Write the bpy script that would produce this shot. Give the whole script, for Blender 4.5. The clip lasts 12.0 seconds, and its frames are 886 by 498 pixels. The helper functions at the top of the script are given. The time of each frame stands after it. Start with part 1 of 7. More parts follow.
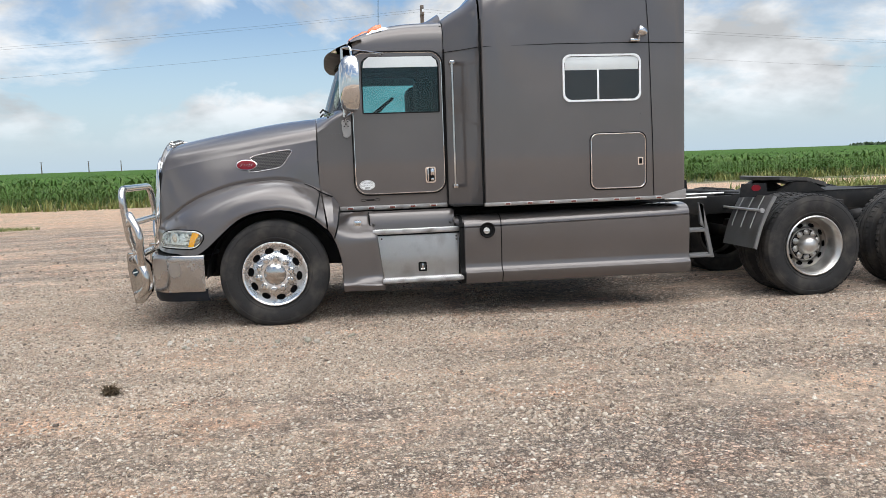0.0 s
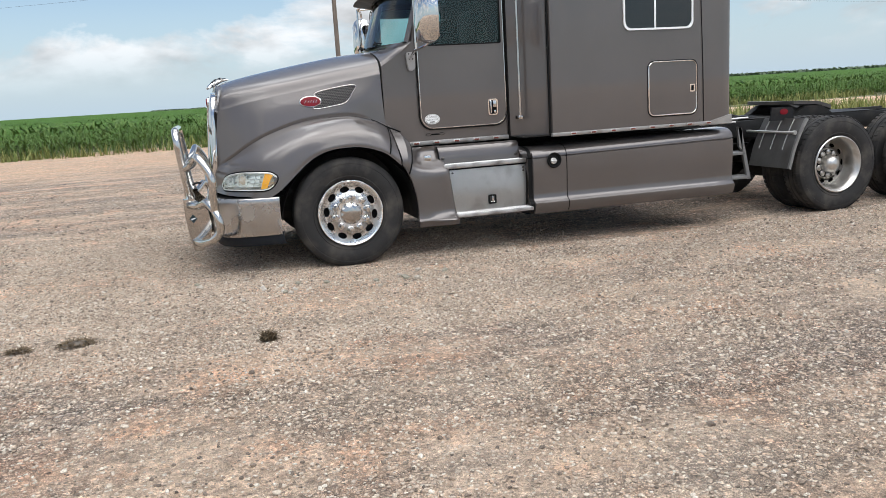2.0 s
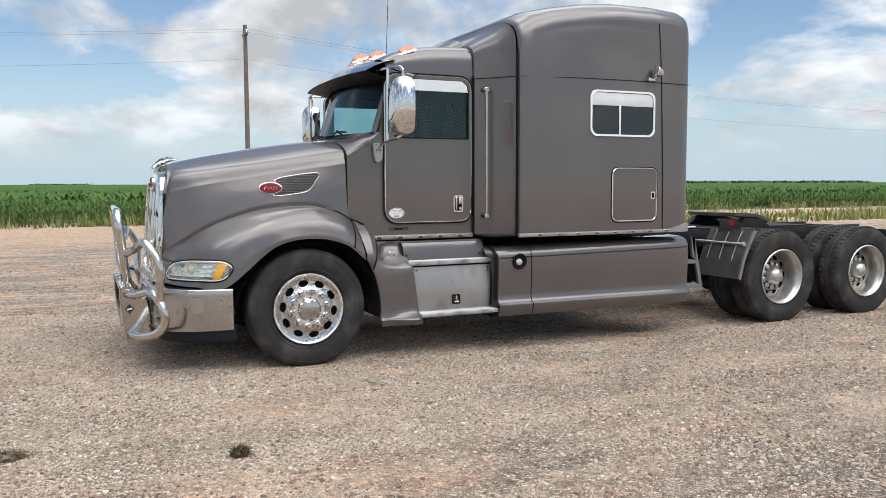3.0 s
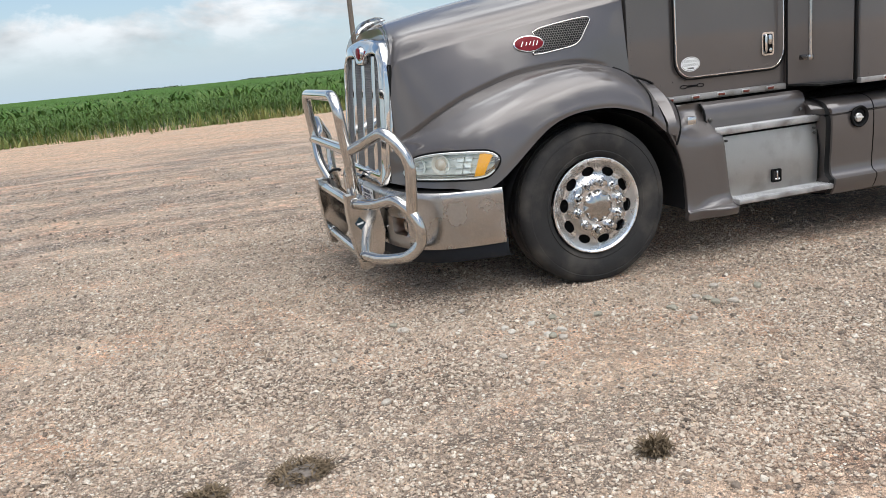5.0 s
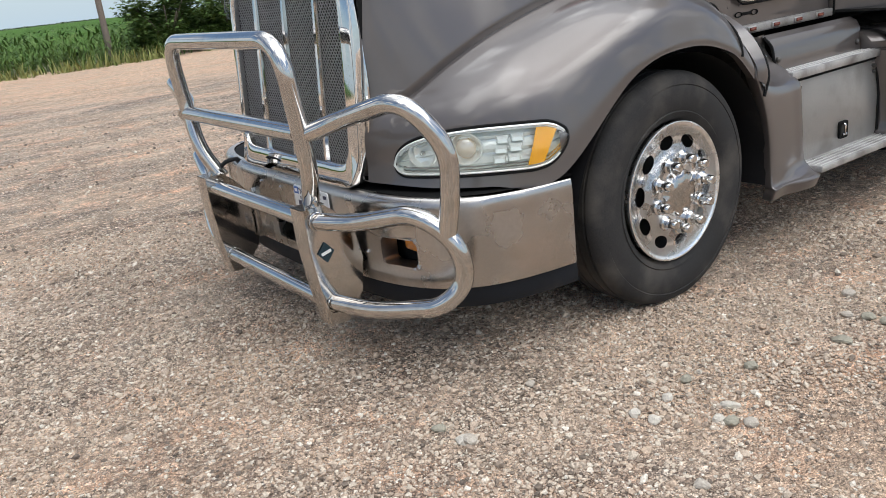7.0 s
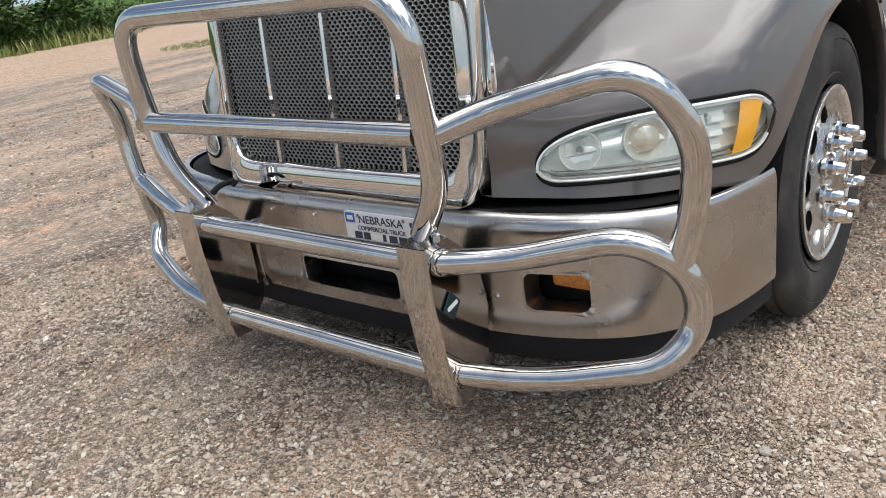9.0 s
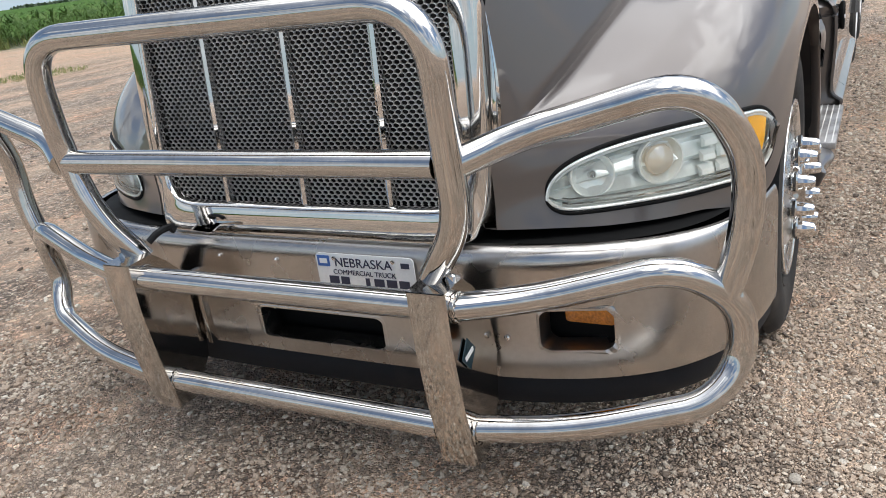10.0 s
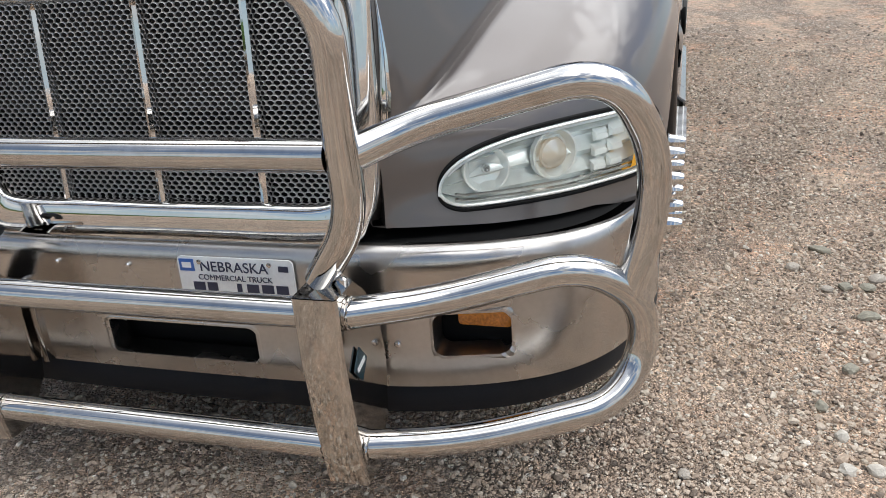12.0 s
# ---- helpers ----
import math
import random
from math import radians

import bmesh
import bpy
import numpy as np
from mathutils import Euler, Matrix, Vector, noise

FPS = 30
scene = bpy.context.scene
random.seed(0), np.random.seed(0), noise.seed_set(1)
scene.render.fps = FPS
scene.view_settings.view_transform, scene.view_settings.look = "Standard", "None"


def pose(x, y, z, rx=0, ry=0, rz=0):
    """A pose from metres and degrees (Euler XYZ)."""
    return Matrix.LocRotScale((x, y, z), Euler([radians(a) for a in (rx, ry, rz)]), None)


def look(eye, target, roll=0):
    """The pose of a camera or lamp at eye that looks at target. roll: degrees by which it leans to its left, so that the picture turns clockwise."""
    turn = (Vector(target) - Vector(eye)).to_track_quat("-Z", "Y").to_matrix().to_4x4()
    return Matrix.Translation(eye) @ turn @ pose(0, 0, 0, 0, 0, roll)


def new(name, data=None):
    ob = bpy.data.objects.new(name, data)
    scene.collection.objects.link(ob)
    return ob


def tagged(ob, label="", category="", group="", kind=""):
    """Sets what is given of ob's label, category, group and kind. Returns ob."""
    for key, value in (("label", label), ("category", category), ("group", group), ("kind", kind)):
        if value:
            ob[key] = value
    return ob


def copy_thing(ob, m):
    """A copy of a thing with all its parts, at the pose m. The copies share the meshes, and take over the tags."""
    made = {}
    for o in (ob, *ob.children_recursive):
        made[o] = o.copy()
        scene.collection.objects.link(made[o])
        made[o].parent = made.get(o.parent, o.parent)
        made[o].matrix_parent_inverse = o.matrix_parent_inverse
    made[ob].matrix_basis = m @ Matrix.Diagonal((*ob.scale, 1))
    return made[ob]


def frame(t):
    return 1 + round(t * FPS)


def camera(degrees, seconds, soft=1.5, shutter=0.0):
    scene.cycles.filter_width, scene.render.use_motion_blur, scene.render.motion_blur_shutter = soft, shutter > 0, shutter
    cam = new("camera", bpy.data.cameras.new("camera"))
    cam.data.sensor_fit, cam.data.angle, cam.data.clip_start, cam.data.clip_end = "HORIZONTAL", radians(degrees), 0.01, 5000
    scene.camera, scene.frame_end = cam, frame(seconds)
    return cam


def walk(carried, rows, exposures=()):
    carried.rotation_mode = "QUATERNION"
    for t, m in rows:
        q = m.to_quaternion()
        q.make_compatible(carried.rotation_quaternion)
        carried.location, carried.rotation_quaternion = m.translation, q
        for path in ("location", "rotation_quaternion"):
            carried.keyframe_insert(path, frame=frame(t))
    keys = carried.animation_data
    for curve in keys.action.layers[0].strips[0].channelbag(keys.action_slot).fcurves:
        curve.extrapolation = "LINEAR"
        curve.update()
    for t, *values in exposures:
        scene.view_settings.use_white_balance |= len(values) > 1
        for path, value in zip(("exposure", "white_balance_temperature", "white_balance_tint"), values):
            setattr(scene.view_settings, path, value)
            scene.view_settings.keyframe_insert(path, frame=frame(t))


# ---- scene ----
from mathutils.bvhtree import BVHTree

cam = camera(57.8, 12.0, soft=0.5)
PATH = [
    (0, (0.489, -8.405, 1.462), (0.769, -6.437, 1.242), -2.0),
    (0.5, (0.111, -8.411, 1.382), (0.47, -6.456, 1.16), -2.4),
    (1, (-0.283, -8.393, 1.406), (0.157, -6.46, 1.143), -2.6),
    (1.5, (-0.778, -8.235, 1.456), (-0.259, -6.329, 1.141), -2.8),
    (2, (-1.241, -8.05, 1.473), (-0.679, -6.168, 1.095), -3.5),
    (2.5, (-1.528, -7.799, 1.474), (-0.748, -6.0, 1.079), -1.0),
    (3, (-1.71, -7.453, 1.506), (-0.875, -5.643, 1.345), -0.2),
    (3.5, (-1.912, -7.067, 1.504), (-1.194, -5.212, 1.298), -0.9),
    (3.7, (-1.904, -6.806, 1.461), (-1.268, -4.936, 1.149), -2.3),
    (5.3, (-2.442, -4.982, 1.425), (-1.807, -3.153, 0.922), -7.0),
    (5.5, (-2.492, -4.711, 1.415), (-1.734, -2.942, 0.87), -6.9),
    (6, (-2.534, -4.151, 1.406), (-1.677, -2.433, 0.847), -7.1),
    (6.5, (-2.581, -3.655, 1.418), (-1.606, -2.006, 0.84), -6.7),
    (7, (-2.587, -3.18, 1.423), (-1.505, -1.621, 0.79), -6.7),
    (7.2, (-2.578, -2.98, 1.415), (-1.456, -1.456, 0.767), -6.6),
    (8.8, (-2.690, -1.954, 1.379), (-1.321, -0.685, 0.662), -8.1),
    (9, (-2.725, -1.828, 1.370), (-1.318, -0.592, 0.668), -8.3),
    (9.5, (-2.786, -1.583, 1.376), (-1.271, -0.448, 0.730), -8.5),
    (10, (-2.747, -1.385, 1.374), (-1.118, -0.452, 0.683), -7.8),
    (10.5, (-2.772, -1.198, 1.375), (-1.040, -0.488, 0.670), -6.6),
    (11, (-2.752, -1.144, 1.369), (-0.965, -0.590, 0.664), -5.4),
    (11.5, (-2.730, -1.158, 1.358), (-0.930, -0.661, 0.644), -4.5),
    (12, (-2.666, -1.215, 1.333), (-0.889, -0.660, 0.602), -4.2),
]
walk(cam, [(t, look(eye, target, roll)) for t, eye, target, roll in PATH])

# ---- world and sun ----
EXPOSURE = -0.05
world = bpy.data.worlds.new("sky")
scene.world = world
world.use_nodes = True
wn, wl = world.node_tree.nodes, world.node_tree.links
wn.clear()
SUN_EL, SUN_AZ = radians(62), radians(172)
coord = wn.new("ShaderNodeTexCoord")
sky = wn.new("ShaderNodeTexSky")
sky.sky_type, sky.sun_disc, sky.sun_elevation, sky.sun_rotation = "NISHITA", False, SUN_EL, SUN_AZ
sky.air_density, sky.dust_density, sky.ozone_density = 1.0, 0.5, 3.0
sep = wn.new("ShaderNodeSeparateXYZ")
wl.new(coord.outputs["Generated"], sep.inputs[0])
up = wn.new("ShaderNodeMath")
up.operation, up.inputs[1].default_value = "ADD", 0.42
wl.new(sep.outputs["Z"], up.inputs[0])
flat = []
for axis in ("X", "Y"):
    d = wn.new("ShaderNodeMath")
    d.operation = "DIVIDE"
    wl.new(sep.outputs[axis], d.inputs[0])
    wl.new(up.outputs[0], d.inputs[1])
    flat.append(d)
comb = wn.new("ShaderNodeCombineXYZ")
wl.new(flat[0].outputs[0], comb.inputs[0])
wl.new(flat[1].outputs[0], comb.inputs[1])
comb.inputs[2].default_value = 3.3
puffs = wn.new("ShaderNodeTexNoise")
puffs.inputs["Scale"].default_value, puffs.inputs["Detail"].default_value = 2.3, 9
puffs.inputs["Roughness"].default_value, puffs.inputs["Distortion"].default_value = 0.58, 0.35
wl.new(comb.outputs[0], puffs.inputs["Vector"])
cover = wn.new("ShaderNodeValToRGB")
cover.color_ramp.elements[0].position, cover.color_ramp.elements[1].position = 0.455, 0.565
wl.new(puffs.outputs["Fac"], cover.inputs[0])
sky_bg, cloud_bg = wn.new("ShaderNodeBackground"), wn.new("ShaderNodeBackground")
sky_bg.inputs["Strength"].default_value = 0.13
wl.new(sky.outputs[0], sky_bg.inputs["Color"])
cloud_bg.inputs["Color"].default_value = (0.93, 0.965, 1.0, 1)
# thin cloud grows brighter towards the veiled sun overhead, whose compass turn runs clockwise from +y
bright = wn.new("ShaderNodeMapRange")
bright.interpolation_type = "SMOOTHSTEP"
bright.inputs["From Min"].default_value, bright.inputs["From Max"].default_value = 0.42, 1.0
bright.inputs["To Min"].default_value, bright.inputs["To Max"].default_value = 0.92, 3.5
wl.new(sep.outputs["Z"], bright.inputs[0])
TOWARD = Vector((math.sin(SUN_AZ) * math.cos(SUN_EL), math.cos(SUN_AZ) * math.cos(SUN_EL), math.sin(SUN_EL)))
facing_sun, glow, lit = wn.new("ShaderNodeVectorMath"), wn.new("ShaderNodeMapRange"), wn.new("ShaderNodeMath")
facing_sun.operation, facing_sun.inputs[1].default_value = "DOT_PRODUCT", TOWARD
wl.new(coord.outputs["Generated"], facing_sun.inputs[0])
glow.interpolation_type = "SMOOTHSTEP"
glow.inputs["From Min"].default_value, glow.inputs["From Max"].default_value, glow.inputs["To Max"].default_value = 0.50, 1.0, 2.4
wl.new(facing_sun.outputs["Value"], glow.inputs[0])
lit.operation = "ADD"
wl.new(bright.outputs[0], lit.inputs[0])
wl.new(glow.outputs[0], lit.inputs[1])
lumps_ = wn.new("ShaderNodeTexNoise")
lumps_.inputs["Scale"].default_value, lumps_.inputs["Detail"].default_value = 5.6, 9
wl.new(comb.outputs[0], lumps_.inputs["Vector"])
grey = wn.new("ShaderNodeMapRange")
grey.inputs["From Min"].default_value, grey.inputs["From Max"].default_value = 0.36, 0.62
grey.inputs["To Min"].default_value, grey.inputs["To Max"].default_value = 0.66, 1.16
wl.new(lumps_.outputs["Fac"], grey.inputs[0])
puff_light = wn.new("ShaderNodeMath")
puff_light.operation = "MULTIPLY"
wl.new(lit.outputs[0], puff_light.inputs[0])
wl.new(grey.outputs[0], puff_light.inputs[1])
wl.new(puff_light.outputs[0], cloud_bg.inputs["Strength"])
# the cover closes overhead and turns to pale haze along the horizon
veil = wn.new("ShaderNodeMapRange")
veil.inputs["From Min"].default_value, veil.inputs["From Max"].default_value = 0.35, 0.9
veil.inputs["To Max"].default_value = 0.38
wl.new(sep.outputs["Z"], veil.inputs[0])
haze = wn.new("ShaderNodeMapRange")
haze.inputs["From Min"].default_value, haze.inputs["From Max"].default_value = 0.16, 0.0
haze.inputs["To Max"].default_value = 0.95
wl.new(sep.outputs["Z"], haze.inputs[0])
total = wn.new("ShaderNodeMath")
total.operation = "MAXIMUM"
# no cloud low down, where the air is only hazy
clear_low = wn.new("ShaderNodeMapRange")
clear_low.interpolation_type = "SMOOTHSTEP"
clear_low.inputs["From Min"].default_value, clear_low.inputs["From Max"].default_value = 0.015, 0.085
wl.new(sep.outputs["Z"], clear_low.inputs[0])
high_cover = wn.new("ShaderNodeMath")
high_cover.operation = "MULTIPLY"
wl.new(cover.outputs[0], high_cover.inputs[0])
wl.new(clear_low.outputs[0], high_cover.inputs[1])
wl.new(high_cover.outputs[0], total.inputs[0])
wl.new(veil.outputs[0], total.inputs[1])
haze_bg, low_sky = wn.new("ShaderNodeBackground"), wn.new("ShaderNodeMixShader")
haze_bg.inputs["Color"].default_value, haze_bg.inputs["Strength"].default_value = (0.55, 0.695, 0.82, 1), 1.0
blend = wn.new("ShaderNodeMixShader")
wl.new(total.outputs[0], blend.inputs[0])
wl.new(haze.outputs[0], low_sky.inputs[0])
wl.new(sky_bg.outputs[0], low_sky.inputs[1])
wl.new(haze_bg.outputs[0], low_sky.inputs[2])
wl.new(low_sky.outputs[0], blend.inputs[1])
wl.new(cloud_bg.outputs[0], blend.inputs[2])
wout = wn.new("ShaderNodeOutputWorld")
wl.new(blend.outputs[0], wout.inputs[0])

sun = new("sun", bpy.data.lights.new("sun", "SUN"))
sun.data.energy, sun.data.angle, sun.data.color = 1.3, radians(62), (1.0, 0.95, 0.88)
sun.matrix_world = look(TOWARD * 50, (0, 0, 0))
scene.view_settings.exposure = EXPOSURE

# ---- materials ----
def rgb(c):
    return (*c, 1.0)


def mat(name, base, rough=0.5, metal=0.0, vary=0.12, scale=6.0, fine=90.0, bump=0.0, coat=0.0, island=0.0, dist=0.01, dirt=None, dirt_at=0.62, dirt_scale=2.5, rough_vary=0.1, spec=0.5):
    """A surface whose colour, gloss and relief vary at two scales; island varies it piece by piece."""
    m = bpy.data.materials.new(name)
    m.use_nodes = True
    n, l = m.node_tree.nodes, m.node_tree.links
    b = n["Principled BSDF"]
    b.inputs["Metallic"].default_value, b.inputs["Specular IOR Level"].default_value = metal, spec
    b.inputs["Coat Weight"].default_value, b.inputs["Coat Roughness"].default_value = coat, 0.035
    tc = n.new("ShaderNodeTexCoord")
    big, small = n.new("ShaderNodeTexNoise"), n.new("ShaderNodeTexNoise")
    for t, s in ((big, scale), (small, fine)):
        t.inputs["Scale"].default_value, t.inputs["Detail"].default_value = s, 5
        l.new(tc.outputs["Object"], t.inputs["Vector"])
    add = n.new("ShaderNodeMath")
    add.operation = "ADD"
    l.new(big.outputs["Fac"], add.inputs[0])
    l.new(small.outputs["Fac"], add.inputs[1])
    last = add
    if island:
        geo = n.new("ShaderNodeNewGeometry")
        k = n.new("ShaderNodeMath")
        k.operation = "MULTIPLY_ADD"
        k.inputs[1].default_value = island
        l.new(geo.outputs["Random Per Island"], k.inputs[0])
        l.new(add.outputs[0], k.inputs[2])
        last = k
    span = n.new("ShaderNodeMapRange")
    span.inputs["From Min"].default_value, span.inputs["From Max"].default_value = 0.7, 1.3 + island
    span.inputs["To Min"].default_value, span.inputs["To Max"].default_value = 1 - vary, 1 + vary
    l.new(last.outputs[0], span.inputs[0])
    tint = n.new("ShaderNodeMix")
    tint.data_type, tint.blend_type = "RGBA", "MULTIPLY"
    tint.inputs[0].default_value = 1.0
    tint.inputs[6].default_value = rgb(base)
    l.new(span.outputs[0], tint.inputs[7])
    colour = tint.outputs[2]
    if dirt:
        stain = n.new("ShaderNodeTexNoise")
        stain.inputs["Scale"].default_value, stain.inputs["Detail"].default_value = dirt_scale, 8
        l.new(tc.outputs["Object"], stain.inputs["Vector"])
        mask = n.new("ShaderNodeMapRange")
        mask.inputs["From Min"].default_value, mask.inputs["From Max"].default_value = dirt_at - 0.12, dirt_at + 0.12
        mask.inputs["To Max"].default_value = 0.75
        l.new(stain.outputs["Fac"], mask.inputs[0])
        over = n.new("ShaderNodeMix")
        over.data_type = "RGBA"
        l.new(mask.outputs[0], over.inputs[0])
        l.new(colour, over.inputs[6])
        over.inputs[7].default_value = rgb(dirt)
        colour = over.outputs[2]
    l.new(colour, b.inputs["Base Color"])
    gloss = n.new("ShaderNodeMapRange")
    gloss.inputs["From Min"].default_value, gloss.inputs["From Max"].default_value = 0.3, 0.7
    gloss.inputs["To Min"].default_value, gloss.inputs["To Max"].default_value = max(0.02, rough * (1 - rough_vary)), min(1, rough * (1 + rough_vary))
    l.new(big.outputs["Fac"], gloss.inputs[0])
    l.new(gloss.outputs[0], b.inputs["Roughness"])
    if bump:
        bp = n.new("ShaderNodeBump")
        bp.inputs["Strength"].default_value, bp.inputs["Distance"].default_value = bump, dist
        l.new(small.outputs["Fac"], bp.inputs["Height"])
        l.new(bp.outputs[0], b.inputs["Normal"])
    return m


def glass_mat(name, tint, gloss=1.0, shade=0.0):
    m = bpy.data.materials.new(name)
    m.use_nodes = True
    n, l = m.node_tree.nodes, m.node_tree.links
    n.clear()
    clear, shine, mix, out = n.new("ShaderNodeBsdfTransparent"), n.new("ShaderNodeBsdfGlossy"), n.new("ShaderNodeMixShader"), n.new("ShaderNodeOutputMaterial")
    clear.inputs[0].default_value = rgb(tint)
    shine.inputs["Roughness"].default_value = 0.02
    f = n.new("ShaderNodeFresnel")
    f.inputs["IOR"].default_value = 1.5 * gloss
    l.new(f.outputs[0], mix.inputs[0])
    l.new(clear.outputs[0], mix.inputs[1])
    l.new(shine.outputs[0], mix.inputs[2])
    l.new(mix.outputs[0], out.inputs[0])
    return m


PAINT = mat("grey_brown_metallic_paint", (0.124, 0.1095, 0.1035), 0.34, 0.5, 0.07, 2.0, 900, 0.02, spec=0.22, coat=1.0, dist=0.0005, dirt=(0.17, 0.15, 0.13), dirt_at=0.74, dirt_scale=1.6)
CHROME = mat("polished_chrome", (0.67, 0.66, 0.645), 0.045, 1.0, 0.04, 5, 60, 0.01, dist=0.0006, dirt=(0.52, 0.48, 0.43), dirt_at=0.76, dirt_scale=7, rough_vary=0.5)
GUARD = mat("dusty_steel_tube", (0.58, 0.56, 0.535), 0.06, 1.0, 0.07, 4, 60, 0.01, dist=0.0006, dirt=(0.42, 0.375, 0.33), dirt_at=0.70, dirt_scale=11, rough_vary=0.6)
BUMPER = mat("dusty_chrome_sheet", (0.49, 0.465, 0.44), 0.26, 1.0, 0.06, 4, 70, 0.015, dist=0.0008, dirt=(0.40, 0.35, 0.30), dirt_at=0.70, dirt_scale=9, rough_vary=0.45)
ALLOY = mat("polished_aluminium_wheel", (0.88, 0.875, 0.87), 0.25, 0.95, 0.05, 7, 120, 0.02, dist=0.0006, dirt=(0.45, 0.42, 0.38), dirt_at=0.7, dirt_scale=12, rough_vary=0.4)
HUBCAP = mat("dulled_chrome_cap", (0.50, 0.48, 0.46), 0.12, 1.0, 0.1, 12, 90, 0.02, dist=0.0006, rough_vary=0.5)
TREAD = mat("worn_tread_plate", (0.47, 0.455, 0.44), 0.42, 0.6, 0.15, 6, 140, 0.05, dist=0.0008, dirt=(0.14, 0.12, 0.105), dirt_at=0.56, dirt_scale=8)
STEEL = mat("brushed_aluminium_sheet", (0.70, 0.685, 0.66), 0.36, 0.7, 0.08, 3, 160, 0.04, dist=0.0008, dirt=(0.36, 0.32, 0.28), dirt_at=0.68, dirt_scale=4)
RUBBER = mat("worn_tyre_rubber", (0.025, 0.024, 0.0235), 0.8, 0.0, 0.25, 9, 160, 0.25, dist=0.002, dirt=(0.085, 0.075, 0.065), dirt_at=0.60, dirt_scale=5, spec=0.3)
BLACK = mat("black_plastic", (0.012, 0.012, 0.013), 0.5, 0.0, 0.2, 8, 200, 0.1, dist=0.001, dirt=(0.06, 0.052, 0.045), dirt_at=0.66, dirt_scale=5, spec=0.25)
NAVY = mat("dark_rubber_valance", (0.008, 0.0105, 0.015), 0.6, 0.0, 0.2, 8, 200, 0.1, dist=0.001, dirt=(0.035, 0.031, 0.028), dirt_at=0.68, dirt_scale=6, spec=0.3)
CHASSIS = mat("greasy_black_chassis_paint", (0.014, 0.0135, 0.013), 0.55, 0.0, 0.3, 6, 90, 0.2, dist=0.003, dirt=(0.055, 0.047, 0.04), dirt_at=0.64, dirt_scale=4, spec=0.25)
FLAP = mat("grey_painted_plate", (0.19, 0.187, 0.183), 0.42, 0.3, 0.12, 6, 120, 0.05, dist=0.001, dirt=(0.10, 0.09, 0.08), dirt_at=0.6)
PALE = mat("pale_grey_edging", (0.34, 0.332, 0.32), 0.4, 0.2, 0.1, 8, 120, 0.05, dist=0.001)
GRIME = mat("oily_steel", (0.09, 0.085, 0.08), 0.5, 0.6, 0.3, 9, 120, 0.2, dist=0.002, dirt=(0.2, 0.18, 0.15), dirt_at=0.66)
AMBER = mat("amber_lens", (0.92, 0.46, 0.03), 0.12, 0.0, 0.08, 30, 300, 0.1, coat=0.6, dist=0.0008)
ORANGE = mat("orange_cab_lamp", (0.72, 0.16, 0.035), 0.2, 0.0, 0.1, 20, 200, 0.05, coat=0.5, dist=0.0008)
REDLENS = mat("dull_red_lens", (0.15, 0.035, 0.022), 0.2, 0.0, 0.1, 20, 200, coat=0.4)
RED = mat("dark_red_enamel", (0.17, 0.006, 0.013), 0.45, 0.0, 0.1, 20, 200, spec=0.2)
WHITE = mat("white_enamel", (0.84, 0.85, 0.84), 0.35, 0.0, 0.05, 12, 150)
INK = mat("dark_blue_ink", (0.03, 0.035, 0.07), 0.4, 0.0, 0.05, 12, 150)
BLUE = mat("blue_sticker", (0.05, 0.14, 0.42), 0.4, 0.0, 0.05, 12, 150)
TEAL = mat("dark_teal_sticker", (0.008, 0.032, 0.045), 0.3, 0.0, 0.05, 12, 150)
REFLECT = mat("headlamp_reflector", (0.95, 0.98, 0.95), 0.17, 0.45, 0.05, 20, 150, 0.02, dist=0.001)
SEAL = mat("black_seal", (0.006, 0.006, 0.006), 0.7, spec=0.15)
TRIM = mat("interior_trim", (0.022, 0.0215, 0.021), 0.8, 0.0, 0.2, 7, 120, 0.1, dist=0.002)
DULLALLOY = mat("dusty_aluminium", (0.58, 0.56, 0.53), 0.36, 0.9, 0.1, 7, 120, 0.03, dist=0.0008, dirt=(0.36, 0.33, 0.29), dirt_at=0.62, dirt_scale=9)
DULLSILL = mat("weathered_sill_strip", (0.33, 0.315, 0.30), 0.42, 0.5, 0.15, 7, 120, 0.03, dist=0.0008, dirt=(0.16, 0.14, 0.12), dirt_at=0.58, dirt_scale=9)
LINER = mat("dark_headliner", (0.05, 0.049, 0.047), 0.9, 0.0, 0.08, 8, 150, 0.1, dist=0.001)
BLIND_AND_SHEEN = mat("pale_blind_and_sky_sheen", (0.66, 0.69, 0.68), 0.3, 0.0, 0.05, 8, 100)
WINDSCREEN = glass_mat("windscreen_glass", (0.78, 0.86, 0.85))
SIDEGLASS = glass_mat("tinted_side_glass", (0.60, 0.79, 0.80))
DARKGLASS = mat("dark_tinted_glass", (0.012, 0.014, 0.015), 0.05, 0.0, 0.1, 6, 60, coat=0.3)
SMOKED = glass_mat("smoked_deflector", (0.55, 0.56, 0.57), 1.15)
CLEAR = glass_mat("headlamp_lens", (0.98, 1.0, 0.99))
BULB = mat("headlamp_bulb_lens", (0.62, 0.61, 0.57), 0.06, 0.5, 0.05, 20, 150, coat=0.8)


FOG = mat("amber_lamp_lens", (0.55, 0.19, 0.018), 0.15, 0.0, 0.35, 40, 160, 0.3, coat=0.5, dist=0.0008)
for m_, c_, e_ in ((FOG, (1.0, 0.33, 0.03), 0.03), (BULB, (1.0, 0.62, 0.22), 0.12)):
    b_ = m_.node_tree.nodes["Principled BSDF"]
    b_.inputs["Emission Color"].default_value, b_.inputs["Emission Strength"].default_value = rgb(c_), e_


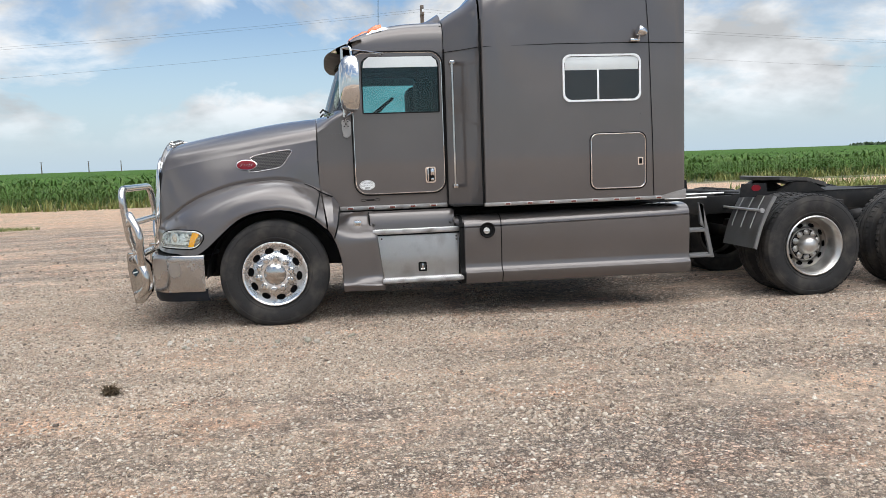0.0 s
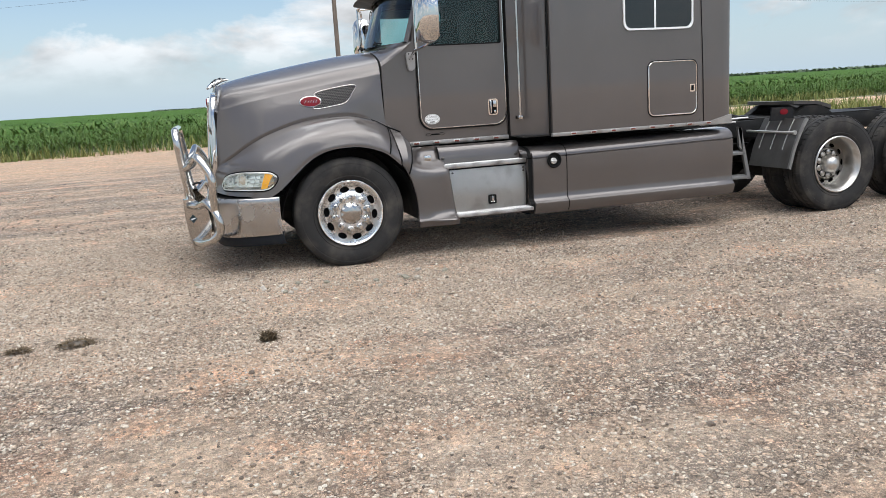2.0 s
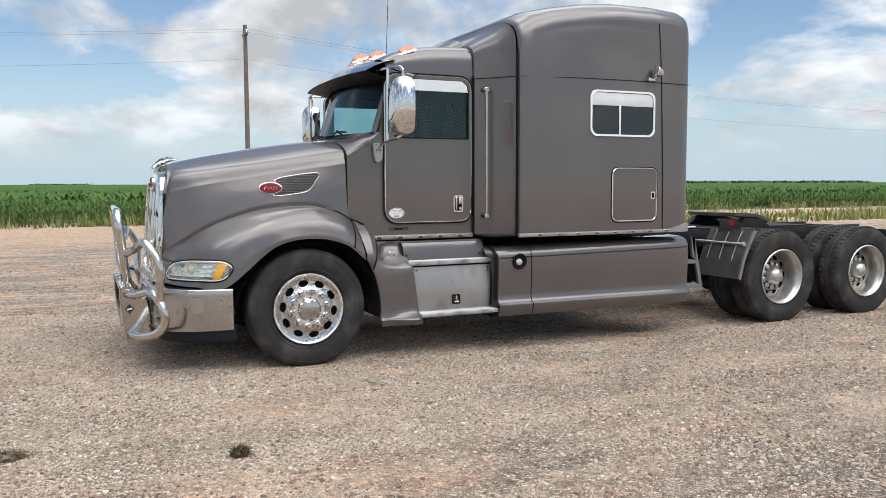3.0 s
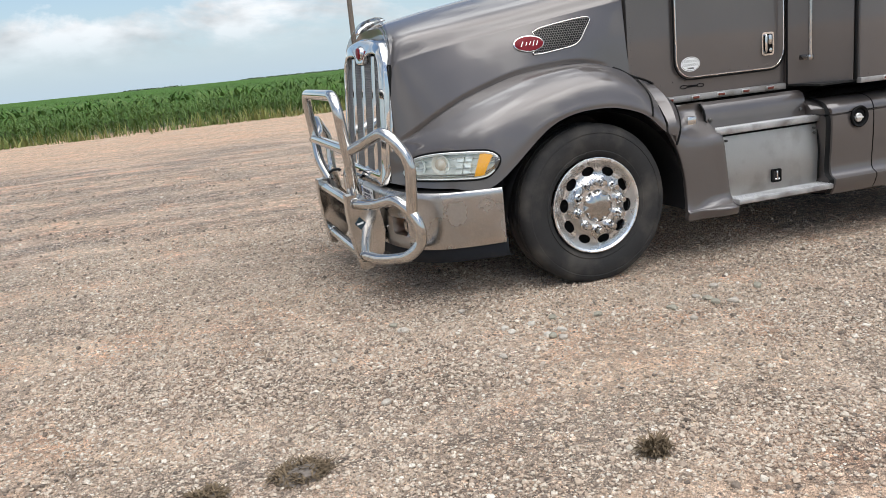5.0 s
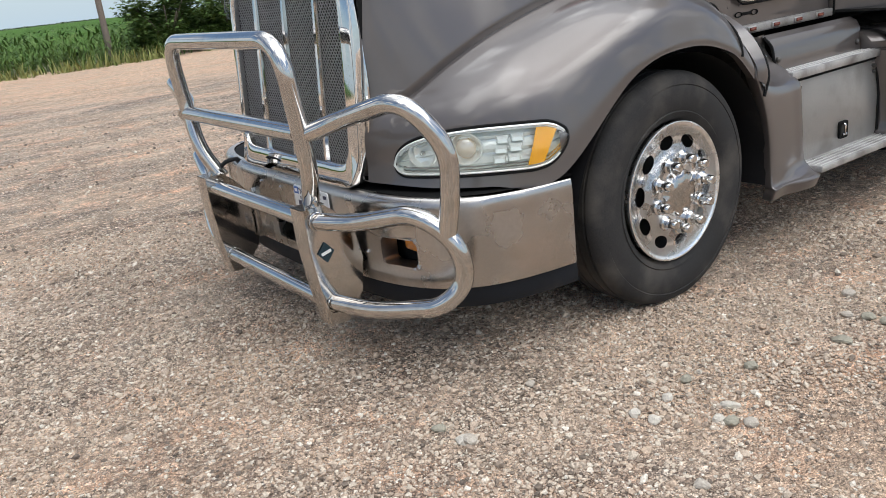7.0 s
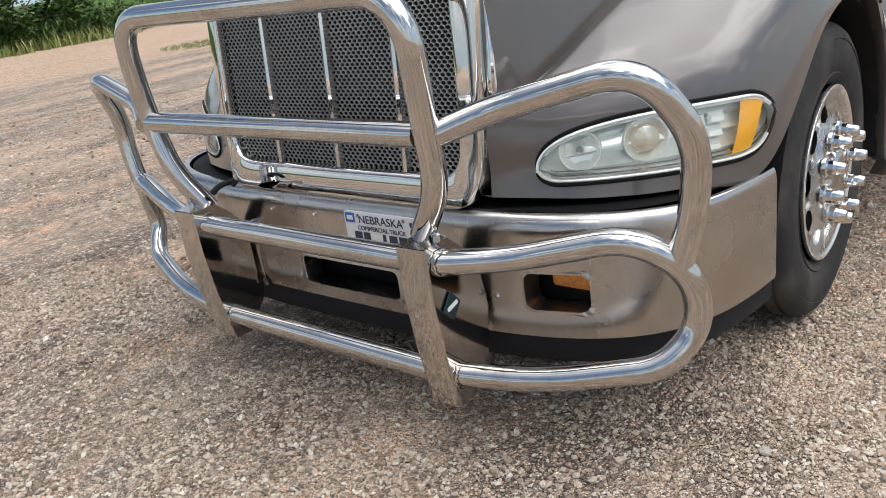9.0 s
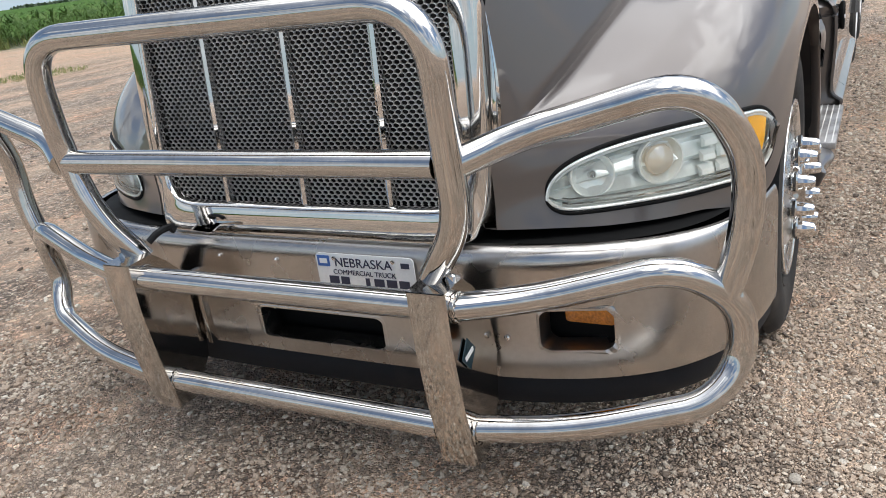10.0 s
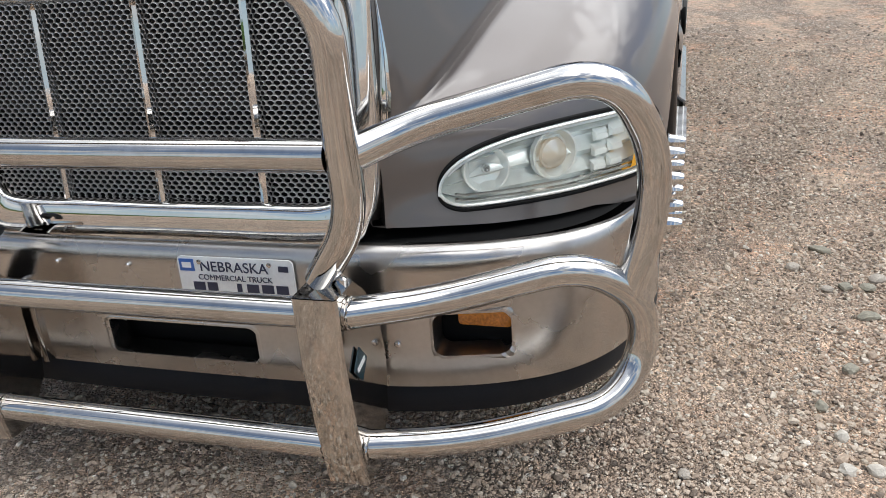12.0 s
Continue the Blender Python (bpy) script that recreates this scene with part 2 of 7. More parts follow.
# ---- mesh helpers ----
def finish(bm, angle=32):
    bmesh.ops.recalc_face_normals(bm, faces=bm.faces)
    bm.normal_update()
    lim = radians(angle)
    for f in bm.faces:
        f.smooth = True
    for e in bm.edges:
        e.smooth = len(e.link_faces) == 2 and e.calc_face_angle(0) < lim
    return bm


def part(name, bm, material, parent=None, label="", angle=32):
    """One mesh object, under a thing or a part."""
    finish(bm, angle)
    me = bpy.data.meshes.new(name)
    bm.to_mesh(me)
    bm.free()
    me.materials.append(material)
    ob = new(name, me)
    if parent is not None:
        ob.parent = parent
    if label:
        ob["label"] = label
    return ob


def again(ob, m):
    """The same piece once more, on the same mesh, at another pose."""
    o = new(ob.name.split(".")[0], ob.data)
    o.parent, o.matrix_basis = ob.parent, m
    if "label" in ob:
        o["label"] = ob["label"]
    return o


def group_of(name, parent=None, at=(0, 0, 0)):
    ob = new(name)
    ob.location = at
    ob.empty_display_size = 0.1
    if parent is not None:
        ob.parent = parent
    return ob


def box(bm, x0, x1, y0, y1, z0, z1, bevel=0.0):
    tmp = bmesh.new()
    bmesh.ops.create_cube(tmp, size=1, matrix=Matrix.LocRotScale(((x0 + x1) / 2, (y0 + y1) / 2, (z0 + z1) / 2), None, (abs(x1 - x0), abs(y1 - y0), abs(z1 - z0))))
    if bevel:
        bmesh.ops.bevel(tmp, geom=tmp.edges[:], offset=bevel, segments=2, affect="EDGES", profile=0.5)
    return merge(bm, tmp)


def merge(bm, tmp, m=None):
    if m is not None:
        bmesh.ops.transform(tmp, matrix=m, verts=tmp.verts)
    vs = {v: bm.verts.new(v.co) for v in tmp.verts}
    for f in tmp.faces:
        bm.faces.new([vs[v] for v in f.verts])
    tmp.free()
    return bm


def grid(bm, rows, close_u=False, close_v=False):
    """A skin over rows of points of one length."""
    vs = [[bm.verts.new(p) for p in r] for r in rows]
    nu, nv = len(vs), len(vs[0])
    for i in range(nu if close_u else nu - 1):
        for j in range(nv if close_v else nv - 1):
            q = (vs[i][j], vs[(i + 1) % nu][j], vs[(i + 1) % nu][(j + 1) % nv], vs[i][(j + 1) % nv])
            if len({v.co.to_tuple(6) for v in q}) == 4:
                bm.faces.new(q)
    return vs


def lathe(bm, profile, n=48, centre=(0, 0, 0)):
    """Turns a profile of (radius, y) round the y axis."""
    c = Vector(centre)
    return grid(bm, [[c + Vector((r * math.cos(a), y, r * math.sin(a))) for a in [2 * math.pi * k / n for k in range(n)]] for r, y in profile], close_v=True)


def spline(points, n):
    """n + 1 places along a smooth curve through the points (any shape)."""
    p = np.asarray(points, float)
    p = np.concatenate([2 * p[:1] - p[1:2], p, 2 * p[-1:] - p[-2:-1]])
    out = []
    for t in np.linspace(0, len(p) - 3, n + 1):
        i = min(int(t), len(p) - 4)
        u = t - i
        a, b, c, d = p[i : i + 4]
        out.append(0.5 * (2 * b + (c - a) * u + (2 * a - 5 * b + 4 * c - d) * u * u + (3 * b - a - 3 * c + d) * u**3))
    return np.array(out)


def rounded(points, radius, n=7):
    """A path with its inner corners turned into arcs."""
    p = [Vector(q) for q in points]
    out = [p[0]]
    for a, b, c in zip(p, p[1:], p[2:]):
        r = min(radius, (a - b).length * 0.49, (c - b).length * 0.49)
        s, e = b + (a - b).normalized() * r, b + (c - b).normalized() * r
        out += [s.lerp(b, k / n).lerp(b.lerp(e, k / n), k / n) for k in range(n + 1)]
    return out + [p[-1]]


def tube(bm, path, r, n=14, caps=True, closed=False):
    p = [Vector(q) for q in path]
    m = len(p)
    side = None
    rings = []
    for i in range(m):
        a, b = (p[i - 1], p[(i + 1) % m]) if closed else (p[max(i - 1, 0)], p[min(i + 1, m - 1)])
        d = (b - a).normalized()
        if side is None:
            side = d.orthogonal().normalized()
        side = (side - d * side.dot(d)).normalized()
        up2 = d.cross(side)
        rings.append([p[i] + r * (math.cos(t) * side + math.sin(t) * up2) for t in [2 * math.pi * k / n for k in range(n)]])
    vs = grid(bm, rings, close_u=closed, close_v=True)
    if caps and not closed:
        bm.faces.new(vs[0])
        bm.faces.new(vs[-1][::-1])
    return bm


def round_rect(x0, x1, z0, z1, r, n=5):
    out = []
    for cx, cz, a0 in ((x1 - r, z1 - r, 0), (x0 + r, z1 - r, 90), (x0 + r, z0 + r, 180), (x1 - r, z0 + r, 270)):
        out += [(cx + r * math.cos(radians(a0 + 90 * k / n)), cz + r * math.sin(radians(a0 + 90 * k / n))) for k in range(n + 1)]
    return out


def arch_rect(x0, x1, z0, z1, r_top, r_low, n=6):
    out = []
    for cx, cz, a0, r in ((x1 - r_top, z1 - r_top, 0, r_top), (x0 + r_top, z1 - r_top, 90, r_top), (x0 + r_low, z0 + r_low, 180, r_low), (x1 - r_low, z0 + r_low, 270, r_low)):
        out += [(cx + r * math.cos(radians(a0 + 90 * k / n)), cz + r * math.sin(radians(a0 + 90 * k / n))) for k in range(n + 1)]
    return out


def ellipse(cx, cz, a, b, n=28):
    return [(cx + a * math.cos(2 * math.pi * k / n), cz + b * math.sin(2 * math.pi * k / n)) for k in range(n)]


def plate(bm, outline, y0, y1):
    """A flat plate of an outline in (x, z), from y0 to y1."""
    a = [bm.verts.new((x, y0, z)) for x, z in outline]
    b = [bm.verts.new((x, y1, z)) for x, z in outline]
    bm.faces.new(a)
    bm.faces.new(b[::-1])
    for i in range(len(a)):
        bm.faces.new((a[i], b[i], b[(i + 1) % len(a)], a[(i + 1) % len(a)]))
    return bm


def ray_to(poly, c, d):
    best = None
    for (ax, az), (bx, bz) in zip(poly, poly[1:] + poly[:1]):
        ex, ez = bx - ax, bz - az
        det = d[0] * -ez + d[1] * ex
        if abs(det) < 1e-9:
            continue
        rx, rz = ax - c[0], az - c[1]
        t, u = (rx * -ez + rz * ex) / det, (d[0] * rz - d[1] * rx) / det
        if t > 0 and -1e-6 <= u <= 1 + 1e-6 and (best is None or t < best):
            best = t
    return (c[0] + d[0] * best, c[1] + d[1] * best)


def holed(bm, outer, hole, y0, y1):
    """A plate with an opening right through it: outer and hole in (x, z), the hole inside."""
    cx, cz = sum(p[0] for p in hole) / len(hole), sum(p[1] for p in hole) / len(hole)
    spots = sorted({round(math.atan2(z - cz, x - cx), 5) for x, z in hole + outer})
    loops = []
    for poly in (outer, hole):
        ring = [ray_to(poly, (cx, cz), (math.cos(a), math.sin(a))) for a in spots]
        for y in (y0, y1):
            loops.append([bm.verts.new((x, y, z)) for x, z in ring])
    of, ob_, hf, hb = loops
    n = len(of)
    for i in range(n):
        j = (i + 1) % n
        for a, b in ((of, hf), (hb, ob_), (hf, hb), (ob_, of)):
            bm.faces.new((a[i], b[i], b[j], a[j]))
    return bm


def frame_ring(bm, outline, width, y0, y1):
    """A narrow moulding that follows an outline in (x, z)."""
    cx, cz = sum(p[0] for p in outline) / len(outline), sum(p[1] for p in outline) / len(outline)
    xs, zs = [abs(p[0] - cx) for p in outline], [abs(p[1] - cz) for p in outline]
    kx, kz = 1 - width / max(xs), 1 - width / max(zs)
    inner = [(cx + (x - cx) * kx, cz + (z - cz) * kz) for x, z in outline]
    rings = [[(x, y, z) for x, z in o] for o, y in ((outline, y1), (outline, y0), (inner, y0), (inner, y1))]
    grid(bm, rings, close_u=True, close_v=True)
    return bm


def lettering(name, text, size, material, parent, m, depth=0.0006):
    """Raised letters in the built-in font, turned into a mesh."""
    cu = bpy.data.curves.new(name, "FONT")
    cu.body, cu.size, cu.align_x, cu.align_y, cu.extrude = text, size, "CENTER", "CENTER", depth
    tmp = new("lettering_draft", cu)
    me = bpy.data.meshes.new_from_object(tmp)
    bpy.data.objects.remove(tmp)
    me.materials.clear()
    me.materials.append(material)
    ob = new(name, me)
    ob.parent, ob.matrix_basis = parent, m
    return ob


def facing_side(x, y, z):
    """A pose whose letters stand on a wall that looks to -y."""
    return pose(x, y, z, 90, 0, 0)


def facing_front(x, y, z):
    """A pose whose letters stand on a wall that looks to -x."""
    return pose(x, y, z, 90, 0, -90)

# ---- the ground: one sheet of gravel and earth to the horizon ----
def ground_height(x, y):
    near = max(0.0, 1 - max(abs(x), abs(y)) / 60)
    k = min(1, max(0, (3.8 - x) / 4.2))
    rise = 0.033 * k * k * (3 - 2 * k)
    return 0.012 + near * (rise + 0.022 * noise.noise((x * 0.45, y * 0.45, 0.3)) + 0.010 * noise.noise((x * 1.6, y * 1.6, 4.1)))


STONE_SHADES = ((0.0, (0.12, 0.095, 0.078)), (0.22, (0.32, 0.25, 0.198)), (0.45, (0.46, 0.355, 0.275)), (0.68, (0.47, 0.39, 0.32)), (0.90, (0.54, 0.465, 0.385)), (1.0, (0.68, 0.62, 0.55)))


def ground_mat():
    m = bpy.data.materials.new("gravel_and_earth")
    m.use_nodes = True
    n, l = m.node_tree.nodes, m.node_tree.links
    b = n["Principled BSDF"]
    b.inputs["Roughness"].default_value = 0.92
    tc = n.new("ShaderNodeTexCoord")

    def noise_tex(scale, detail=6, rough=0.6):
        t = n.new("ShaderNodeTexNoise")
        t.inputs["Scale"].default_value, t.inputs["Detail"].default_value, t.inputs["Roughness"].default_value = scale, detail, rough
        l.new(tc.outputs["Object"], t.inputs["Vector"])
        return t.outputs["Fac"]

    def ramp(value, lo, hi):
        r = n.new("ShaderNodeMapRange")
        r.inputs["From Min"].default_value, r.inputs["From Max"].default_value = lo, hi
        l.new(value, r.inputs[0])
        return r.outputs[0]

    def mix(fac, a, c, mode="MIX"):
        k = n.new("ShaderNodeMix")
        k.data_type, k.blend_type = "RGBA", mode
        if isinstance(fac, float):
            k.inputs[0].default_value = fac
        else:
            l.new(fac, k.inputs[0])
        for i, v in ((6, a), (7, c)):
            if isinstance(v, tuple):
                k.inputs[i].default_value = rgb(v)
            else:
                l.new(v, k.inputs[i])
        return k.outputs[2]

    def cells(scale):
        v = n.new("ShaderNodeTexVoronoi")
        v.inputs["Scale"].default_value = scale
        l.new(tc.outputs["Object"], v.inputs["Vector"])
        return v

    def shades(value, stops):
        k = n.new("ShaderNodeValToRGB")
        e = k.color_ramp.elements
        while len(e) < len(stops):
            e.new(0.5)
        for q, (at, c) in zip(e, stops):
            q.position, q.color = at, rgb(c)
        l.new(value, k.inputs[0])
        return k.outputs[0]

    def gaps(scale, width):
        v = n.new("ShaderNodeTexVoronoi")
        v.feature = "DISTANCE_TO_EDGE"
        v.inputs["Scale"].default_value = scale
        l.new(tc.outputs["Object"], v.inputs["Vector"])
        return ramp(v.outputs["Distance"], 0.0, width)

    small, mid = cells(125), cells(70)
    tone, tone2 = n.new("ShaderNodeSeparateColor"), n.new("ShaderNodeSeparateColor")
    l.new(small.outputs["Color"], tone.inputs[0])
    l.new(mid.outputs["Color"], tone2.inputs[0])
    earth = mix(ramp(noise_tex(0.7), 0.38, 0.62), (0.51, 0.375, 0.28), (0.49, 0.395, 0.31))
    # crevice shade between the stones is mixed into this dark gap colour
    shaded_soil = (0.045, 0.034, 0.028)
    pebble = mix(gaps(125, 0.24), shaded_soil, shades(tone.outputs[0], STONE_SHADES))
    cobble = mix(gaps(70, 0.20), shaded_soil, shades(tone2.outputs[1], STONE_SHADES))
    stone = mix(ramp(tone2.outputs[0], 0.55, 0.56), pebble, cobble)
    large = cells(34)
    tone4 = n.new("ShaderNodeSeparateColor")
    l.new(large.outputs["Color"], tone4.inputs[0])
    stone = mix(ramp(tone4.outputs[0], 0.62, 0.63), stone, mix(gaps(34, 0.17), shaded_soil, shades(tone4.outputs[1], STONE_SHADES)))
    swept = n.new("ShaderNodeMapping")
    swept.inputs["Scale"].default_value, swept.inputs["Rotation"].default_value = (0.5, 1.5, 1.0), (0, 0, -0.2)
    l.new(tc.outputs["Object"], swept.inputs["Vector"])
    beds = n.new("ShaderNodeTexNoise")
    beds.inputs["Scale"].default_value, beds.inputs["Detail"].default_value, beds.inputs["Roughness"].default_value = 0.8, 8, 0.68
    l.new(swept.outputs[0], beds.inputs["Vector"])
    gravelly = ramp(beds.outputs["Fac"], 0.42, 0.54)
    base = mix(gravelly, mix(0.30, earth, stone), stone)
    greyer = mix(1.0, base, (0.93, 0.96, 1.0), "MULTIPLY")
    base = mix(ramp(noise_tex(0.55, 5, 0.6), 0.42, 0.60), base, greyer)
    base = mix(ramp(noise_tex(1.7, 7, 0.7), 0.50, 0.68), base, mix(1.0, base, (1.16, 0.96, 0.86), "MULTIPLY"))
    # the lot turns into bare reddish earth towards the field
    xyz = n.new("ShaderNodeSeparateXYZ")
    l.new(tc.outputs["Object"], xyz.inputs[0])
    wob = n.new("ShaderNodeMath")
    wob.operation, wob.inputs[1].default_value = "MULTIPLY_ADD", 7.0
    l.new(noise_tex(0.22), wob.inputs[0])
    l.new(xyz.outputs["Y"], wob.inputs[2])
    track = mix(ramp(noise_tex(1.1), 0.4, 0.66), (0.47, 0.33, 0.235), (0.43, 0.335, 0.25))
    base = mix(ramp(wob.outputs[0], 15.0, 19.5), base, track)
    base = mix(ramp(wob.outputs[0], 29.5, 30.5), base, (0.055, 0.075, 0.022))
    speck = mix(ramp(noise_tex(16.0, 9, 0.9), 0.36, 0.64), (0.44, 0.425, 0.415), (1.95, 1.87, 1.79))
    base = mix(1.0, base, speck, "MULTIPLY")
    base = mix(1.0, base, mix(ramp(noise_tex(6.0, 11, 0.92), 0.40, 0.60), (0.66, 0.645, 0.63), (1.34, 1.335, 1.32)), "MULTIPLY")
    # loose pale stones and dark clods
    clod = cells(42)
    tone3 = n.new("ShaderNodeSeparateColor")
    l.new(clod.outputs["Color"], tone3.inputs[0])
    near_mid = ramp(clod.outputs["Distance"], 0.42, 0.30)

    def both(a, c):
        k = n.new("ShaderNodeMath")
        k.operation = "MULTIPLY"
        l.new(a, k.inputs[0])
        l.new(c, k.inputs[1])
        return k.outputs[0]

    base = mix(both(near_mid, ramp(tone3.outputs[0], 0.86, 0.88)), base, (0.66, 0.60, 0.52))
    base = mix(both(near_mid, ramp(tone3.outputs[0], 0.12, 0.10)), base, (0.21, 0.165, 0.13))
    # faint wheel tracks drawn out along the lot
    stretch = n.new("ShaderNodeMapping")
    stretch.inputs["Scale"].default_value, stretch.inputs["Rotation"].default_value = (0.22, 1.5, 1.0), (0, 0, 0.12)
    l.new(tc.outputs["Object"], stretch.inputs["Vector"])
    worn = n.new("ShaderNodeTexNoise")
    worn.inputs["Scale"].default_value, worn.inputs["Detail"].default_value = 0.9, 5
    l.new(stretch.outputs[0], worn.inputs["Vector"])
    base = mix(ramp(worn.outputs["Fac"], 0.42, 0.60), mix(1.0, base, (0.975, 0.975, 0.98), "MULTIPLY"), mix(0.22, mix(1.0, base, (1.05, 1.04, 1.02), "MULTIPLY"), (0.52, 0.425, 0.34)))
    base = mix(1.0, base, (1.31, 1.285, 1.255), "MULTIPLY")
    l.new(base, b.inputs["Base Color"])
    hgt = n.new("ShaderNodeMath")
    hgt.operation = "ADD"
    l.new(small.outputs["Distance"], hgt.inputs[0])
    l.new(mid.outputs["Distance"], hgt.inputs[1])
    bp = n.new("ShaderNodeBump")
    bp.invert = True
    bp.inputs["Strength"].default_value, bp.inputs["Distance"].default_value = 1.0, 0.022
    l.new(hgt.outputs[0], bp.inputs["Height"])
    l.new(bp.outputs[0], b.inputs["Normal"])
    return m


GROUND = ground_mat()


def stone_mat():
    m = bpy.data.materials.new("mixed_gravel_stones")
    m.use_nodes = True
    n, l = m.node_tree.nodes, m.node_tree.links
    b = n["Principled BSDF"]
    b.inputs["Roughness"].default_value = 0.88
    geo, k, t, tc = n.new("ShaderNodeNewGeometry"), n.new("ShaderNodeValToRGB"), n.new("ShaderNodeTexNoise"), n.new("ShaderNodeTexCoord")
    e = k.color_ramp.elements
    while len(e) < len(STONE_SHADES):
        e.new(0.5)
    for q, (at, c) in zip(e, STONE_SHADES):
        q.position, q.color = at, rgb((c[0] * 0.93, c[1] * 0.915, c[2] * 0.875))
    l.new(geo.outputs["Random Per Island"], k.inputs[0])
    t.inputs["Scale"].default_value, t.inputs["Detail"].default_value = 160, 5
    l.new(tc.outputs["Object"], t.inputs["Vector"])
    span, mul = n.new("ShaderNodeMapRange"), n.new("ShaderNodeMix")
    span.inputs["From Min"].default_value, span.inputs["From Max"].default_value = 0.3, 0.7
    span.inputs["To Min"].default_value, span.inputs["To Max"].default_value = 0.75, 1.25
    l.new(t.outputs["Fac"], span.inputs[0])
    mul.data_type, mul.blend_type, mul.inputs[0].default_value = "RGBA", "MULTIPLY", 1.0
    l.new(k.outputs[0], mul.inputs[6])
    l.new(span.outputs[0], mul.inputs[7])
    l.new(mul.outputs[2], b.inputs["Base Color"])
    return m


STONES = stone_mat()
ROCK = mat("pale_stone", (0.38, 0.335, 0.28), 0.9, 0.0, 0.25, 30, 180, 0.4, dist=0.003)

axis_near = list(np.arange(-13, 17.01, 0.33))
reach = [1.02 * 1.32**k for k in range(1, 30)]
axis_g = [-13 - r for r in reversed(reach)] + axis_near + [16.8 + r for r in reach]
bm = bmesh.new()
grid(bm, [[(x, y, ground_height(x, y)) for x in axis_g] for y in axis_g])
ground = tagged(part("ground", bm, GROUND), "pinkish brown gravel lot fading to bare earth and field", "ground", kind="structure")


def lumps(kinds, fine, seed):
    """Irregular stones, whole or bedded in the ground: a few base shapes as arrays."""
    rng = np.random.default_rng(seed)
    tmp = bmesh.new()
    if fine:
        bmesh.ops.create_icosphere(tmp, subdivisions=1, radius=1)
    else:
        for r, z, off in ((1.0, -0.45, 0), (0.86, 0.42, 0.5)):
            for k in range(5):
                tmp.verts.new((r * math.cos(1.2566 * (k + off)), r * math.sin(1.2566 * (k + off)), z))
        tmp.verts.new((0, 0, 0.86))
        tmp.verts.ensure_lookup_table()
        for k in range(5):
            j = (k + 1) % 5
            for q in ((k, j, 5 + k), (j, 5 + j, 5 + k), (5 + k, 5 + j, 10)):
                tmp.faces.new([tmp.verts[i] for i in q])
    tmp.verts.index_update()
    v = np.array([p.co for p in tmp.verts])
    f = np.array([[q.index for q in t.verts] for t in tmp.faces])
    tmp.free()
    return [(v + rng.uniform(-0.24, 0.24, v.shape)) * rng.uniform(0.85, 1.15, (len(v), 1)) for _ in range(kinds)], f, rng


def scatter(name, spots, sizes, shapes, faces, rng, material, squash=(0.55, 0.85)):
    """Many stones in one mesh."""
    n = len(spots)
    nv = len(shapes[0])
    pick = rng.integers(0, len(shapes), n)
    pts = np.array(shapes)[pick] * sizes[:, None, None]
    pts = pts * np.stack([rng.uniform(0.8, 1.35, n), rng.uniform(0.7, 1.1, n), rng.uniform(*squash, n)], 1)[:, None, :]
    a = rng.uniform(0, 2 * np.pi, n)
    t = rng.uniform(-0.5, 0.5, n)
    x, y, z = pts[..., 0], pts[..., 1], pts[..., 2]
    x, z = x * np.cos(t)[:, None] - z * np.sin(t)[:, None], x * np.sin(t)[:, None] + z * np.cos(t)[:, None]
    x, y = x * np.cos(a)[:, None] - y * np.sin(a)[:, None], x * np.sin(a)[:, None] + y * np.cos(a)[:, None]
    pts = np.stack([x, y, z], 2) + spots[:, None, :]
    idx = (faces[None] + (np.arange(n) * nv)[:, None, None]).reshape(-1, 3)
    me = bpy.data.meshes.new(name)
    me.vertices.add(n * nv)
    me.vertices.foreach_set("co", pts.reshape(-1).astype(np.float32))
    me.loops.add(len(idx) * 3)
    me.loops.foreach_set("vertex_index", idx.reshape(-1).astype(np.int32))
    me.polygons.add(len(idx))
    me.polygons.foreach_set("loop_start", (np.arange(len(idx)) * 3).astype(np.int32))
    me.polygons.foreach_set("use_smooth", np.zeros(len(idx), bool))
    me.update(calc_edges=True)
    me.validate()
    me.materials.append(material)
    return new(name, me)


def drift(x, y):
    """Where loose stones gather on the lot."""
    return noise.noise((x * 0.9, y * 0.9, 2.0)) + 0.4 * noise.noise((x * 3.1, y * 3.1, 5.0))


def strew(name, label, beds, fine, seed, limits):
    shapes, tri_faces, rng = lumps(10, fine, seed)
    spots, sizes = [], []
    for x0, x1, y0, y1, per_m2, med in beds:
        n = int((x1 - x0) * (y1 - y0) * per_m2)
        px, py = rng.uniform(x0, x1, n), rng.uniform(y0, y1, n)
        keep = np.array([drift(a, b) for a, b in zip(px, py)]) > rng.uniform(-0.80, 0.34, n)
        px, py = px[keep], py[keep]
        s = np.clip(med * np.exp(rng.normal(0, 0.45, len(px))), *limits)
        pz = np.array([ground_height(a, b) for a, b in zip(px, py)]) + s * 0.32
        spots.append(np.stack([px, py, pz], 1))
        sizes.append(s)
    tagged(scatter(name, np.concatenate(spots), np.concatenate(sizes), shapes, tri_faces, rng, STONES), label, "gravel", kind="stuff")


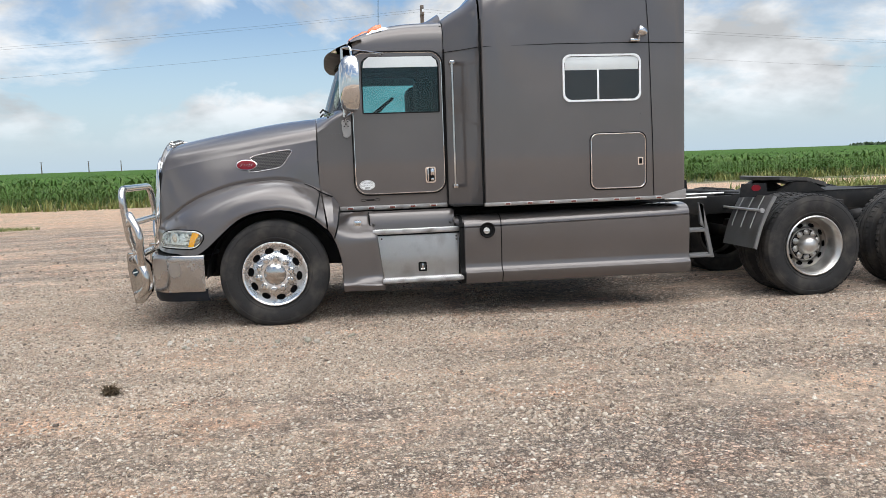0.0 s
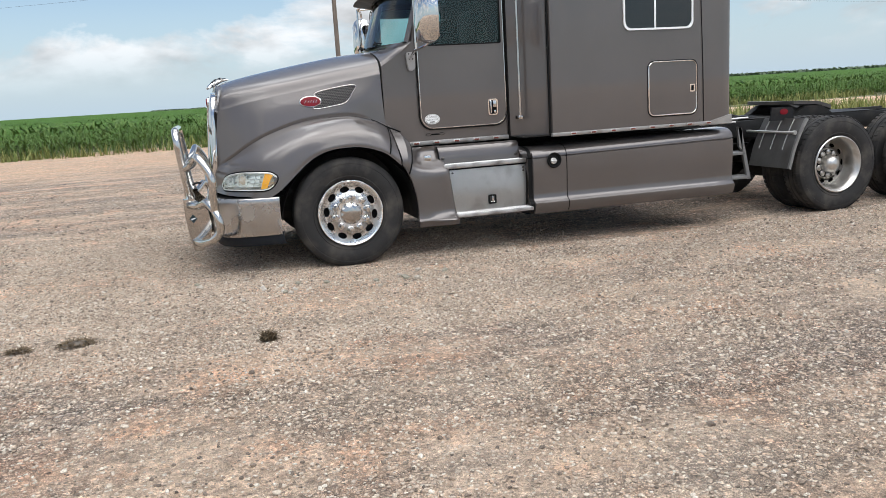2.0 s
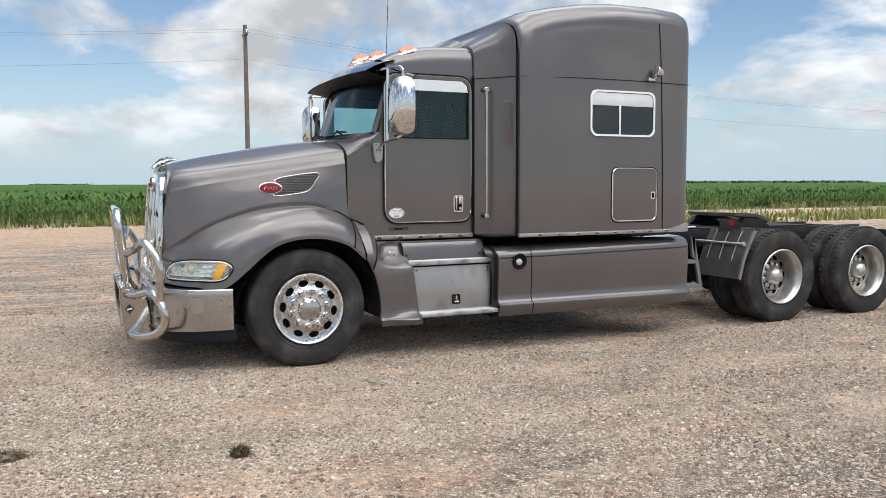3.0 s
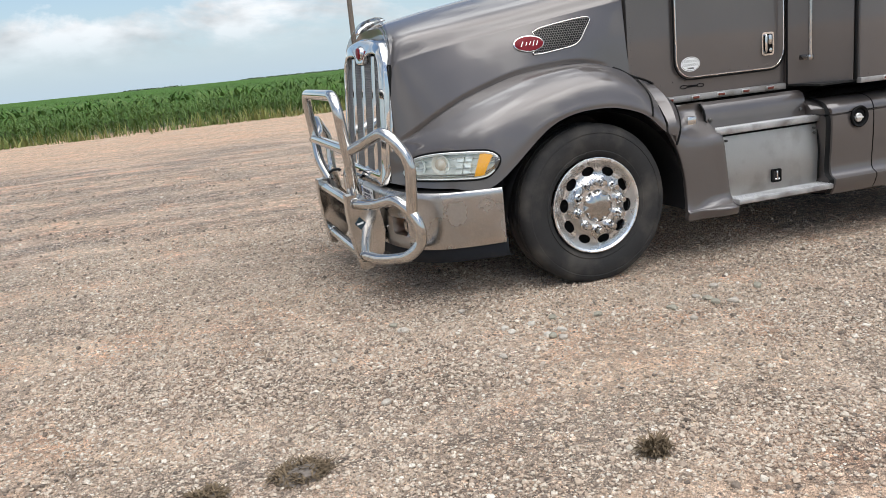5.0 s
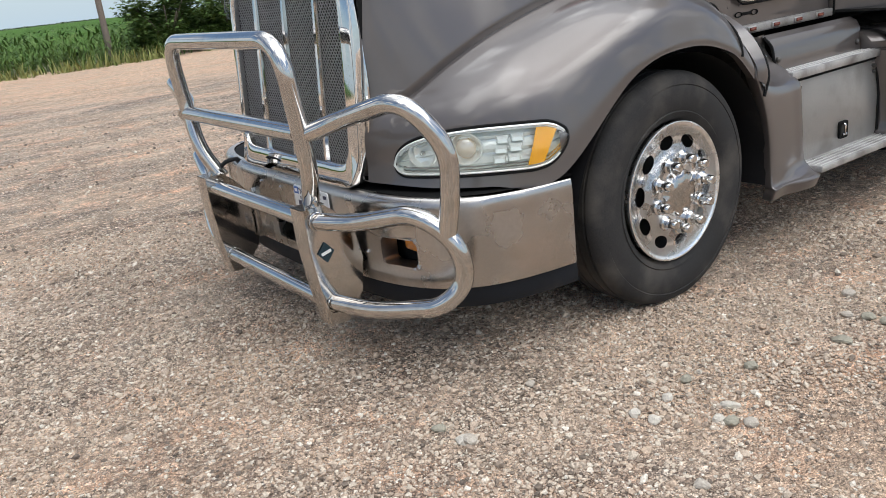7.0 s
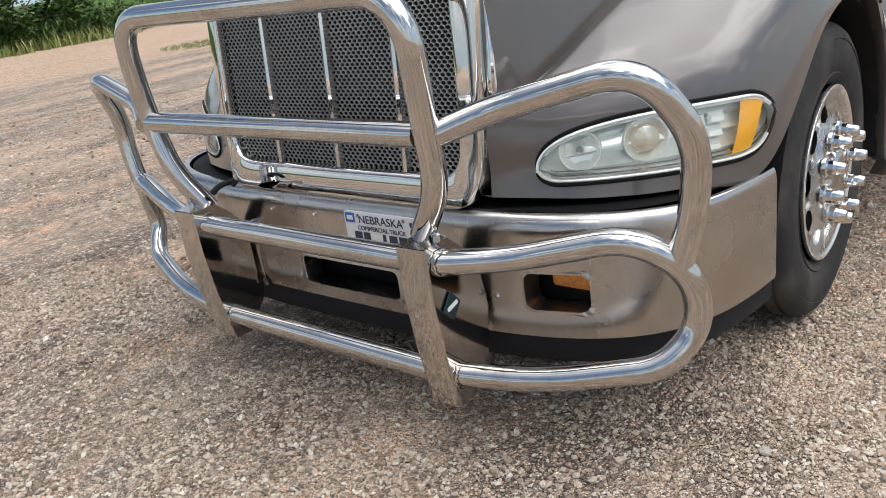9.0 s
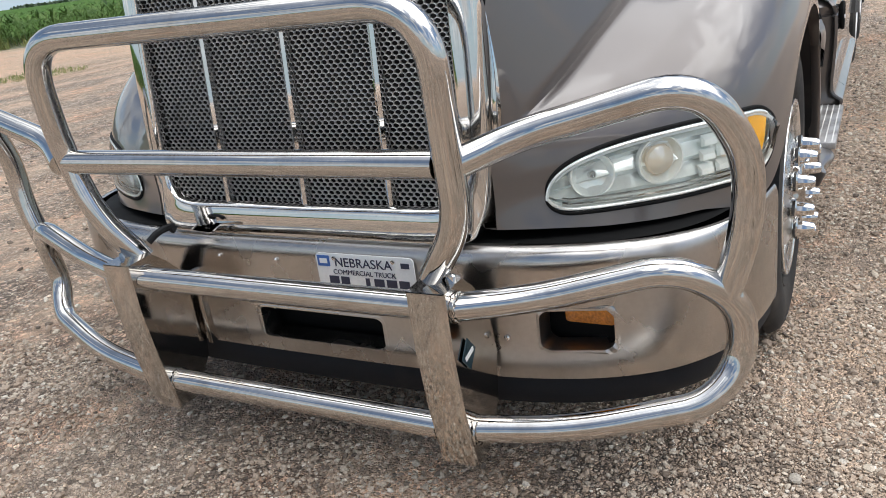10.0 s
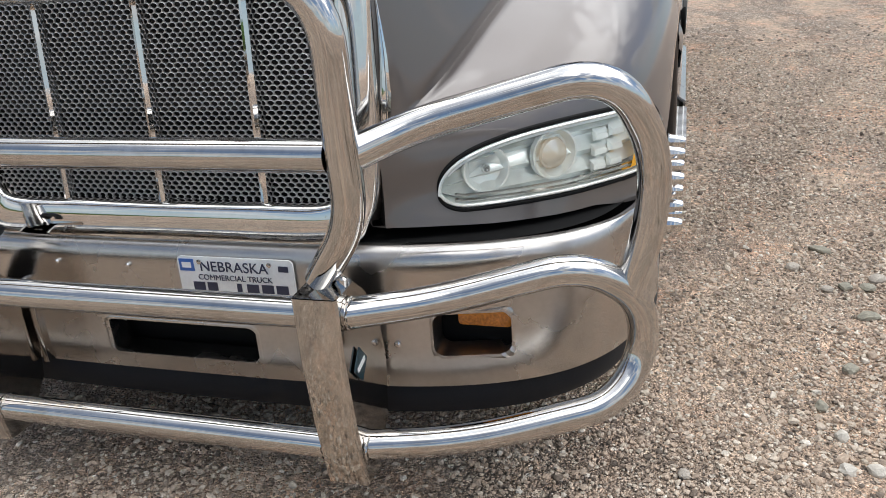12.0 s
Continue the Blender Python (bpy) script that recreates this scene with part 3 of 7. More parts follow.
strew("gravel", "loose pinkish brown and grey gravel on the lot", ((-3.0, 1.6, -3.4, 0.4, 9000, 0.0041), (1.6, 6.0, -3.0, -1.2, 2600, 0.0056), (-4.4, 5.0, -6.0, -3.0, 1600, 0.0060), (-5.0, -3.0, -3.6, 2.4, 2300, 0.0060), (-3.0, -0.9, 0.4, 2.4, 6000, 0.0046)), False, 7, (0.0024, 0.010))
strew("coarse_gravel", "coarser pale and reddish gravel among the fine", ((-3.4, 2.4, -4.4, 1.2, 150, 0.0080), (-5.5, 9.0, -6.4, 3.0, 60, 0.0088), (1.2, 8.0, -4.4, -1.2, 130, 0.0105), (-10.0, 3.0, 1.2, 9.0, 85, 0.0125)), True, 8, (0.005, 0.017))

for k, (x, y, s) in enumerate(((-1.327, -1.382, 0.042), (-0.66, -1.93, 0.036), (0.36, -1.93, 0.045), (0.44, -1.66, 0.04), (-1.02, -2.02, 0.034), (-1.75, -1.62, 0.03), (-1.66, -2.26, 0.034), (0.25, -1.75, 0.034), (0.02, -2.05, 0.032), (-0.95, -1.26, 0.03))):
    bm = bmesh.new()
    bmesh.ops.create_icosphere(bm, subdivisions=2, radius=s * 0.62)
    for v in bm.verts:
        v.co *= 1 + 0.55 * noise.noise(v.co / s * 1.1 + Vector((k * 3.1, 0, 0)))
        v.co.z *= 0.66
    o = part("stone", bm, ROCK, angle=6)
    o.matrix_basis = pose(x, y, ground_height(x, y) + s * 0.25, 0, 0, k * 57)
    tagged(o, "pale angular stone lying loose on the gravel", "stone", "larger stones on the lot")


GREENSTONE = mat("grey_green_stone", (0.27, 0.25, 0.195), 0.85, 0.0, 0.25, 30, 180, 0.4, dist=0.003)
PALESTONE = mat("chalky_stone", (0.50, 0.455, 0.39), 0.85, 0.0, 0.2, 30, 180, 0.4, dist=0.003)


def loose_stone(x, y, sx, sy, sz, turn, m, label, seed):
    """An angular broken stone half bedded in the gravel."""
    bm = bmesh.new()
    bmesh.ops.create_icosphere(bm, subdivisions=2, radius=0.5)
    for v in bm.verts:
        v.co *= 1 + 0.35 * noise.noise(v.co * 2.3 + Vector((seed, 0, 0)))
        v.co.x, v.co.y, v.co.z = v.co.x * sx, v.co.y * sy, v.co.z * sz
    o = part("stone", bm, m, angle=14)
    o.matrix_basis = pose(x, y, ground_height(x, y) + sz * 0.3, 0, 0, turn)
    tagged(o, label, "stone", "larger stones on the lot")


for k, (x, y, sx, sy) in enumerate(((0.278, -1.818, 0.06, 0.05), (0.278, -1.887, 0.06, 0.055), (0.033, -1.848, 0.07, 0.05), (-0.349, -1.730, 0.05, 0.045), (-0.565, -1.622, 0.045, 0.035), (0.640, -1.779, 0.09, 0.045), (-0.692, -1.887, 0.05, 0.04), (-1.348, -1.250, 0.05, 0.035))):
    loose_stone(x, y, sx, sy, 0.03, 47 * k, GREENSTONE, "grey-green angular stone bedded in the gravel", 3.1 * k)
for k, (x, y, sx, sy) in enumerate(((-0.702, -1.652, 0.04, 0.035), (-0.849, -1.642, 0.045, 0.04), (-0.839, -1.710, 0.045, 0.04), (-0.613, -1.828, 0.07, 0.025), (-1.328, -1.368, 0.065, 0.05), (-0.702, -1.848, 0.045, 0.035))):
    loose_stone(x, y, sx, sy, 0.028, 31 * k + 20, PALESTONE, "chalky white stone lying on the gravel", 1.7 * k + 40)

# ---- plants ----
def leaf_mat(name, a, b_, rough=0.6):
    m = bpy.data.materials.new(name)
    m.use_nodes = True
    n, l = m.node_tree.nodes, m.node_tree.links
    b = n["Principled BSDF"]
    geo, tc, t = n.new("ShaderNodeNewGeometry"), n.new("ShaderNodeTexCoord"), n.new("ShaderNodeTexNoise")
    t.inputs["Scale"].default_value = 0.35
    l.new(tc.outputs["Object"], t.inputs["Vector"])
    s = n.new("ShaderNodeMath")
    s.operation, s.inputs[1].default_value = "MULTIPLY_ADD", 0.75
    l.new(geo.outputs["Random Per Island"], s.inputs[0])
    off = n.new("ShaderNodeMapRange")
    off.inputs["From Min"].default_value, off.inputs["From Max"].default_value, off.inputs["To Max"].default_value = 0.35, 0.65, 0.25
    l.new(t.outputs["Fac"], off.inputs[0])
    l.new(off.outputs[0], s.inputs[2])
    k = n.new("ShaderNodeMix")
    k.data_type = "RGBA"
    l.new(s.outputs[0], k.inputs[0])
    k.inputs[6].default_value, k.inputs[7].default_value = rgb(a), rgb(b_)
    l.new(k.outputs[2], b.inputs["Base Color"])
    b.inputs["Roughness"].default_value, b.inputs["Specular IOR Level"].default_value = rough, 0.15
    return m


CORN = leaf_mat("corn_leaves", (0.048, 0.096, 0.021), (0.118, 0.180, 0.048))
WEED = leaf_mat("field_edge_weeds", (0.09, 0.14, 0.035), (0.34, 0.32, 0.12))
BUSH = leaf_mat("bush_leaves", (0.04, 0.08, 0.018), (0.11, 0.17, 0.045))
DRY = leaf_mat("dead_brown_grass", (0.075, 0.055, 0.036), (0.20, 0.145, 0.09), 0.9)
BARK = mat("weathered_timber", (0.15, 0.125, 0.105), 0.9, 0.0, 0.3, 3, 60, 0.4, dist=0.01)
WIRE = mat("dark_cable", (0.05, 0.05, 0.055), 0.6)


class Blades:
    """Gathers bent leaf blades for one mesh."""

    def __init__(self):
        self.v, self.f = [], []

    def add(self, root, turn, length, width, rise, droop, steps=3):
        c, s = math.cos(turn), math.sin(turn)
        n0 = len(self.v)
        for k in range(steps + 1):
            t = k / steps
            out, up_ = length * t * (0.35 + 0.65 * t), rise * t - droop * t * t
            w = width * (1 - t) ** 0.7 * 0.5 + 0.002
            for q in (-1, 1):
                self.v.append((root[0] + c * out - s * w * q, root[1] + s * out + c * w * q, root[2] + up_))
        for k in range(steps):
            i = n0 + 2 * k
            self.f.append((i, i + 1, i + 3, i + 2))

    def build(self, name, material, parent=None):
        me = bpy.data.meshes.new(name)
        me.from_pydata(self.v, [], self.f)
        me.materials.append(material)
        o = new(name, me)
        if parent is not None:
            o.parent = parent
        return o


rnd = random.Random(11)
field = Blades()


def corn_plant(x, y, h, leaves):
    z = 0.0
    field.add((x, y, z), rnd.uniform(0, 6.28), 0.05, 0.035, h * 0.9, 0, 2)
    for k in range(leaves):
        zz = h * (0.12 + 0.68 * k / leaves)
        field.add((x, y, zz), rnd.uniform(0, 6.28), rnd.uniform(0.30, 0.55), rnd.uniform(0.035, 0.06), rnd.uniform(0.22, 0.45), rnd.uniform(0.12, 0.5), 3)


def field_edge(x):
    return 24.4 if x < 13 else 28.6


for row in range(14):
    x = -32.0
    while x < 52:
        x += rnd.uniform(0.13, 0.28) * (1 + 0.06 * row)
        corn_plant(x + rnd.uniform(-0.05, 0.05), field_edge(x) + 0.2 + row * 0.74 + rnd.uniform(-0.1, 0.1), rnd.uniform(0.95, 1.28) * (0.8 if row == 0 else 1), 9 if row < 4 else 6)
for _ in range(11000):
    y = 32 + 60 * rnd.random() ** 1.7
    x = rnd.uniform(-1.3 * y - 5, 1.9 * y + 5)
    field.add((x, y, 0.85), rnd.uniform(0, 6.28), rnd.uniform(0.25, 0.55), 0.13, 0.42, rnd.uniform(0.05, 0.35), 2)
tagged(field.build("corn_crop", CORN), "dense green young corn in rows beyond the lot", "corn", kind="stuff")

# the crop's closed top further out
bm = bmesh.new()
ys = [31.5 + 1.1 * k * (1 + 0.05 * k) for k in range(46)] + [300, 450, 700, 1100, 1800, 2900]
rows_c = []
for y in ys:
    rows_c.append([(x, y, min((0.35 if y < 32 else 0.78 if y < 36 else 0.98) + 0.16 * noise.noise((x * 0.9, y * 0.9, 1.0)) + 0.08 * noise.noise((x * 2.3, y * 2.3, 7.0)), 1.25) + max(0, y - 300) * 0.0011) for x in [(-2.2 + 5.0 * k / 200) * y + (-20 if k == 0 else 0) for k in range(201)]])
grid(bm, rows_c)
CANOPY = mat("corn_canopy", (0.062, 0.124, 0.027), 0.8, 0.0, 0.5, 0.45, 3.2, 1.0, dist=0.35, spec=0.05)
tagged(part("far_corn_crop", bm, CANOPY), "even green corn field reaching to the horizon", "corn", kind="stuff")

weeds = Blades()
for _ in range(5200):
    if rnd.random() < 0.55:
        x = rnd.uniform(-32, 50)
        y = field_edge(x) - 0.2 + rnd.gauss(0, 0.35)
    else:
        x = rnd.uniform(14.5, 46)
        y = rnd.uniform(14.2, 18.2) + 0.05 * (x - 14)
    if noise.noise((x * 0.35, y * 0.6, 9.0)) < -0.25:
        continue
    h = rnd.uniform(0.2, 0.6)
    for _k in range(3):
        weeds.add((x + rnd.gauss(0, 0.08), y + rnd.gauss(0, 0.08), 0), rnd.uniform(0, 6.28), rnd.uniform(0.1, 0.3), rnd.uniform(0.03, 0.07), h, rnd.uniform(0, 0.2), 2)
tagged(weeds.build("field_edge_weeds", WEED), "ragged yellow-green weeds along the field edge", "weeds", kind="stuff")

grass = Blades()
for cx, cy, rx, ry, n in ((-9.6, 13.6, 2.7, 0.55, 3200), (8.6, 14.4, 1.0, 1.1, 700), (20.5, 15.0, 2.5, 0.6, 600)):
    for _ in range(n):
        a, q = rnd.uniform(0, 6.28), math.sqrt(rnd.random())
        x, y = cx + rx * q * math.cos(a), cy + ry * q * math.sin(a)
        grass.add((x, y, ground_height(x, y) - 0.005), rnd.uniform(0, 6.28), rnd.uniform(0.03, 0.09), 0.014, rnd.uniform(0.04, 0.12), 0.03, 2)
tagged(grass.build("grass_patches", WEED), "thin patches of green grass on the bare earth", "grass", kind="stuff")


def bush(x, y, w, h, n, seed):
    r2 = random.Random(seed)
    o = group_of("bush", None, (x, y, 0))
    bm = bmesh.new()
    for k in range(9):
        a = k * 2.4
        tip = (0.38 * w * math.cos(a) * r2.uniform(0.5, 1), 0.38 * w * math.sin(a) * r2.uniform(0.5, 1), h * r2.uniform(0.55, 0.85))
        tube(bm, spline([(0.1 * math.cos(a), 0.1 * math.sin(a), 0), (tip[0] * 0.4, tip[1] * 0.4, tip[2] * 0.55), tip], 5), 0.02, 6)
    part("stems", bm, BARK, o)
    lv = Blades()
    clumps = [(r2.gauss(0, w * 0.24), r2.gauss(0, w * 0.2), h * r2.uniform(0.18, 0.86), r2.uniform(0.22, 0.42)) for _ in range(30)]
    for _ in range(n):
        cx, cy, cz, cr = r2.choice(clumps)
        cz = min(cz, h * (1.0 - 0.55 * (math.hypot(cx, cy) / (w * 0.55)) ** 2))
        lv.add((cx + r2.gauss(0, cr * 0.6), cy + r2.gauss(0, cr * 0.6), max(0.03, cz + r2.gauss(0, cr * 0.5))), r2.uniform(0, 6.28), r2.uniform(0.10, 0.22), r2.uniform(0.09, 0.16), r2.uniform(-0.03, 0.12), 0.05, 2)
    lv.build("foliage", BUSH, o)
    return tagged(o, "dark green leafy bush at the field edge", "bush", "bushes at the field edge")


bush(6.9, 25.4, 3.0, 2.25, 6500, 3)
bush(9.2, 25.7, 2.8, 2.0, 5200, 4)
bush(11.2, 26.0, 2.8, 1.6, 3200, 5)
bush(13.2, 26.2, 2.4, 1.0, 2200, 6)


def dry_tuft(x, y, r, h, n, seed):
    r2 = random.Random(seed)
    o = group_of("dead_grass_tuft", None, (x, y, ground_height(x, y)))
    b2 = Blades()
    for _ in range(n):
        q, a = r * math.sqrt(r2.random()), r2.uniform(0, 6.28)
        b2.add((q * math.cos(a), q * math.sin(a) * 0.8, h * r2.uniform(0, 0.35)), r2.uniform(0, 6.28), r2.uniform(0.015, 0.05), 0.0032, h * r2.uniform(0.3, 0.75) * (1 - 0.5 * q / r), h * r2.uniform(0, 0.5), 4)
    b2.build("tuft", DRY, o)
    bm = bmesh.new()
    bmesh.ops.create_icosphere(bm, subdivisions=3, radius=r * 0.8)
    for v in bm.verts:
        v.co *= 1 + 0.4 * noise.noise(v.co / r * 2)
        v.co.z *= 0.32
    part("root_clod", bm, BARK, o, "dark clod of earth")
    return tagged(o, "uprooted dead brown grass tuft on the gravel", "grass tuft", "dead tufts on the lot")


dry_tuft(-0.935, -3.148, 0.046, 0.10, 420, 1)
dry_tuft(-2.09, -2.69, 0.105, 0.055, 520, 2)
dry_tuft(-2.42, -2.70, 0.066, 0.055, 300, 3)


# ---- power line ----
def power_pole(x, y, h, r, big):
    o = group_of("power_pole", None, (x, y, 0))
    bm = bmesh.new()
    tube(bm, [(0, 0, 0), (0, 0, h * 0.5), (0, 0, h)], r, 12)
    for v in bm.verts:
        k = 1 - 0.28 * v.co.z / h
        v.co.x, v.co.y = v.co.x * k, v.co.y * k
    part("pole", bm, BARK, o)
    bm = bmesh.new()
    box(bm, -0.05, 0.05, -0.5 * big, 0.5 * big, h - 0.42, h - 0.32)
    part("crossarm", bm, BARK, o)
    for s in (-1, 1):
        bm = bmesh.new()
        lathe(bm, [(0.001, 0), (0.03, 0), (0.045, 0.05), (0.03, 0.08), (0.04, 0.11), (0.001, 0.14)], 10)
        i = part("insulator", bm, WHITE, o)
        i.matrix_basis = pose(0, s * 0.4 * big, h - 0.33, 90, 0, 0)
    return tagged(o, "weathered grey wooden power pole by the field", "power pole", "poles of the power line")


power_pole(4.7, 24.9, 7.75, 0.105, 0.7)
for x, y in ((-176, 530), (-156, 560), (-140, 580)):
    power_pole(x, y, 9.0, 0.35, 5.0)
for k, (z, dy) in enumerate(((7.55, -0.28), (7.55, 0.28), (6.45, 0.0))):
    for s in (-1, 1):
        bm = bmesh.new()
        tube(bm, [(4.7 + s * 75 * t, 24.9 + dy + (0.11 if k == 2 else 0), z + 1.9 * ((2 * t - 1) ** 2 - 1)) for t in [q / 24 for q in range(25)]], 0.0032, 5)
        tagged(part("power_cable", bm, WIRE), "thin dark overhead power cable on the wooden pole", "cable", "cables of the power line")
for s in (-1, 1):
    power_pole(4.7 + s * 75, 24.9, 7.75, 0.105, 0.7)

# far woods on the horizon, with distance haze mixed into the leaf colours
woods = Blades()
r3 = random.Random(21)
for x0, x1, y, h, n in ((560, 1700, 900, 5.0, 900), (-60, 420, 1500, 4, 420)):
    for _ in range(n):
        x = r3.uniform(x0, x1)
        if noise.noise((x * 0.006, y * 0.01, 3.0)) < -0.12:
            continue
        hh = h * r3.uniform(0.45, 1.0)
        for _k in range(5):
            woods.add((x + r3.gauss(0, 4), y + r3.gauss(0, 6), r3.uniform(0.5, 2)), r3.uniform(0, 6.28), r3.uniform(1, 4), r3.uniform(3, 8), hh, 0.5, 3)
tagged(woods.build("far_woods", leaf_mat("hazy_woods", (0.085, 0.125, 0.075), (0.14, 0.18, 0.115))), "low dark tree line far off on the horizon", "trees", kind="stuff")

# ---- the tractor unit: nose towards -x, its near flank towards -y ----
truck = tagged(group_of("semi_truck"), "grey-brown metallic sleeper tractor unit with chrome guard, parked on gravel", "truck")
SIDES = (-1, 1)


def skew(y):
    """The grille sits a little towards the near flank, and the far half of the nose with it."""
    if y <= 0:
        return y
    return y - (0.072 * y / 0.6 if y < 0.6 else 0.072 - 0.044 * min(1, (y - 0.6) / 0.4))


def hood_rows(s):
    """Guide curves of the tilting hood and its fender, from the crown of the hood down to the wheel arch; s is the flank."""
    xs_top = (-0.985, -0.95, -0.89, -0.78, -0.60, -0.30, 0.05, 0.28, 0.42)
    crown = [(x, 0, z) for x, z in zip(xs_top, (1.675, 1.69, 1.71, 1.735, 1.77, 1.825, 1.88, 1.905, 1.915))]
    mid = [(x, y, z) for x, y, z in zip(xs_top, (0.30, 0.30, 0.31, 0.32, 0.34, 0.37, 0.40, 0.42, 0.43), (1.66, 1.675, 1.695, 1.72, 1.755, 1.805, 1.86, 1.885, 1.897))]
    edge = [(x, y, z) for x, y, z in zip((-1.01, -0.97, -0.90, -0.78, -0.60, -0.30, 0.05, 0.28, 0.42), (0.525, 0.555, 0.582, 0.612, 0.655, 0.703, 0.742, 0.757, 0.76), (1.55, 1.587, 1.612, 1.634, 1.660, 1.702, 1.755, 1.787, 1.81))]
    ridge = [(x, y, z) for x, y, z in zip((-1.04, -0.99, -0.90, -0.78, -0.60, -0.30, 0.05, 0.28, 0.42), (0.585, 0.62, 0.655, 0.697, 0.742, 0.788, 0.823, 0.84, 0.845), (1.385, 1.445, 1.472, 1.50, 1.532, 1.580, 1.635, 1.668, 1.69))]
    flank = [(x, y, z) for x, y, z in zip((-1.065, -1.01, -0.92, -0.78, -0.60, -0.30, 0.05, 0.28, 0.42), (0.591, 0.634, 0.681, 0.734, 0.784, 0.830, 0.858, 0.868, 0.87), (1.18, 1.22, 1.28, 1.34, 1.40, 1.46, 1.49, 1.48, 1.46))]
    valley = [(x, y, z) for x, y, z in zip((-1.075, -1.02, -0.92, -0.78, -0.60, -0.30, 0.05, 0.28, 0.43), (0.595, 0.655, 0.715, 0.775, 0.825, 0.865, 0.88, 0.88, 0.885), (0.95, 0.985, 1.05, 1.143, 1.230, 1.317, 1.342, 1.300, 1.240))]
    swell = [(x, y, z) for x, y, z in zip((-1.09, -1.03, -0.95, -0.81, -0.62, -0.30, 0.05, 0.29, 0.44), (0.592, 0.68, 0.785, 0.905, 0.985, 1.03, 1.04, 1.03, 1.02), (0.90, 0.93, 0.985, 1.065, 1.155, 1.275, 1.322, 1.262, 1.165))]
    brow = [(x, y, z) for x, y, z in zip((-1.09, -1.04, -0.97, -0.84, -0.64, -0.30, 0.05, 0.30, 0.455), (0.595, 0.69, 0.825, 0.98, 1.10, 1.148, 1.15, 1.145, 1.125), (0.85, 0.87, 0.905, 0.96, 1.035, 1.180, 1.235, 1.175, 1.065))]
    outer = [(x, y, z) for x, y, z in zip((-1.09, -1.04, -0.97, -0.84, -0.64, -0.29, 0.05, 0.31, 0.47), (0.595, 0.70, 0.845, 1.01, 1.145, 1.192, 1.195, 1.195, 1.19), (0.79, 0.80, 0.815, 0.835, 0.865, 1.06, 1.12, 1.06, 0.95))]
    lip = [(x, y, z) for x, y, z in zip((-1.098, -1.056, -0.988, -0.862, -0.645, -0.27, 0.045, 0.31, 0.475), (0.596, 0.712, 0.860, 1.016, 1.160, 1.197, 1.20, 1.20, 1.195), (0.732, 0.726, 0.718, 0.713, 0.716, 1.015, 1.075, 1.015, 0.885))]
    return [[(x, s * y, z) for x, y, z in r] for r in (crown, mid, edge, ridge, flank, valley, swell, brow, outer, lip)]


def skin(rows, nu, nv):
    """The skin over the guide rows, creased along the hood's ridge and where the fender springs from it."""
    along = [spline(r, nu) for r in rows]
    folds = (0, 3, 5, len(rows) - 1)
    out = []
    for i in range(nu + 1):
        line = []
        for a, b_, n_ in zip(folds, folds[1:], (nv // 3, nv // 4, nv // 2)):
            line += list(spline([q[i] for q in along[a : b_ + 1]], n_))[(1 if line else 0) :]
        # a soft groove where the fender meets the hood's flank
        line = np.array(line)
        fold = along[5][i]
        fade = min(1, max(0, (fold[0] + 1.04) / 0.12)) * min(1, max(0, (0.30 - fold[0]) / 0.2))
        near = np.exp(-(np.linalg.norm(line - fold, axis=1) / 0.013) ** 2) * 0.013 * fade
        side = 1 if rows[5][0][1] > 0 else -1
        out.append(line - near[:, None] * np.array((-0.25, 0.72 * side, 0.65)))
    return np.array(out)


FENDER_PLAN = spline([(-1.045, 0.690), (-1.0, 0.79), (-0.93, 0.90), (-0.84, 1.0), (-0.73, 1.082), (-0.59, 1.145)], 240)


def fender_plan(t):
    """The plan curve of the nose round the headlight, from its inner tip (0) to its tail (1)."""
    return np.array([np.interp(t * 240, range(241), FENDER_PLAN[:, 0]), np.interp(t * 240, range(241), FENDER_PLAN[:, 1])])


def lamp_edge(t, grow=0.0):
    """Top and bottom of the headlight lens at place t along the nose."""
    u = min(1, max(0, (t - 0.035) / 0.965))
    top = 0.797 + 0.124 * max(0, 1 - (1 - min(1, u / 0.62)) ** 2) ** 0.44 - 0.010 * max(0, (u - 0.7) / 0.3) ** 2
    low = 0.797 - 0.037 * math.sqrt(max(0, 1 - (1 - min(1, u / 0.12)) ** 2)) + 0.050 * max(0, (u - 0.80) / 0.20) ** 2
    if u > 0.88:
        m_, h_ = (top + low) / 2, (top - low) / 2 * math.sqrt(max(0, 1 - ((u - 0.88) / 0.12) ** 2))
        top, low = m_ + h_, m_ - h_
    return top + grow, low - grow


def headlight_edge(k, grow=0.0):
    """The lens outline at step k of 48: its place along the nose, top and bottom."""
    t = 0.035 + 0.965 * (0.5 - 0.5 * math.cos(math.pi * k / 48))
    return (t, *lamp_edge(t, grow))


surf = skin(hood_rows(1), 120, 117)
nv_ = surf.shape[1]
flat_pts = [Vector(p) for r in surf for p in r]
HOOD = BVHTree.FromPolygons(flat_pts, [(i * nv_ + j, (i + 1) * nv_ + j, (i + 1) * nv_ + j + 1, i * nv_ + j + 1) for i in range(120) for j in range(nv_ - 1)])


def hood_out(t):
    x2, y2 = fender_plan(min(1, t + 0.05)) - fender_plan(max(0, t - 0.05))
    ln = math.hypot(x2, y2)
    return Vector((-y2 / ln, x2 / ln, 0)) if -y2 < 0 else Vector((y2 / ln, -x2 / ln, 0))


def on_hood(t, z, lift, s):
    """A place on the nose's skin at the headlight, lift metres out of it."""
    out = hood_out(t)
    x, y = fender_plan(t)
    p = Vector((x, y, z))
    hit = HOOD.ray_cast(p + out * 0.25, -out)[0] or p
    q = hit + out * lift
    return (q.x, skew(s * q.y), q.z)


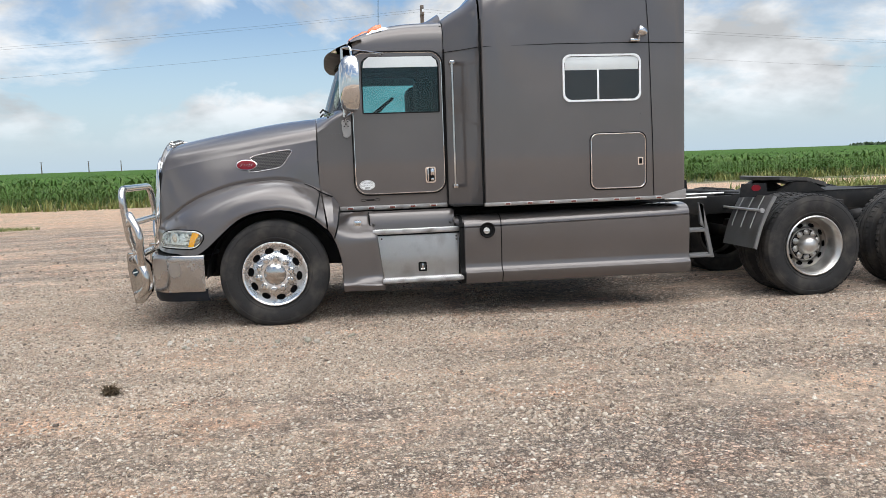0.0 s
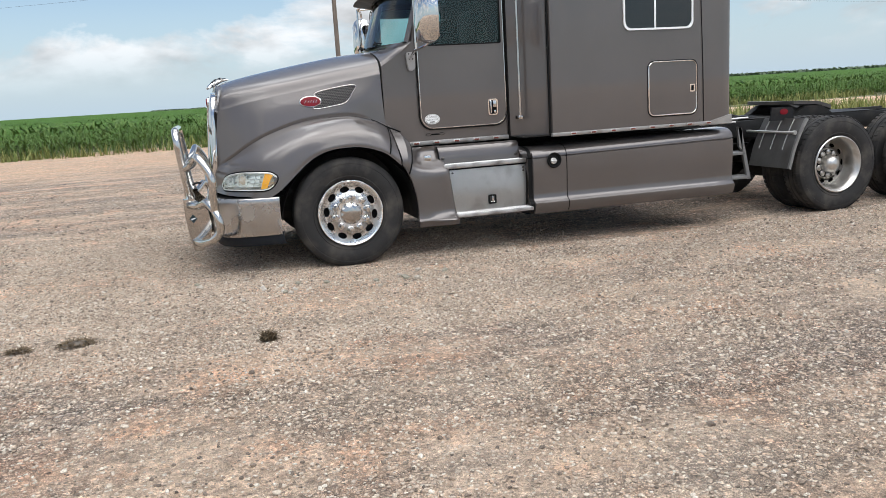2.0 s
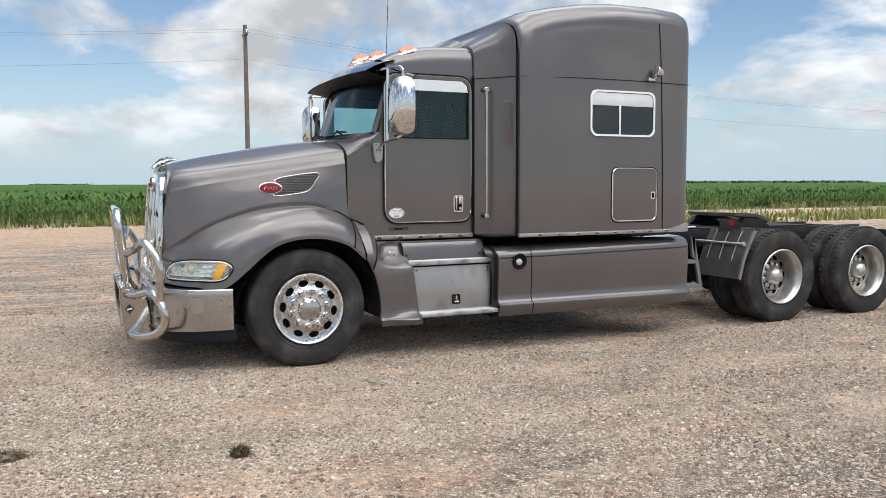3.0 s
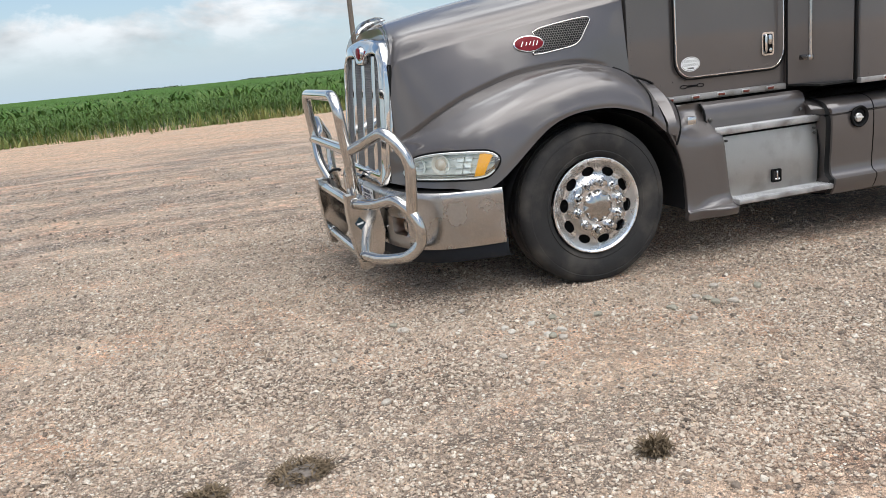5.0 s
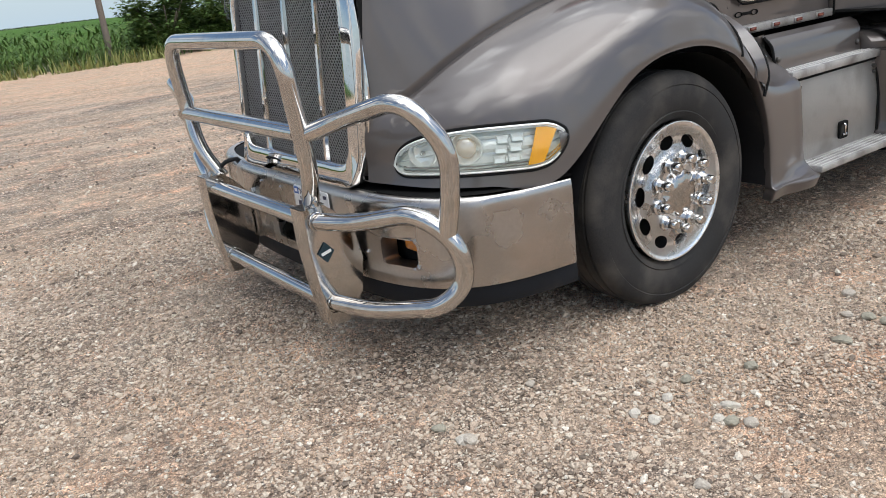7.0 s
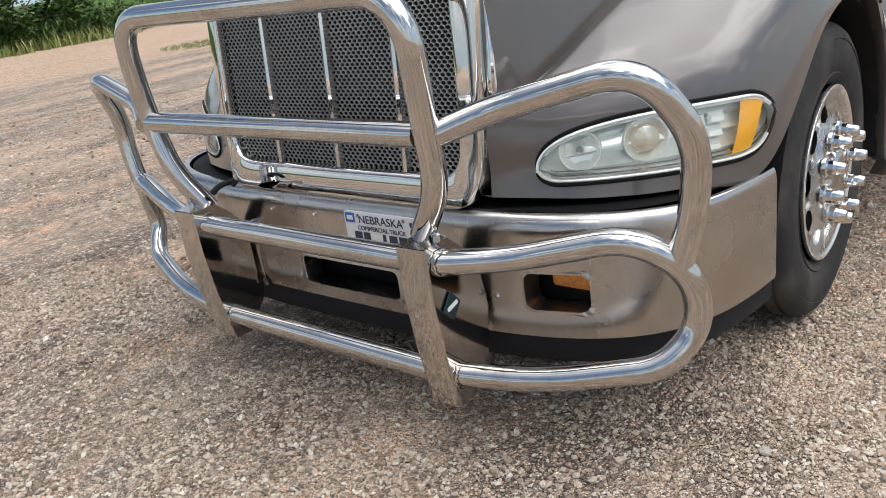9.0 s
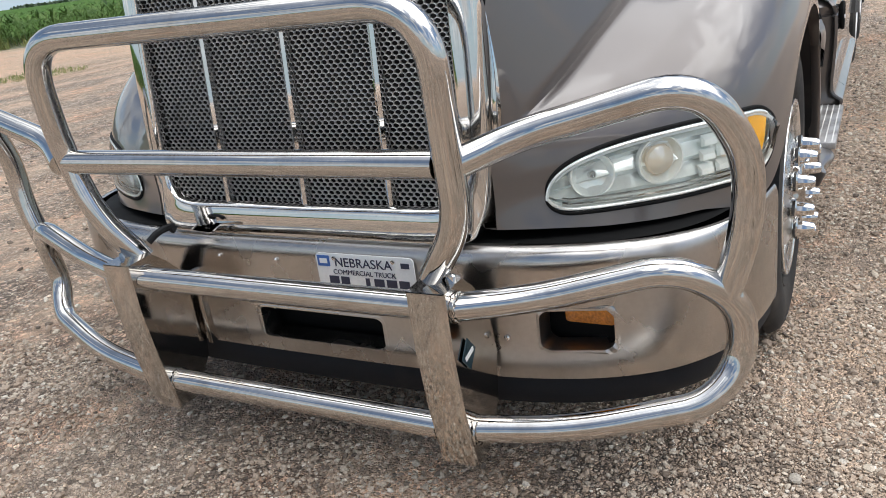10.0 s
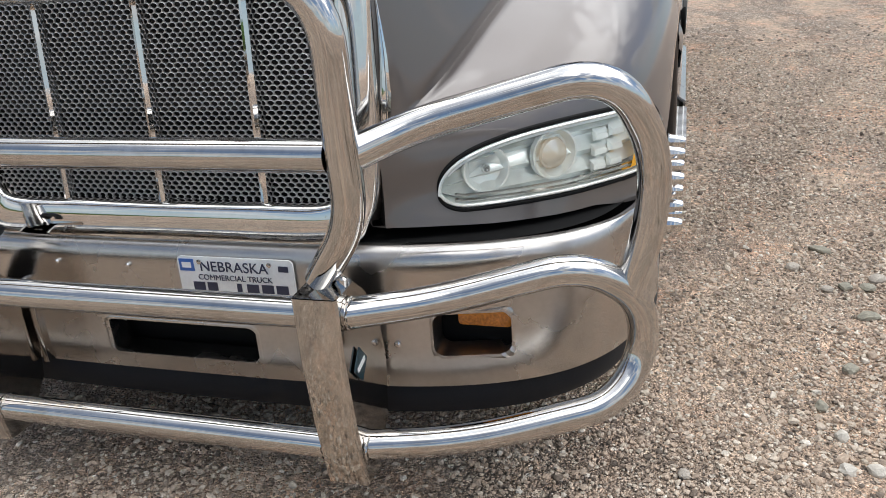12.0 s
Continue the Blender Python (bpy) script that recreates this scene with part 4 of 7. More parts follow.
PLAN = [fender_plan(k / 60) for k in range(61)]
bm = bmesh.new()
for s in SIDES:
    surf = skin(hood_rows(s), 216, 189)
    vs = grid(bm, [[tuple(p) for p in r] for r in surf])
    gone = []
    for f in bm.faces:
        c = f.calc_center_median()
        if c.y * s > 0.66 and 0.75 < c.z < 0.93 and c.x < -0.55:
            k = min(range(61), key=lambda q: (PLAN[q][0] - c.x) ** 2 + (PLAN[q][1] - c.y * s) ** 2)
            top, low = lamp_edge(k / 60, -0.002)
            if 2 < k < 60 and low < c.z < top:
                gone.append(f)
    bmesh.ops.delete(bm, geom=gone, context="FACES")
    # the nose turns in towards the grille shell
    lip_in = [tuple(p) for p in surf[0]]
    grid(bm, [lip_in, [(x + 0.014, y * 0.985, z - 0.08 * min(1, max(0, (z - 1.42) / 0.12))) for x, y, z in lip_in], [(x + 0.05, y * 0.95, z - 0.09 * min(1, max(0, (z - 1.42) / 0.12))) for x, y, z in lip_in]])
    # the arch's turned-in edge
    edge_in = [tuple(p) for p in surf[:, -1]]
    grid(bm, [edge_in, [(x, y - s * 0.035, z + 0.004) for x, y, z in edge_in]])
for v in bm.verts:
    v.co.y = skew(v.co.y)
bmesh.ops.remove_doubles(bm, verts=bm.verts, dist=0.0008)
bmesh.ops.recalc_face_normals(bm, faces=bm.faces)
hood = part("hood", bm, PAINT, truck, angle=40)

# smoky deflector along the front edge of the hood
bm = bmesh.new()
edge_d = [Vector(p) for p in surf[7]][:70]
line_d = [Vector((p.x, -p.y, p.z)) for p in edge_d[::-1]] + edge_d[1:] if edge_d[-1].y > 0 else edge_d[::-1] + [Vector((p.x, -p.y, p.z)) for p in edge_d[1:]]
grid(bm, [[(p.x + dx, p.y * (1 + ky), p.z + dz) for p in line_d] for dx, ky, dz in ((0.0, 0.002, 0.003), (-0.012, 0.012, 0.022), (-0.012, 0.025, 0.048), (-0.004, 0.03, 0.060))])
shield = part("hood_deflector", bm, SMOKED, truck, "smoky clear deflector along the hood's front edge")
shield.visible_shadow = False
MESHMETAL = mat("grille_mesh_steel", (0.50, 0.49, 0.48), 0.36, 0.85, 0.1, 6, 100, dirt=(0.2, 0.18, 0.16), dirt_at=0.62)
VENTMESH = mat("dark_vent_mesh", (0.16, 0.15, 0.145), 0.45, 0.6, 0.1, 6, 100)
VENT = [(-0.185, 1.545), (-0.10, 1.572), (0.175, 1.605), (0.15, 1.53), (0.085, 1.455), (-0.03, 1.43), (-0.20, 1.415), (-0.16, 1.47)]
for s in SIDES:
    def on_flank(x, z, lift):
        return (x, s * (HOOD.ray_cast(Vector((x, 2.0, z)), Vector((0, -1, 0)))[0].y + lift), z)

    bm = bmesh.new()
    tube(bm, [on_flank(x, z, 0.003) for x, z in spline(VENT + VENT[:1], 40)[:-1]], 0.0042, 8, closed=True)
    vent = part("side_vent", bm, HUBCAP, hood, "chrome rim of the hood's side vent")
    bm = bmesh.new()
    loop = [tuple(p) for p in spline(VENT + VENT[:1], 40)[:-1]]
    for i in range(26):
        for j in range(16):
            x, z = -0.20 + 0.0156 * (i + 0.5 * (j % 2)), 1.415 + 0.0135 * j
            turns = sum(1 for (ax, az), (bx, bz) in zip(loop, loop[1:] + loop[:1]) if (az > z) != (bz > z) and x < ax + (z - az) / (bz - az) * (bx - ax))
            if turns % 2:
                c = [on_flank(x + 0.009 * math.sin(a), z + 0.009 * math.cos(a), 0.006) for a in [math.pi / 3 * k for k in range(6)]]
                d = [on_flank(x + 0.0072 * math.sin(a), z + 0.0072 * math.cos(a), 0.006) for a in [math.pi / 3 * k for k in range(6)]]
                grid(bm, [c, d], close_v=True)
    m_ = part("vent_mesh", bm, VENTMESH, hood)
    # black cells on the uncut hood skin stand in for the vent's hollow
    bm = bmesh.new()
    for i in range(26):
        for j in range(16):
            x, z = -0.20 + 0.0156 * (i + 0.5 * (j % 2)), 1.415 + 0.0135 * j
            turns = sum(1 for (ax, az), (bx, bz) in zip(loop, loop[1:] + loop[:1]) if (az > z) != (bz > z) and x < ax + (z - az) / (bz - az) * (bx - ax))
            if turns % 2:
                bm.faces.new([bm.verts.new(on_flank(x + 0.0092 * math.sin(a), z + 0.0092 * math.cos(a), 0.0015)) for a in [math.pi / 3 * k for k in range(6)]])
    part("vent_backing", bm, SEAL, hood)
    for name, a, b_, y, mt, lab in (("badge_rim", 0.094, 0.048, 0.008, CHROME, "chrome rim of the oval badge"), ("badge", 0.088, 0.043, 0.011, RED, "dark red oval badge")):
        bm = bmesh.new()
        n = 32
        rings = []
        for k, lift in ((1.0, 0.0), (1.0, y), (0.93, y + 0.003), (0.5, y + 0.004), (0.02, y + 0.004)):
            rings.append([on_flank(-0.222 + k * a * math.cos(t), 1.48 + k * b_ * math.sin(t), lift) for t in [2 * math.pi * q / n for q in range(n)]])
        grid(bm, rings, close_v=True)
        part(name, bm, mt, hood, lab)
    for dx, w, h in ((-0.045, 0.018, 0.028), (-0.018, 0.012, 0.02), (0.004, 0.012, 0.02), (0.026, 0.014, 0.03), (0.048, 0.01, 0.024)):
        bm = bmesh.new()
        tube(bm, [on_flank(-0.222 + dx - w / 2, 1.48 - h / 2, 0.0165), on_flank(-0.222 + dx + w / 2, 1.48 + h / 2, 0.0165)], 0.0028, 5)
        part("badge_bar", bm, CHROME, hood)

# fender tail between hood and step fairing
for s in SIDES:
    bm = bmesh.new()
    a = [(0.445, s * 0.90, 1.232), (0.455, s * 1.03, 1.15), (0.47, s * 1.13, 1.045), (0.485, s * 1.195, 0.94), (0.49, s * 1.20, 0.875)]
    b_ = [(0.60, s * 0.92, 1.09), (0.60, s * 1.03, 1.07), (0.595, s * 1.13, 1.015), (0.575, s * 1.198, 0.90), (0.545, s * 1.20, 0.80)]
    m_ = [tuple((np.array(p) + np.array(q)) / 2 + np.array([0.006, s * 0.012, 0.022])) for p, q in zip(a, b_)]
    grid(bm, [[tuple(p) for p in r] for r in np.transpose(np.array([spline(r, 16) for r in (a, m_, b_)]), (0, 1, 2))])
    part("fender_tail", bm, PAINT, truck)
    for name, pts in (("fender_seam", [(0.425, 1.20), (0.41, 1.12), (0.395, 1.05), (0.38, 0.99)]), ("fender_strip", [(0.29, 1.288), (0.35, 1.262), (0.41, 1.225)])):
        bm = bmesh.new()
        on = [HOOD.ray_cast(Vector((x, 2.0, z)), Vector((0, -1, 0)))[0] for x, z in pts]
        on = [(p.x, s * (p.y + 0.002), p.z) for p in on if p]
        if name == "fender_strip":
            on += [(0.47, s * 0.99, 1.195), (0.54, s * 0.97, 1.165)]
        tube(bm, spline(on, 18), 0.007, 6)
        part(name, bm, SEAL, truck)
    bm = bmesh.new()
    tube(bm, spline([(x - 0.006, y, z) for x, y, z in b_[1:]], 18), 0.008, 6)
    part("fender_seam", bm, SEAL, truck)
    # inner wheel arch
    bm = bmesh.new()
    rows_l = []
    for k in range(25):
        t = radians(-8 + 186 * k / 24)
        x, z = 0.01 + 0.60 * math.cos(t), 0.47 + 0.585 * math.sin(t)
        rows_l.append([(x, s * y, z) for y in (1.17, 1.0, 0.8, 0.56)])
    grid(bm, rows_l)
    grid(bm, [[(r[-1][0], r[-1][1], r[-1][2]) for r in rows_l], [(r[-1][0], s * 0.56, min(0.5, r[-1][2])) for r in rows_l]])
    part("wheel_arch_liner", bm, BLACK, truck)

# engine bay behind the grille
bm = bmesh.new()
box(bm, -1.03, 0.5, -0.54, 0.46, 0.72, 1.5)
box(bm, -0.98, 0.42, -0.44, 0.44, 0.42, 0.75)
part("engine_block", bm, CHASSIS, truck)

# ---- grille ----
grille = group_of("grille", truck, (0, -0.048, 0))
grille.scale.y = 0.925


def shell_front(s_):
    """Outline of the grille's chrome shell, in (y, z), grown by s_."""
    top = [(0.0, 1.615 + s_), (0.20, 1.605 + s_), (0.40, 1.585 + s_), (0.51 + s_ * 0.5, 1.545 + s_ * 0.7), (0.565 + s_, 1.46), (0.585 + s_, 1.30), (0.59 + s_, 1.05), (0.584 + s_, 0.85), (0.562 + s_, 0.755), (0.525 + s_ * 0.6, 0.715 - s_ * 0.5), (0.40, 0.706 - s_), (0.0, 0.704 - s_)]
    pts = [tuple(p) for p in spline(top, 66)]
    return pts + [(-y, z) for y, z in pts[-2:0:-1]]


def mesh_hole(s_):
    top = [(0.0, 1.455 + s_), (0.08, 1.46 + s_), (0.15, 1.50 + s_), (0.30, 1.515 + s_), (0.45, 1.50 + s_), (0.505 + s_, 1.44), (0.518 + s_, 1.30), (0.522 + s_, 1.05), (0.52 + s_, 0.90), (0.505 + s_, 0.825), (0.45, 0.795 - s_), (0.25, 0.792 - s_), (0.0, 0.790 - s_)]
    pts = [tuple(p) for p in spline(top, 66)]
    return pts + [(-y, z) for y, z in pts[-2:0:-1]]


def lean(z):
    return 0.072 * (z - 0.8) / 0.9


bm = bmesh.new()
rings = []
for outline, x in ((shell_front(0.004), -1.02), (shell_front(0.006), -1.06), (shell_front(0.004), -1.108), (shell_front(0.0), -1.116), (shell_front(-0.008), -1.121), (mesh_hole(0.016), -1.133), (mesh_hole(0.008), -1.134), (mesh_hole(0.002), -1.129), (mesh_hole(0.0), -1.118), (mesh_hole(0.0), -1.07)):
    rings.append([(x + lean(z) - (0.03 * min(1, max(0, (0.80 - z) / 0.09)) if x < -1.1 else 0), y, z) for y, z in outline])
grid(bm, rings, close_v=True)
part("grille_shell", bm, CHROME, grille, "polished chrome grille shell", angle=50)

bm = bmesh.new()
holes_y, holes_z = 0.0217, 0.0108
for j in range(68):
    for i in range(-25, 26):
        y, z = holes_y * (i + (0.5 if j % 2 else 0)), 0.796 + holes_z * j
        zmax = 1.505 if abs(y) > 0.13 else 1.455
        if abs(y) > 0.515 or z > zmax or (abs(y) > 0.49 and (z < 0.815 or z > 1.44)):
            continue
        hexa = [(0.01085, 0.0036), (0.0, 0.0072), (-0.01085, 0.0036), (-0.01085, -0.0036), (0.0, -0.0072), (0.01085, -0.0036)]
        corner = []
        for (ay, az), (by, bz) in zip(hexa, hexa[1:] + hexa[:1]):
            corner += [(ay, az), ((ay + by) / 2, (az + bz) / 2)]
        outer_r = [(-1.100 + lean(z), y + p, z + q) for p, q in corner]
        inner_r = [(-1.101 + lean(z), y + 0.0095 * math.cos(t), z + 0.0056 * math.sin(t)) for t in [math.atan2(q / 0.0072, p / 0.01085) for p, q in corner]]
        back_r = [(-1.0965 + lean(z), b2, c2) for _, b2, c2 in inner_r]
        grid(bm, [outer_r, inner_r, back_r], close_v=True)
part("grille_mesh", bm, MESHMETAL, grille, "perforated steel mesh with oval holes", angle=60)
bm = bmesh.new()
grid(bm, [[(x + lean(z), y, z) for y in (-0.55, 0.55)] for x, z in ((-1.045, 0.76), (-1.045, 1.53), (-1.035, 1.53), (-1.035, 0.76))], close_u=True)
part("radiator_screen", bm, mat("matt_black_radiator", (0.008, 0.008, 0.008), 0.8, spec=0.15), grille)
for y in (-0.292, 0.0, 0.292):
    bm = bmesh.new()
    zt = 1.50 if y else 1.45
    prof = [(-0.014, 0.0), (-0.010, -0.016), (0.0, -0.021), (0.010, -0.016), (0.014, 0.0)]
    stations = [(0.79, 0.92), (0.95, 0.95), (1.03, 1.0), (1.20, 0.95), (zt, 0.85)]
    grid(bm, [[(-1.104 + lean(z) + q * k, y + p * k, z) for p, q in prof] for z, k in stations])
    part("grille_bar", bm, CHROME, grille, "chrome upright bar")
for name, a, b_, x, mt in (("crest_rim", 0.060, 0.050, -1.135, CHROME), ("crest", 0.048, 0.039, -1.142, RED)):
    bm = bmesh.new()
    n = 28
    grid(bm, [[(x0 + lean(1.53), k * a * math.cos(t), 1.528 + k * b_ * math.sin(t)) for t in [2 * math.pi * q / n for q in range(n)]] for k, x0 in ((1.0, -1.11), (1.0, x), (0.9, x - 0.005), (0.4, x - 0.007), (0.01, x - 0.007))], close_v=True)
    part(name, bm, mt, grille, "oval crest on the grille's brow" if name == "crest" else "")
# side fins of the shell
for s in SIDES:
    bm = bmesh.new()
    blade = [(0.90, 0.004), (0.97, 0.016), (1.02, 0.019), (1.10, 0.013), (1.17, 0.006), (1.235, 0.001)]
    grid(bm, [[(-1.082 + lean(z) + w * math.cos(a) * 0.7, s * (0.600 + 0.012 * math.sin(math.pi * (z - 0.9) / 0.335) + w * 0.8 * math.sin(a)), z) for a in [math.pi / 5 * k for k in range(10)]] for z, w in blade], close_v=True)
    part("shell_fin", bm, CHROME, grille)
    bm = bmesh.new()
    box(bm, -1.045, -1.02, s * 0.592, s * 0.600, 1.12, 1.44, 0.003)
    part("shell_louvre", bm, SEAL, grille)

# winged ornament on the nose of the hood, kept plain
orn = group_of("hood_ornament", truck)
bm = bmesh.new()
grid(bm, [[(x, w * math.cos(t), z + h * math.sin(t)) for t in [math.pi * 2 * k / 12 for k in range(12)]] for x, z, w, h in ((-1.075, 1.655, 0.002, 0.002), (-1.06, 1.665, 0.03, 0.018), (-1.0, 1.70, 0.04, 0.03), (-0.93, 1.725, 0.03, 0.018), (-0.86, 1.73, 0.003, 0.003))], close_v=True)
part("ornament_body", bm, CHROME, orn)
bm = bmesh.new()
for s in SIDES:
    grid(bm, [[(-1.04, s * 0.01, 1.70), (-0.98, s * 0.01, 1.74), (-0.9, s * 0.01, 1.735)], [(-1.0, s * 0.05, 1.735), (-0.94, s * 0.055, 1.752), (-0.88, s * 0.05, 1.742)]])
bmesh.ops.solidify(bm, geom=bm.faces[:], thickness=0.006)
part("ornament_wings", bm, CHROME, orn)


# ---- headlights ----
for s in SIDES:
    lamp = group_of("headlight", truck)

    def face(t, z, lift):
        return on_hood(t, z, lift, s)

    for name, g0, lift, mt, lab in (("lamp_bezel", 0.004, 0.001, SEAL, "black headlamp seal"), ("lamp_frame", -0.006, 0.004, REFLECT, "pale moulded frame of the headlamp")):
        loop = [face(headlight_edge(k, g0)[0], headlight_edge(k, g0)[1], lift) for k in range(49)] + [face(headlight_edge(k, g0)[0], headlight_edge(k, g0)[2], lift) for k in range(47, 0, -1)]
        bm = bmesh.new()
        if name == "lamp_bezel":
            tube(bm, loop, 0.0055, 8, closed=True)
        else:
            # the pale frame stops short of the painted tail
            ends = [headlight_edge(k, g0) for k in range(42)]
            tube(bm, [face(e[0], e[2], lift) for e in ends[:0:-1]] + [face(e[0], e[1], lift) for e in ends], 0.0045, 8)
        part(name, bm, mt, lamp, lab)
    bm = bmesh.new()
    grid(bm, [[face(t, low + (top - low) * q / 10, -0.034 + 0.018 * ((10 - q) % 3) / 2 if 0 < k < 48 and 0 < q < 10 else 0.0) for q in range(11)] for k in range(0, 49, 2) for t, top, low in [headlight_edge(k, -0.004)]])
    part("reflector", bm, REFLECT, lamp, "bright headlamp reflector")
    bm = bmesh.new()
    grid(bm, [[face(t, low + (top - low) * q / 8, 0.006 + 0.010 * math.sin(math.pi * q / 8)) for q in range(9)] for k in range(0, 48) for t, top, low in [headlight_edge(k)]])
    cover_ = part("lens_cover", bm, CLEAR, lamp, "clear headlamp lens")
    cover_.visible_shadow = False
    bm = bmesh.new()
    rows_a = []
    for k in range(7):
        row = []
        for q in range(9):
            u = q / 8
            t = (0.80 + 0.055 * u) * (1 - k / 6) + (0.875 + 0.080 * u) * k / 6
            top, low = lamp_edge(t)
            row.append(face(t, low + (top - low) * (0.10 + 0.80 * u), 0.001 + 0.006 * math.sin(math.pi * u)))
        rows_a.append(row)
    grid(bm, rows_a)
    part("indicator_lens", bm, AMBER, lamp, "amber turn signal lens")
    bm = bmesh.new()
    grid(bm, [[face(t, low + (top - low) * q / 8, -0.002 + 0.006 * math.sin(math.pi * q / 8)) for q in range(9)] for k in (41.5, 42.5, 43.5, 44.5, 45.5, 46.5, 47.3, 48) for t, top, low in [headlight_edge(k)]])
    part("lens_tail", bm, PAINT, lamp, "painted tail of the lamp housing")
    for dz, rr_ in ((0.014, 0.005), (0.026, 0.0035)):
        bm = bmesh.new()
        tube(bm, [face(t, low + dz, -0.004) for k in range(8, 45, 2) for t, top, low in [headlight_edge(k)]], rr_, 6)
        part("lens_strip", bm, CHROME, lamp)
    bm = bmesh.new()
    tube(bm, [face(t, top - 0.010, -0.002) for k in range(6, 45, 2) for t, top, low in [headlight_edge(k)]], 0.008, 6)
    part("lens_brow", bm, WHITE, lamp, "pale upper rim inside the headlamp")
    for t, z, r, mt, nm in ((0.49, 0.848, 0.055, REFLECT, "projector"), (0.235, 0.836, 0.050, REFLECT, "high_beam_bowl")):
        c = Vector(face(t, z, -0.018))
        out = (Vector(face(t, z, 0.05)) - Vector(face(t, z, -0.05))).normalized()
        turn = Vector((0, -1, 0)).rotation_difference(out).to_matrix().to_4x4()
        bm = bmesh.new()
        lathe(bm, [(r, -0.004), (r + 0.006, 0.0), (r + 0.004, -0.012), (r, -0.012), (r - 0.005, -0.004), (r - 0.012, 0.004), (0.004, 0.012)], 28)
        o = part(nm, bm, mt, lamp)
        o.matrix_basis = Matrix.Translation(c) @ turn
        bm = bmesh.new()
        rr = r - 0.018 if nm == "projector" else 0.011
        lathe(bm, [(rr, -0.001), (rr * 0.9, -0.009), (rr * 0.6, -0.015), (rr * 0.25, -0.018), (0.001, -0.019)], 24)
        o = part("projector_eye" if nm == "projector" else "bulb_cap", bm, BULB if nm == "projector" else CHROME, lamp, "clear round projector lens" if nm == "projector" else "")
        o.matrix_basis = Matrix.Translation(c) @ turn
    for row in range(3):
        for col in range(2):
            t, z = 0.665 + 0.075 * col + 0.012 * row, 0.803 + 0.034 * row + 0.003 * col
            bm = bmesh.new()
            p = [Vector(face(t + dt, z + dz, -0.012)) for dt, dz in ((-0.032, -0.014), (0.032, -0.014), (0.032, 0.014), (-0.032, 0.014))]
            q = [Vector(face(t + dt, z + dz, -0.003)) for dt, dz in ((-0.027, -0.011), (0.027, -0.011), (0.024, 0.002), (-0.024, 0.002))]
            grid(bm, [p, q], close_v=True)
            bm.faces.new([bm.verts.new(v) for v in q])
            part("signal_cell", bm, REFLECT, lamp)

# ---- front bumper ----
def bumper_plan(n):
    half_ = spline([(-1.17, 0.0), (-1.169, 0.25), (-1.164, 0.48), (-1.147, 0.68), (-1.108, 0.85), (-1.045, 0.98), (-0.955, 1.072), (-0.85, 1.125), (-0.73, 1.157), (-0.605, 1.175)], n)
    return [(x, skew(-y)) for x, y in half_[::-1]] + [(x, skew(y)) for x, y in half_[1:]]


def bumper_low(y):
    return 0.354 + 0.031 * min(1, (abs(y) / 1.19) ** 3)


bumper = group_of("front_bumper", truck)
plan = bumper_plan(84)
openings = [(-0.27, 0.15, 0.402, 0.494), (-0.872, -0.702, 0.444, 0.548), (0.672, 0.842, 0.444, 0.548)]
levels = [0.0, 0.5, 0.8, 1.0] + [v for v in (0.402, 0.422, 0.444, 0.468, 0.494, 0.52, 0.548, 0.57, 0.61, 0.645, 0.668, 0.682, 0.692, 0.701, 0.708, 0.713, 0.716, 0.7175)]
bm = bmesh.new()
cols = []
for i_, (x, y) in enumerate(plan):
    low = bumper_low(y)
    (ax, ay), (bx, by) = plan[max(i_ - 2, 0)], plan[min(i_ + 2, len(plan) - 1)]
    ln = math.hypot(bx - ax, by - ay)
    nx, ny = (by - ay) / ln, -(bx - ax) / ln
    zs = [low, low + (0.402 - low) * 0.6] + [v for v in levels[4:]]
    col = []
    for z in zs:
        roll = 0.0 if z < 0.668 else (0.034 - 0.022 * min(1, max(0, (x + 1.09) / 0.2))) * (1 - math.sqrt(max(0, 1 - ((z - 0.668) / 0.0496) ** 2)))
        sag = 0.010 * max(0, (0.40 - z) / 0.06)
        col.append((x + nx * (roll + sag), y + ny * (roll + sag), z))
    col.append((col[-1][0] + nx * 0.02, col[-1][1] + ny * 0.015, 0.714))
    col = [(px_, py_, z - 0.014 * max(0, (z - 0.6) / 0.1175)) for px_, py_, z in col]
    cols.append(col)
vs = [[bm.verts.new(p) for p in c] for c in cols]
for i in range(len(vs) - 1):
    for j in range(len(vs[0]) - 1):
        q = (vs[i][j], vs[i + 1][j], vs[i + 1][j + 1], vs[i][j + 1])
        cy, cz = sum(v.co.y for v in q) / 4, sum(v.co.z for v in q) / 4
        if any(y0 < cy < y1 and z0 < cz < z1 for y0, y1, z0, z1 in openings):
            continue
        bm.faces.new(q)
part("bumper_face", bm, BUMPER, bumper, "dusty polished chrome bumper", angle=45)
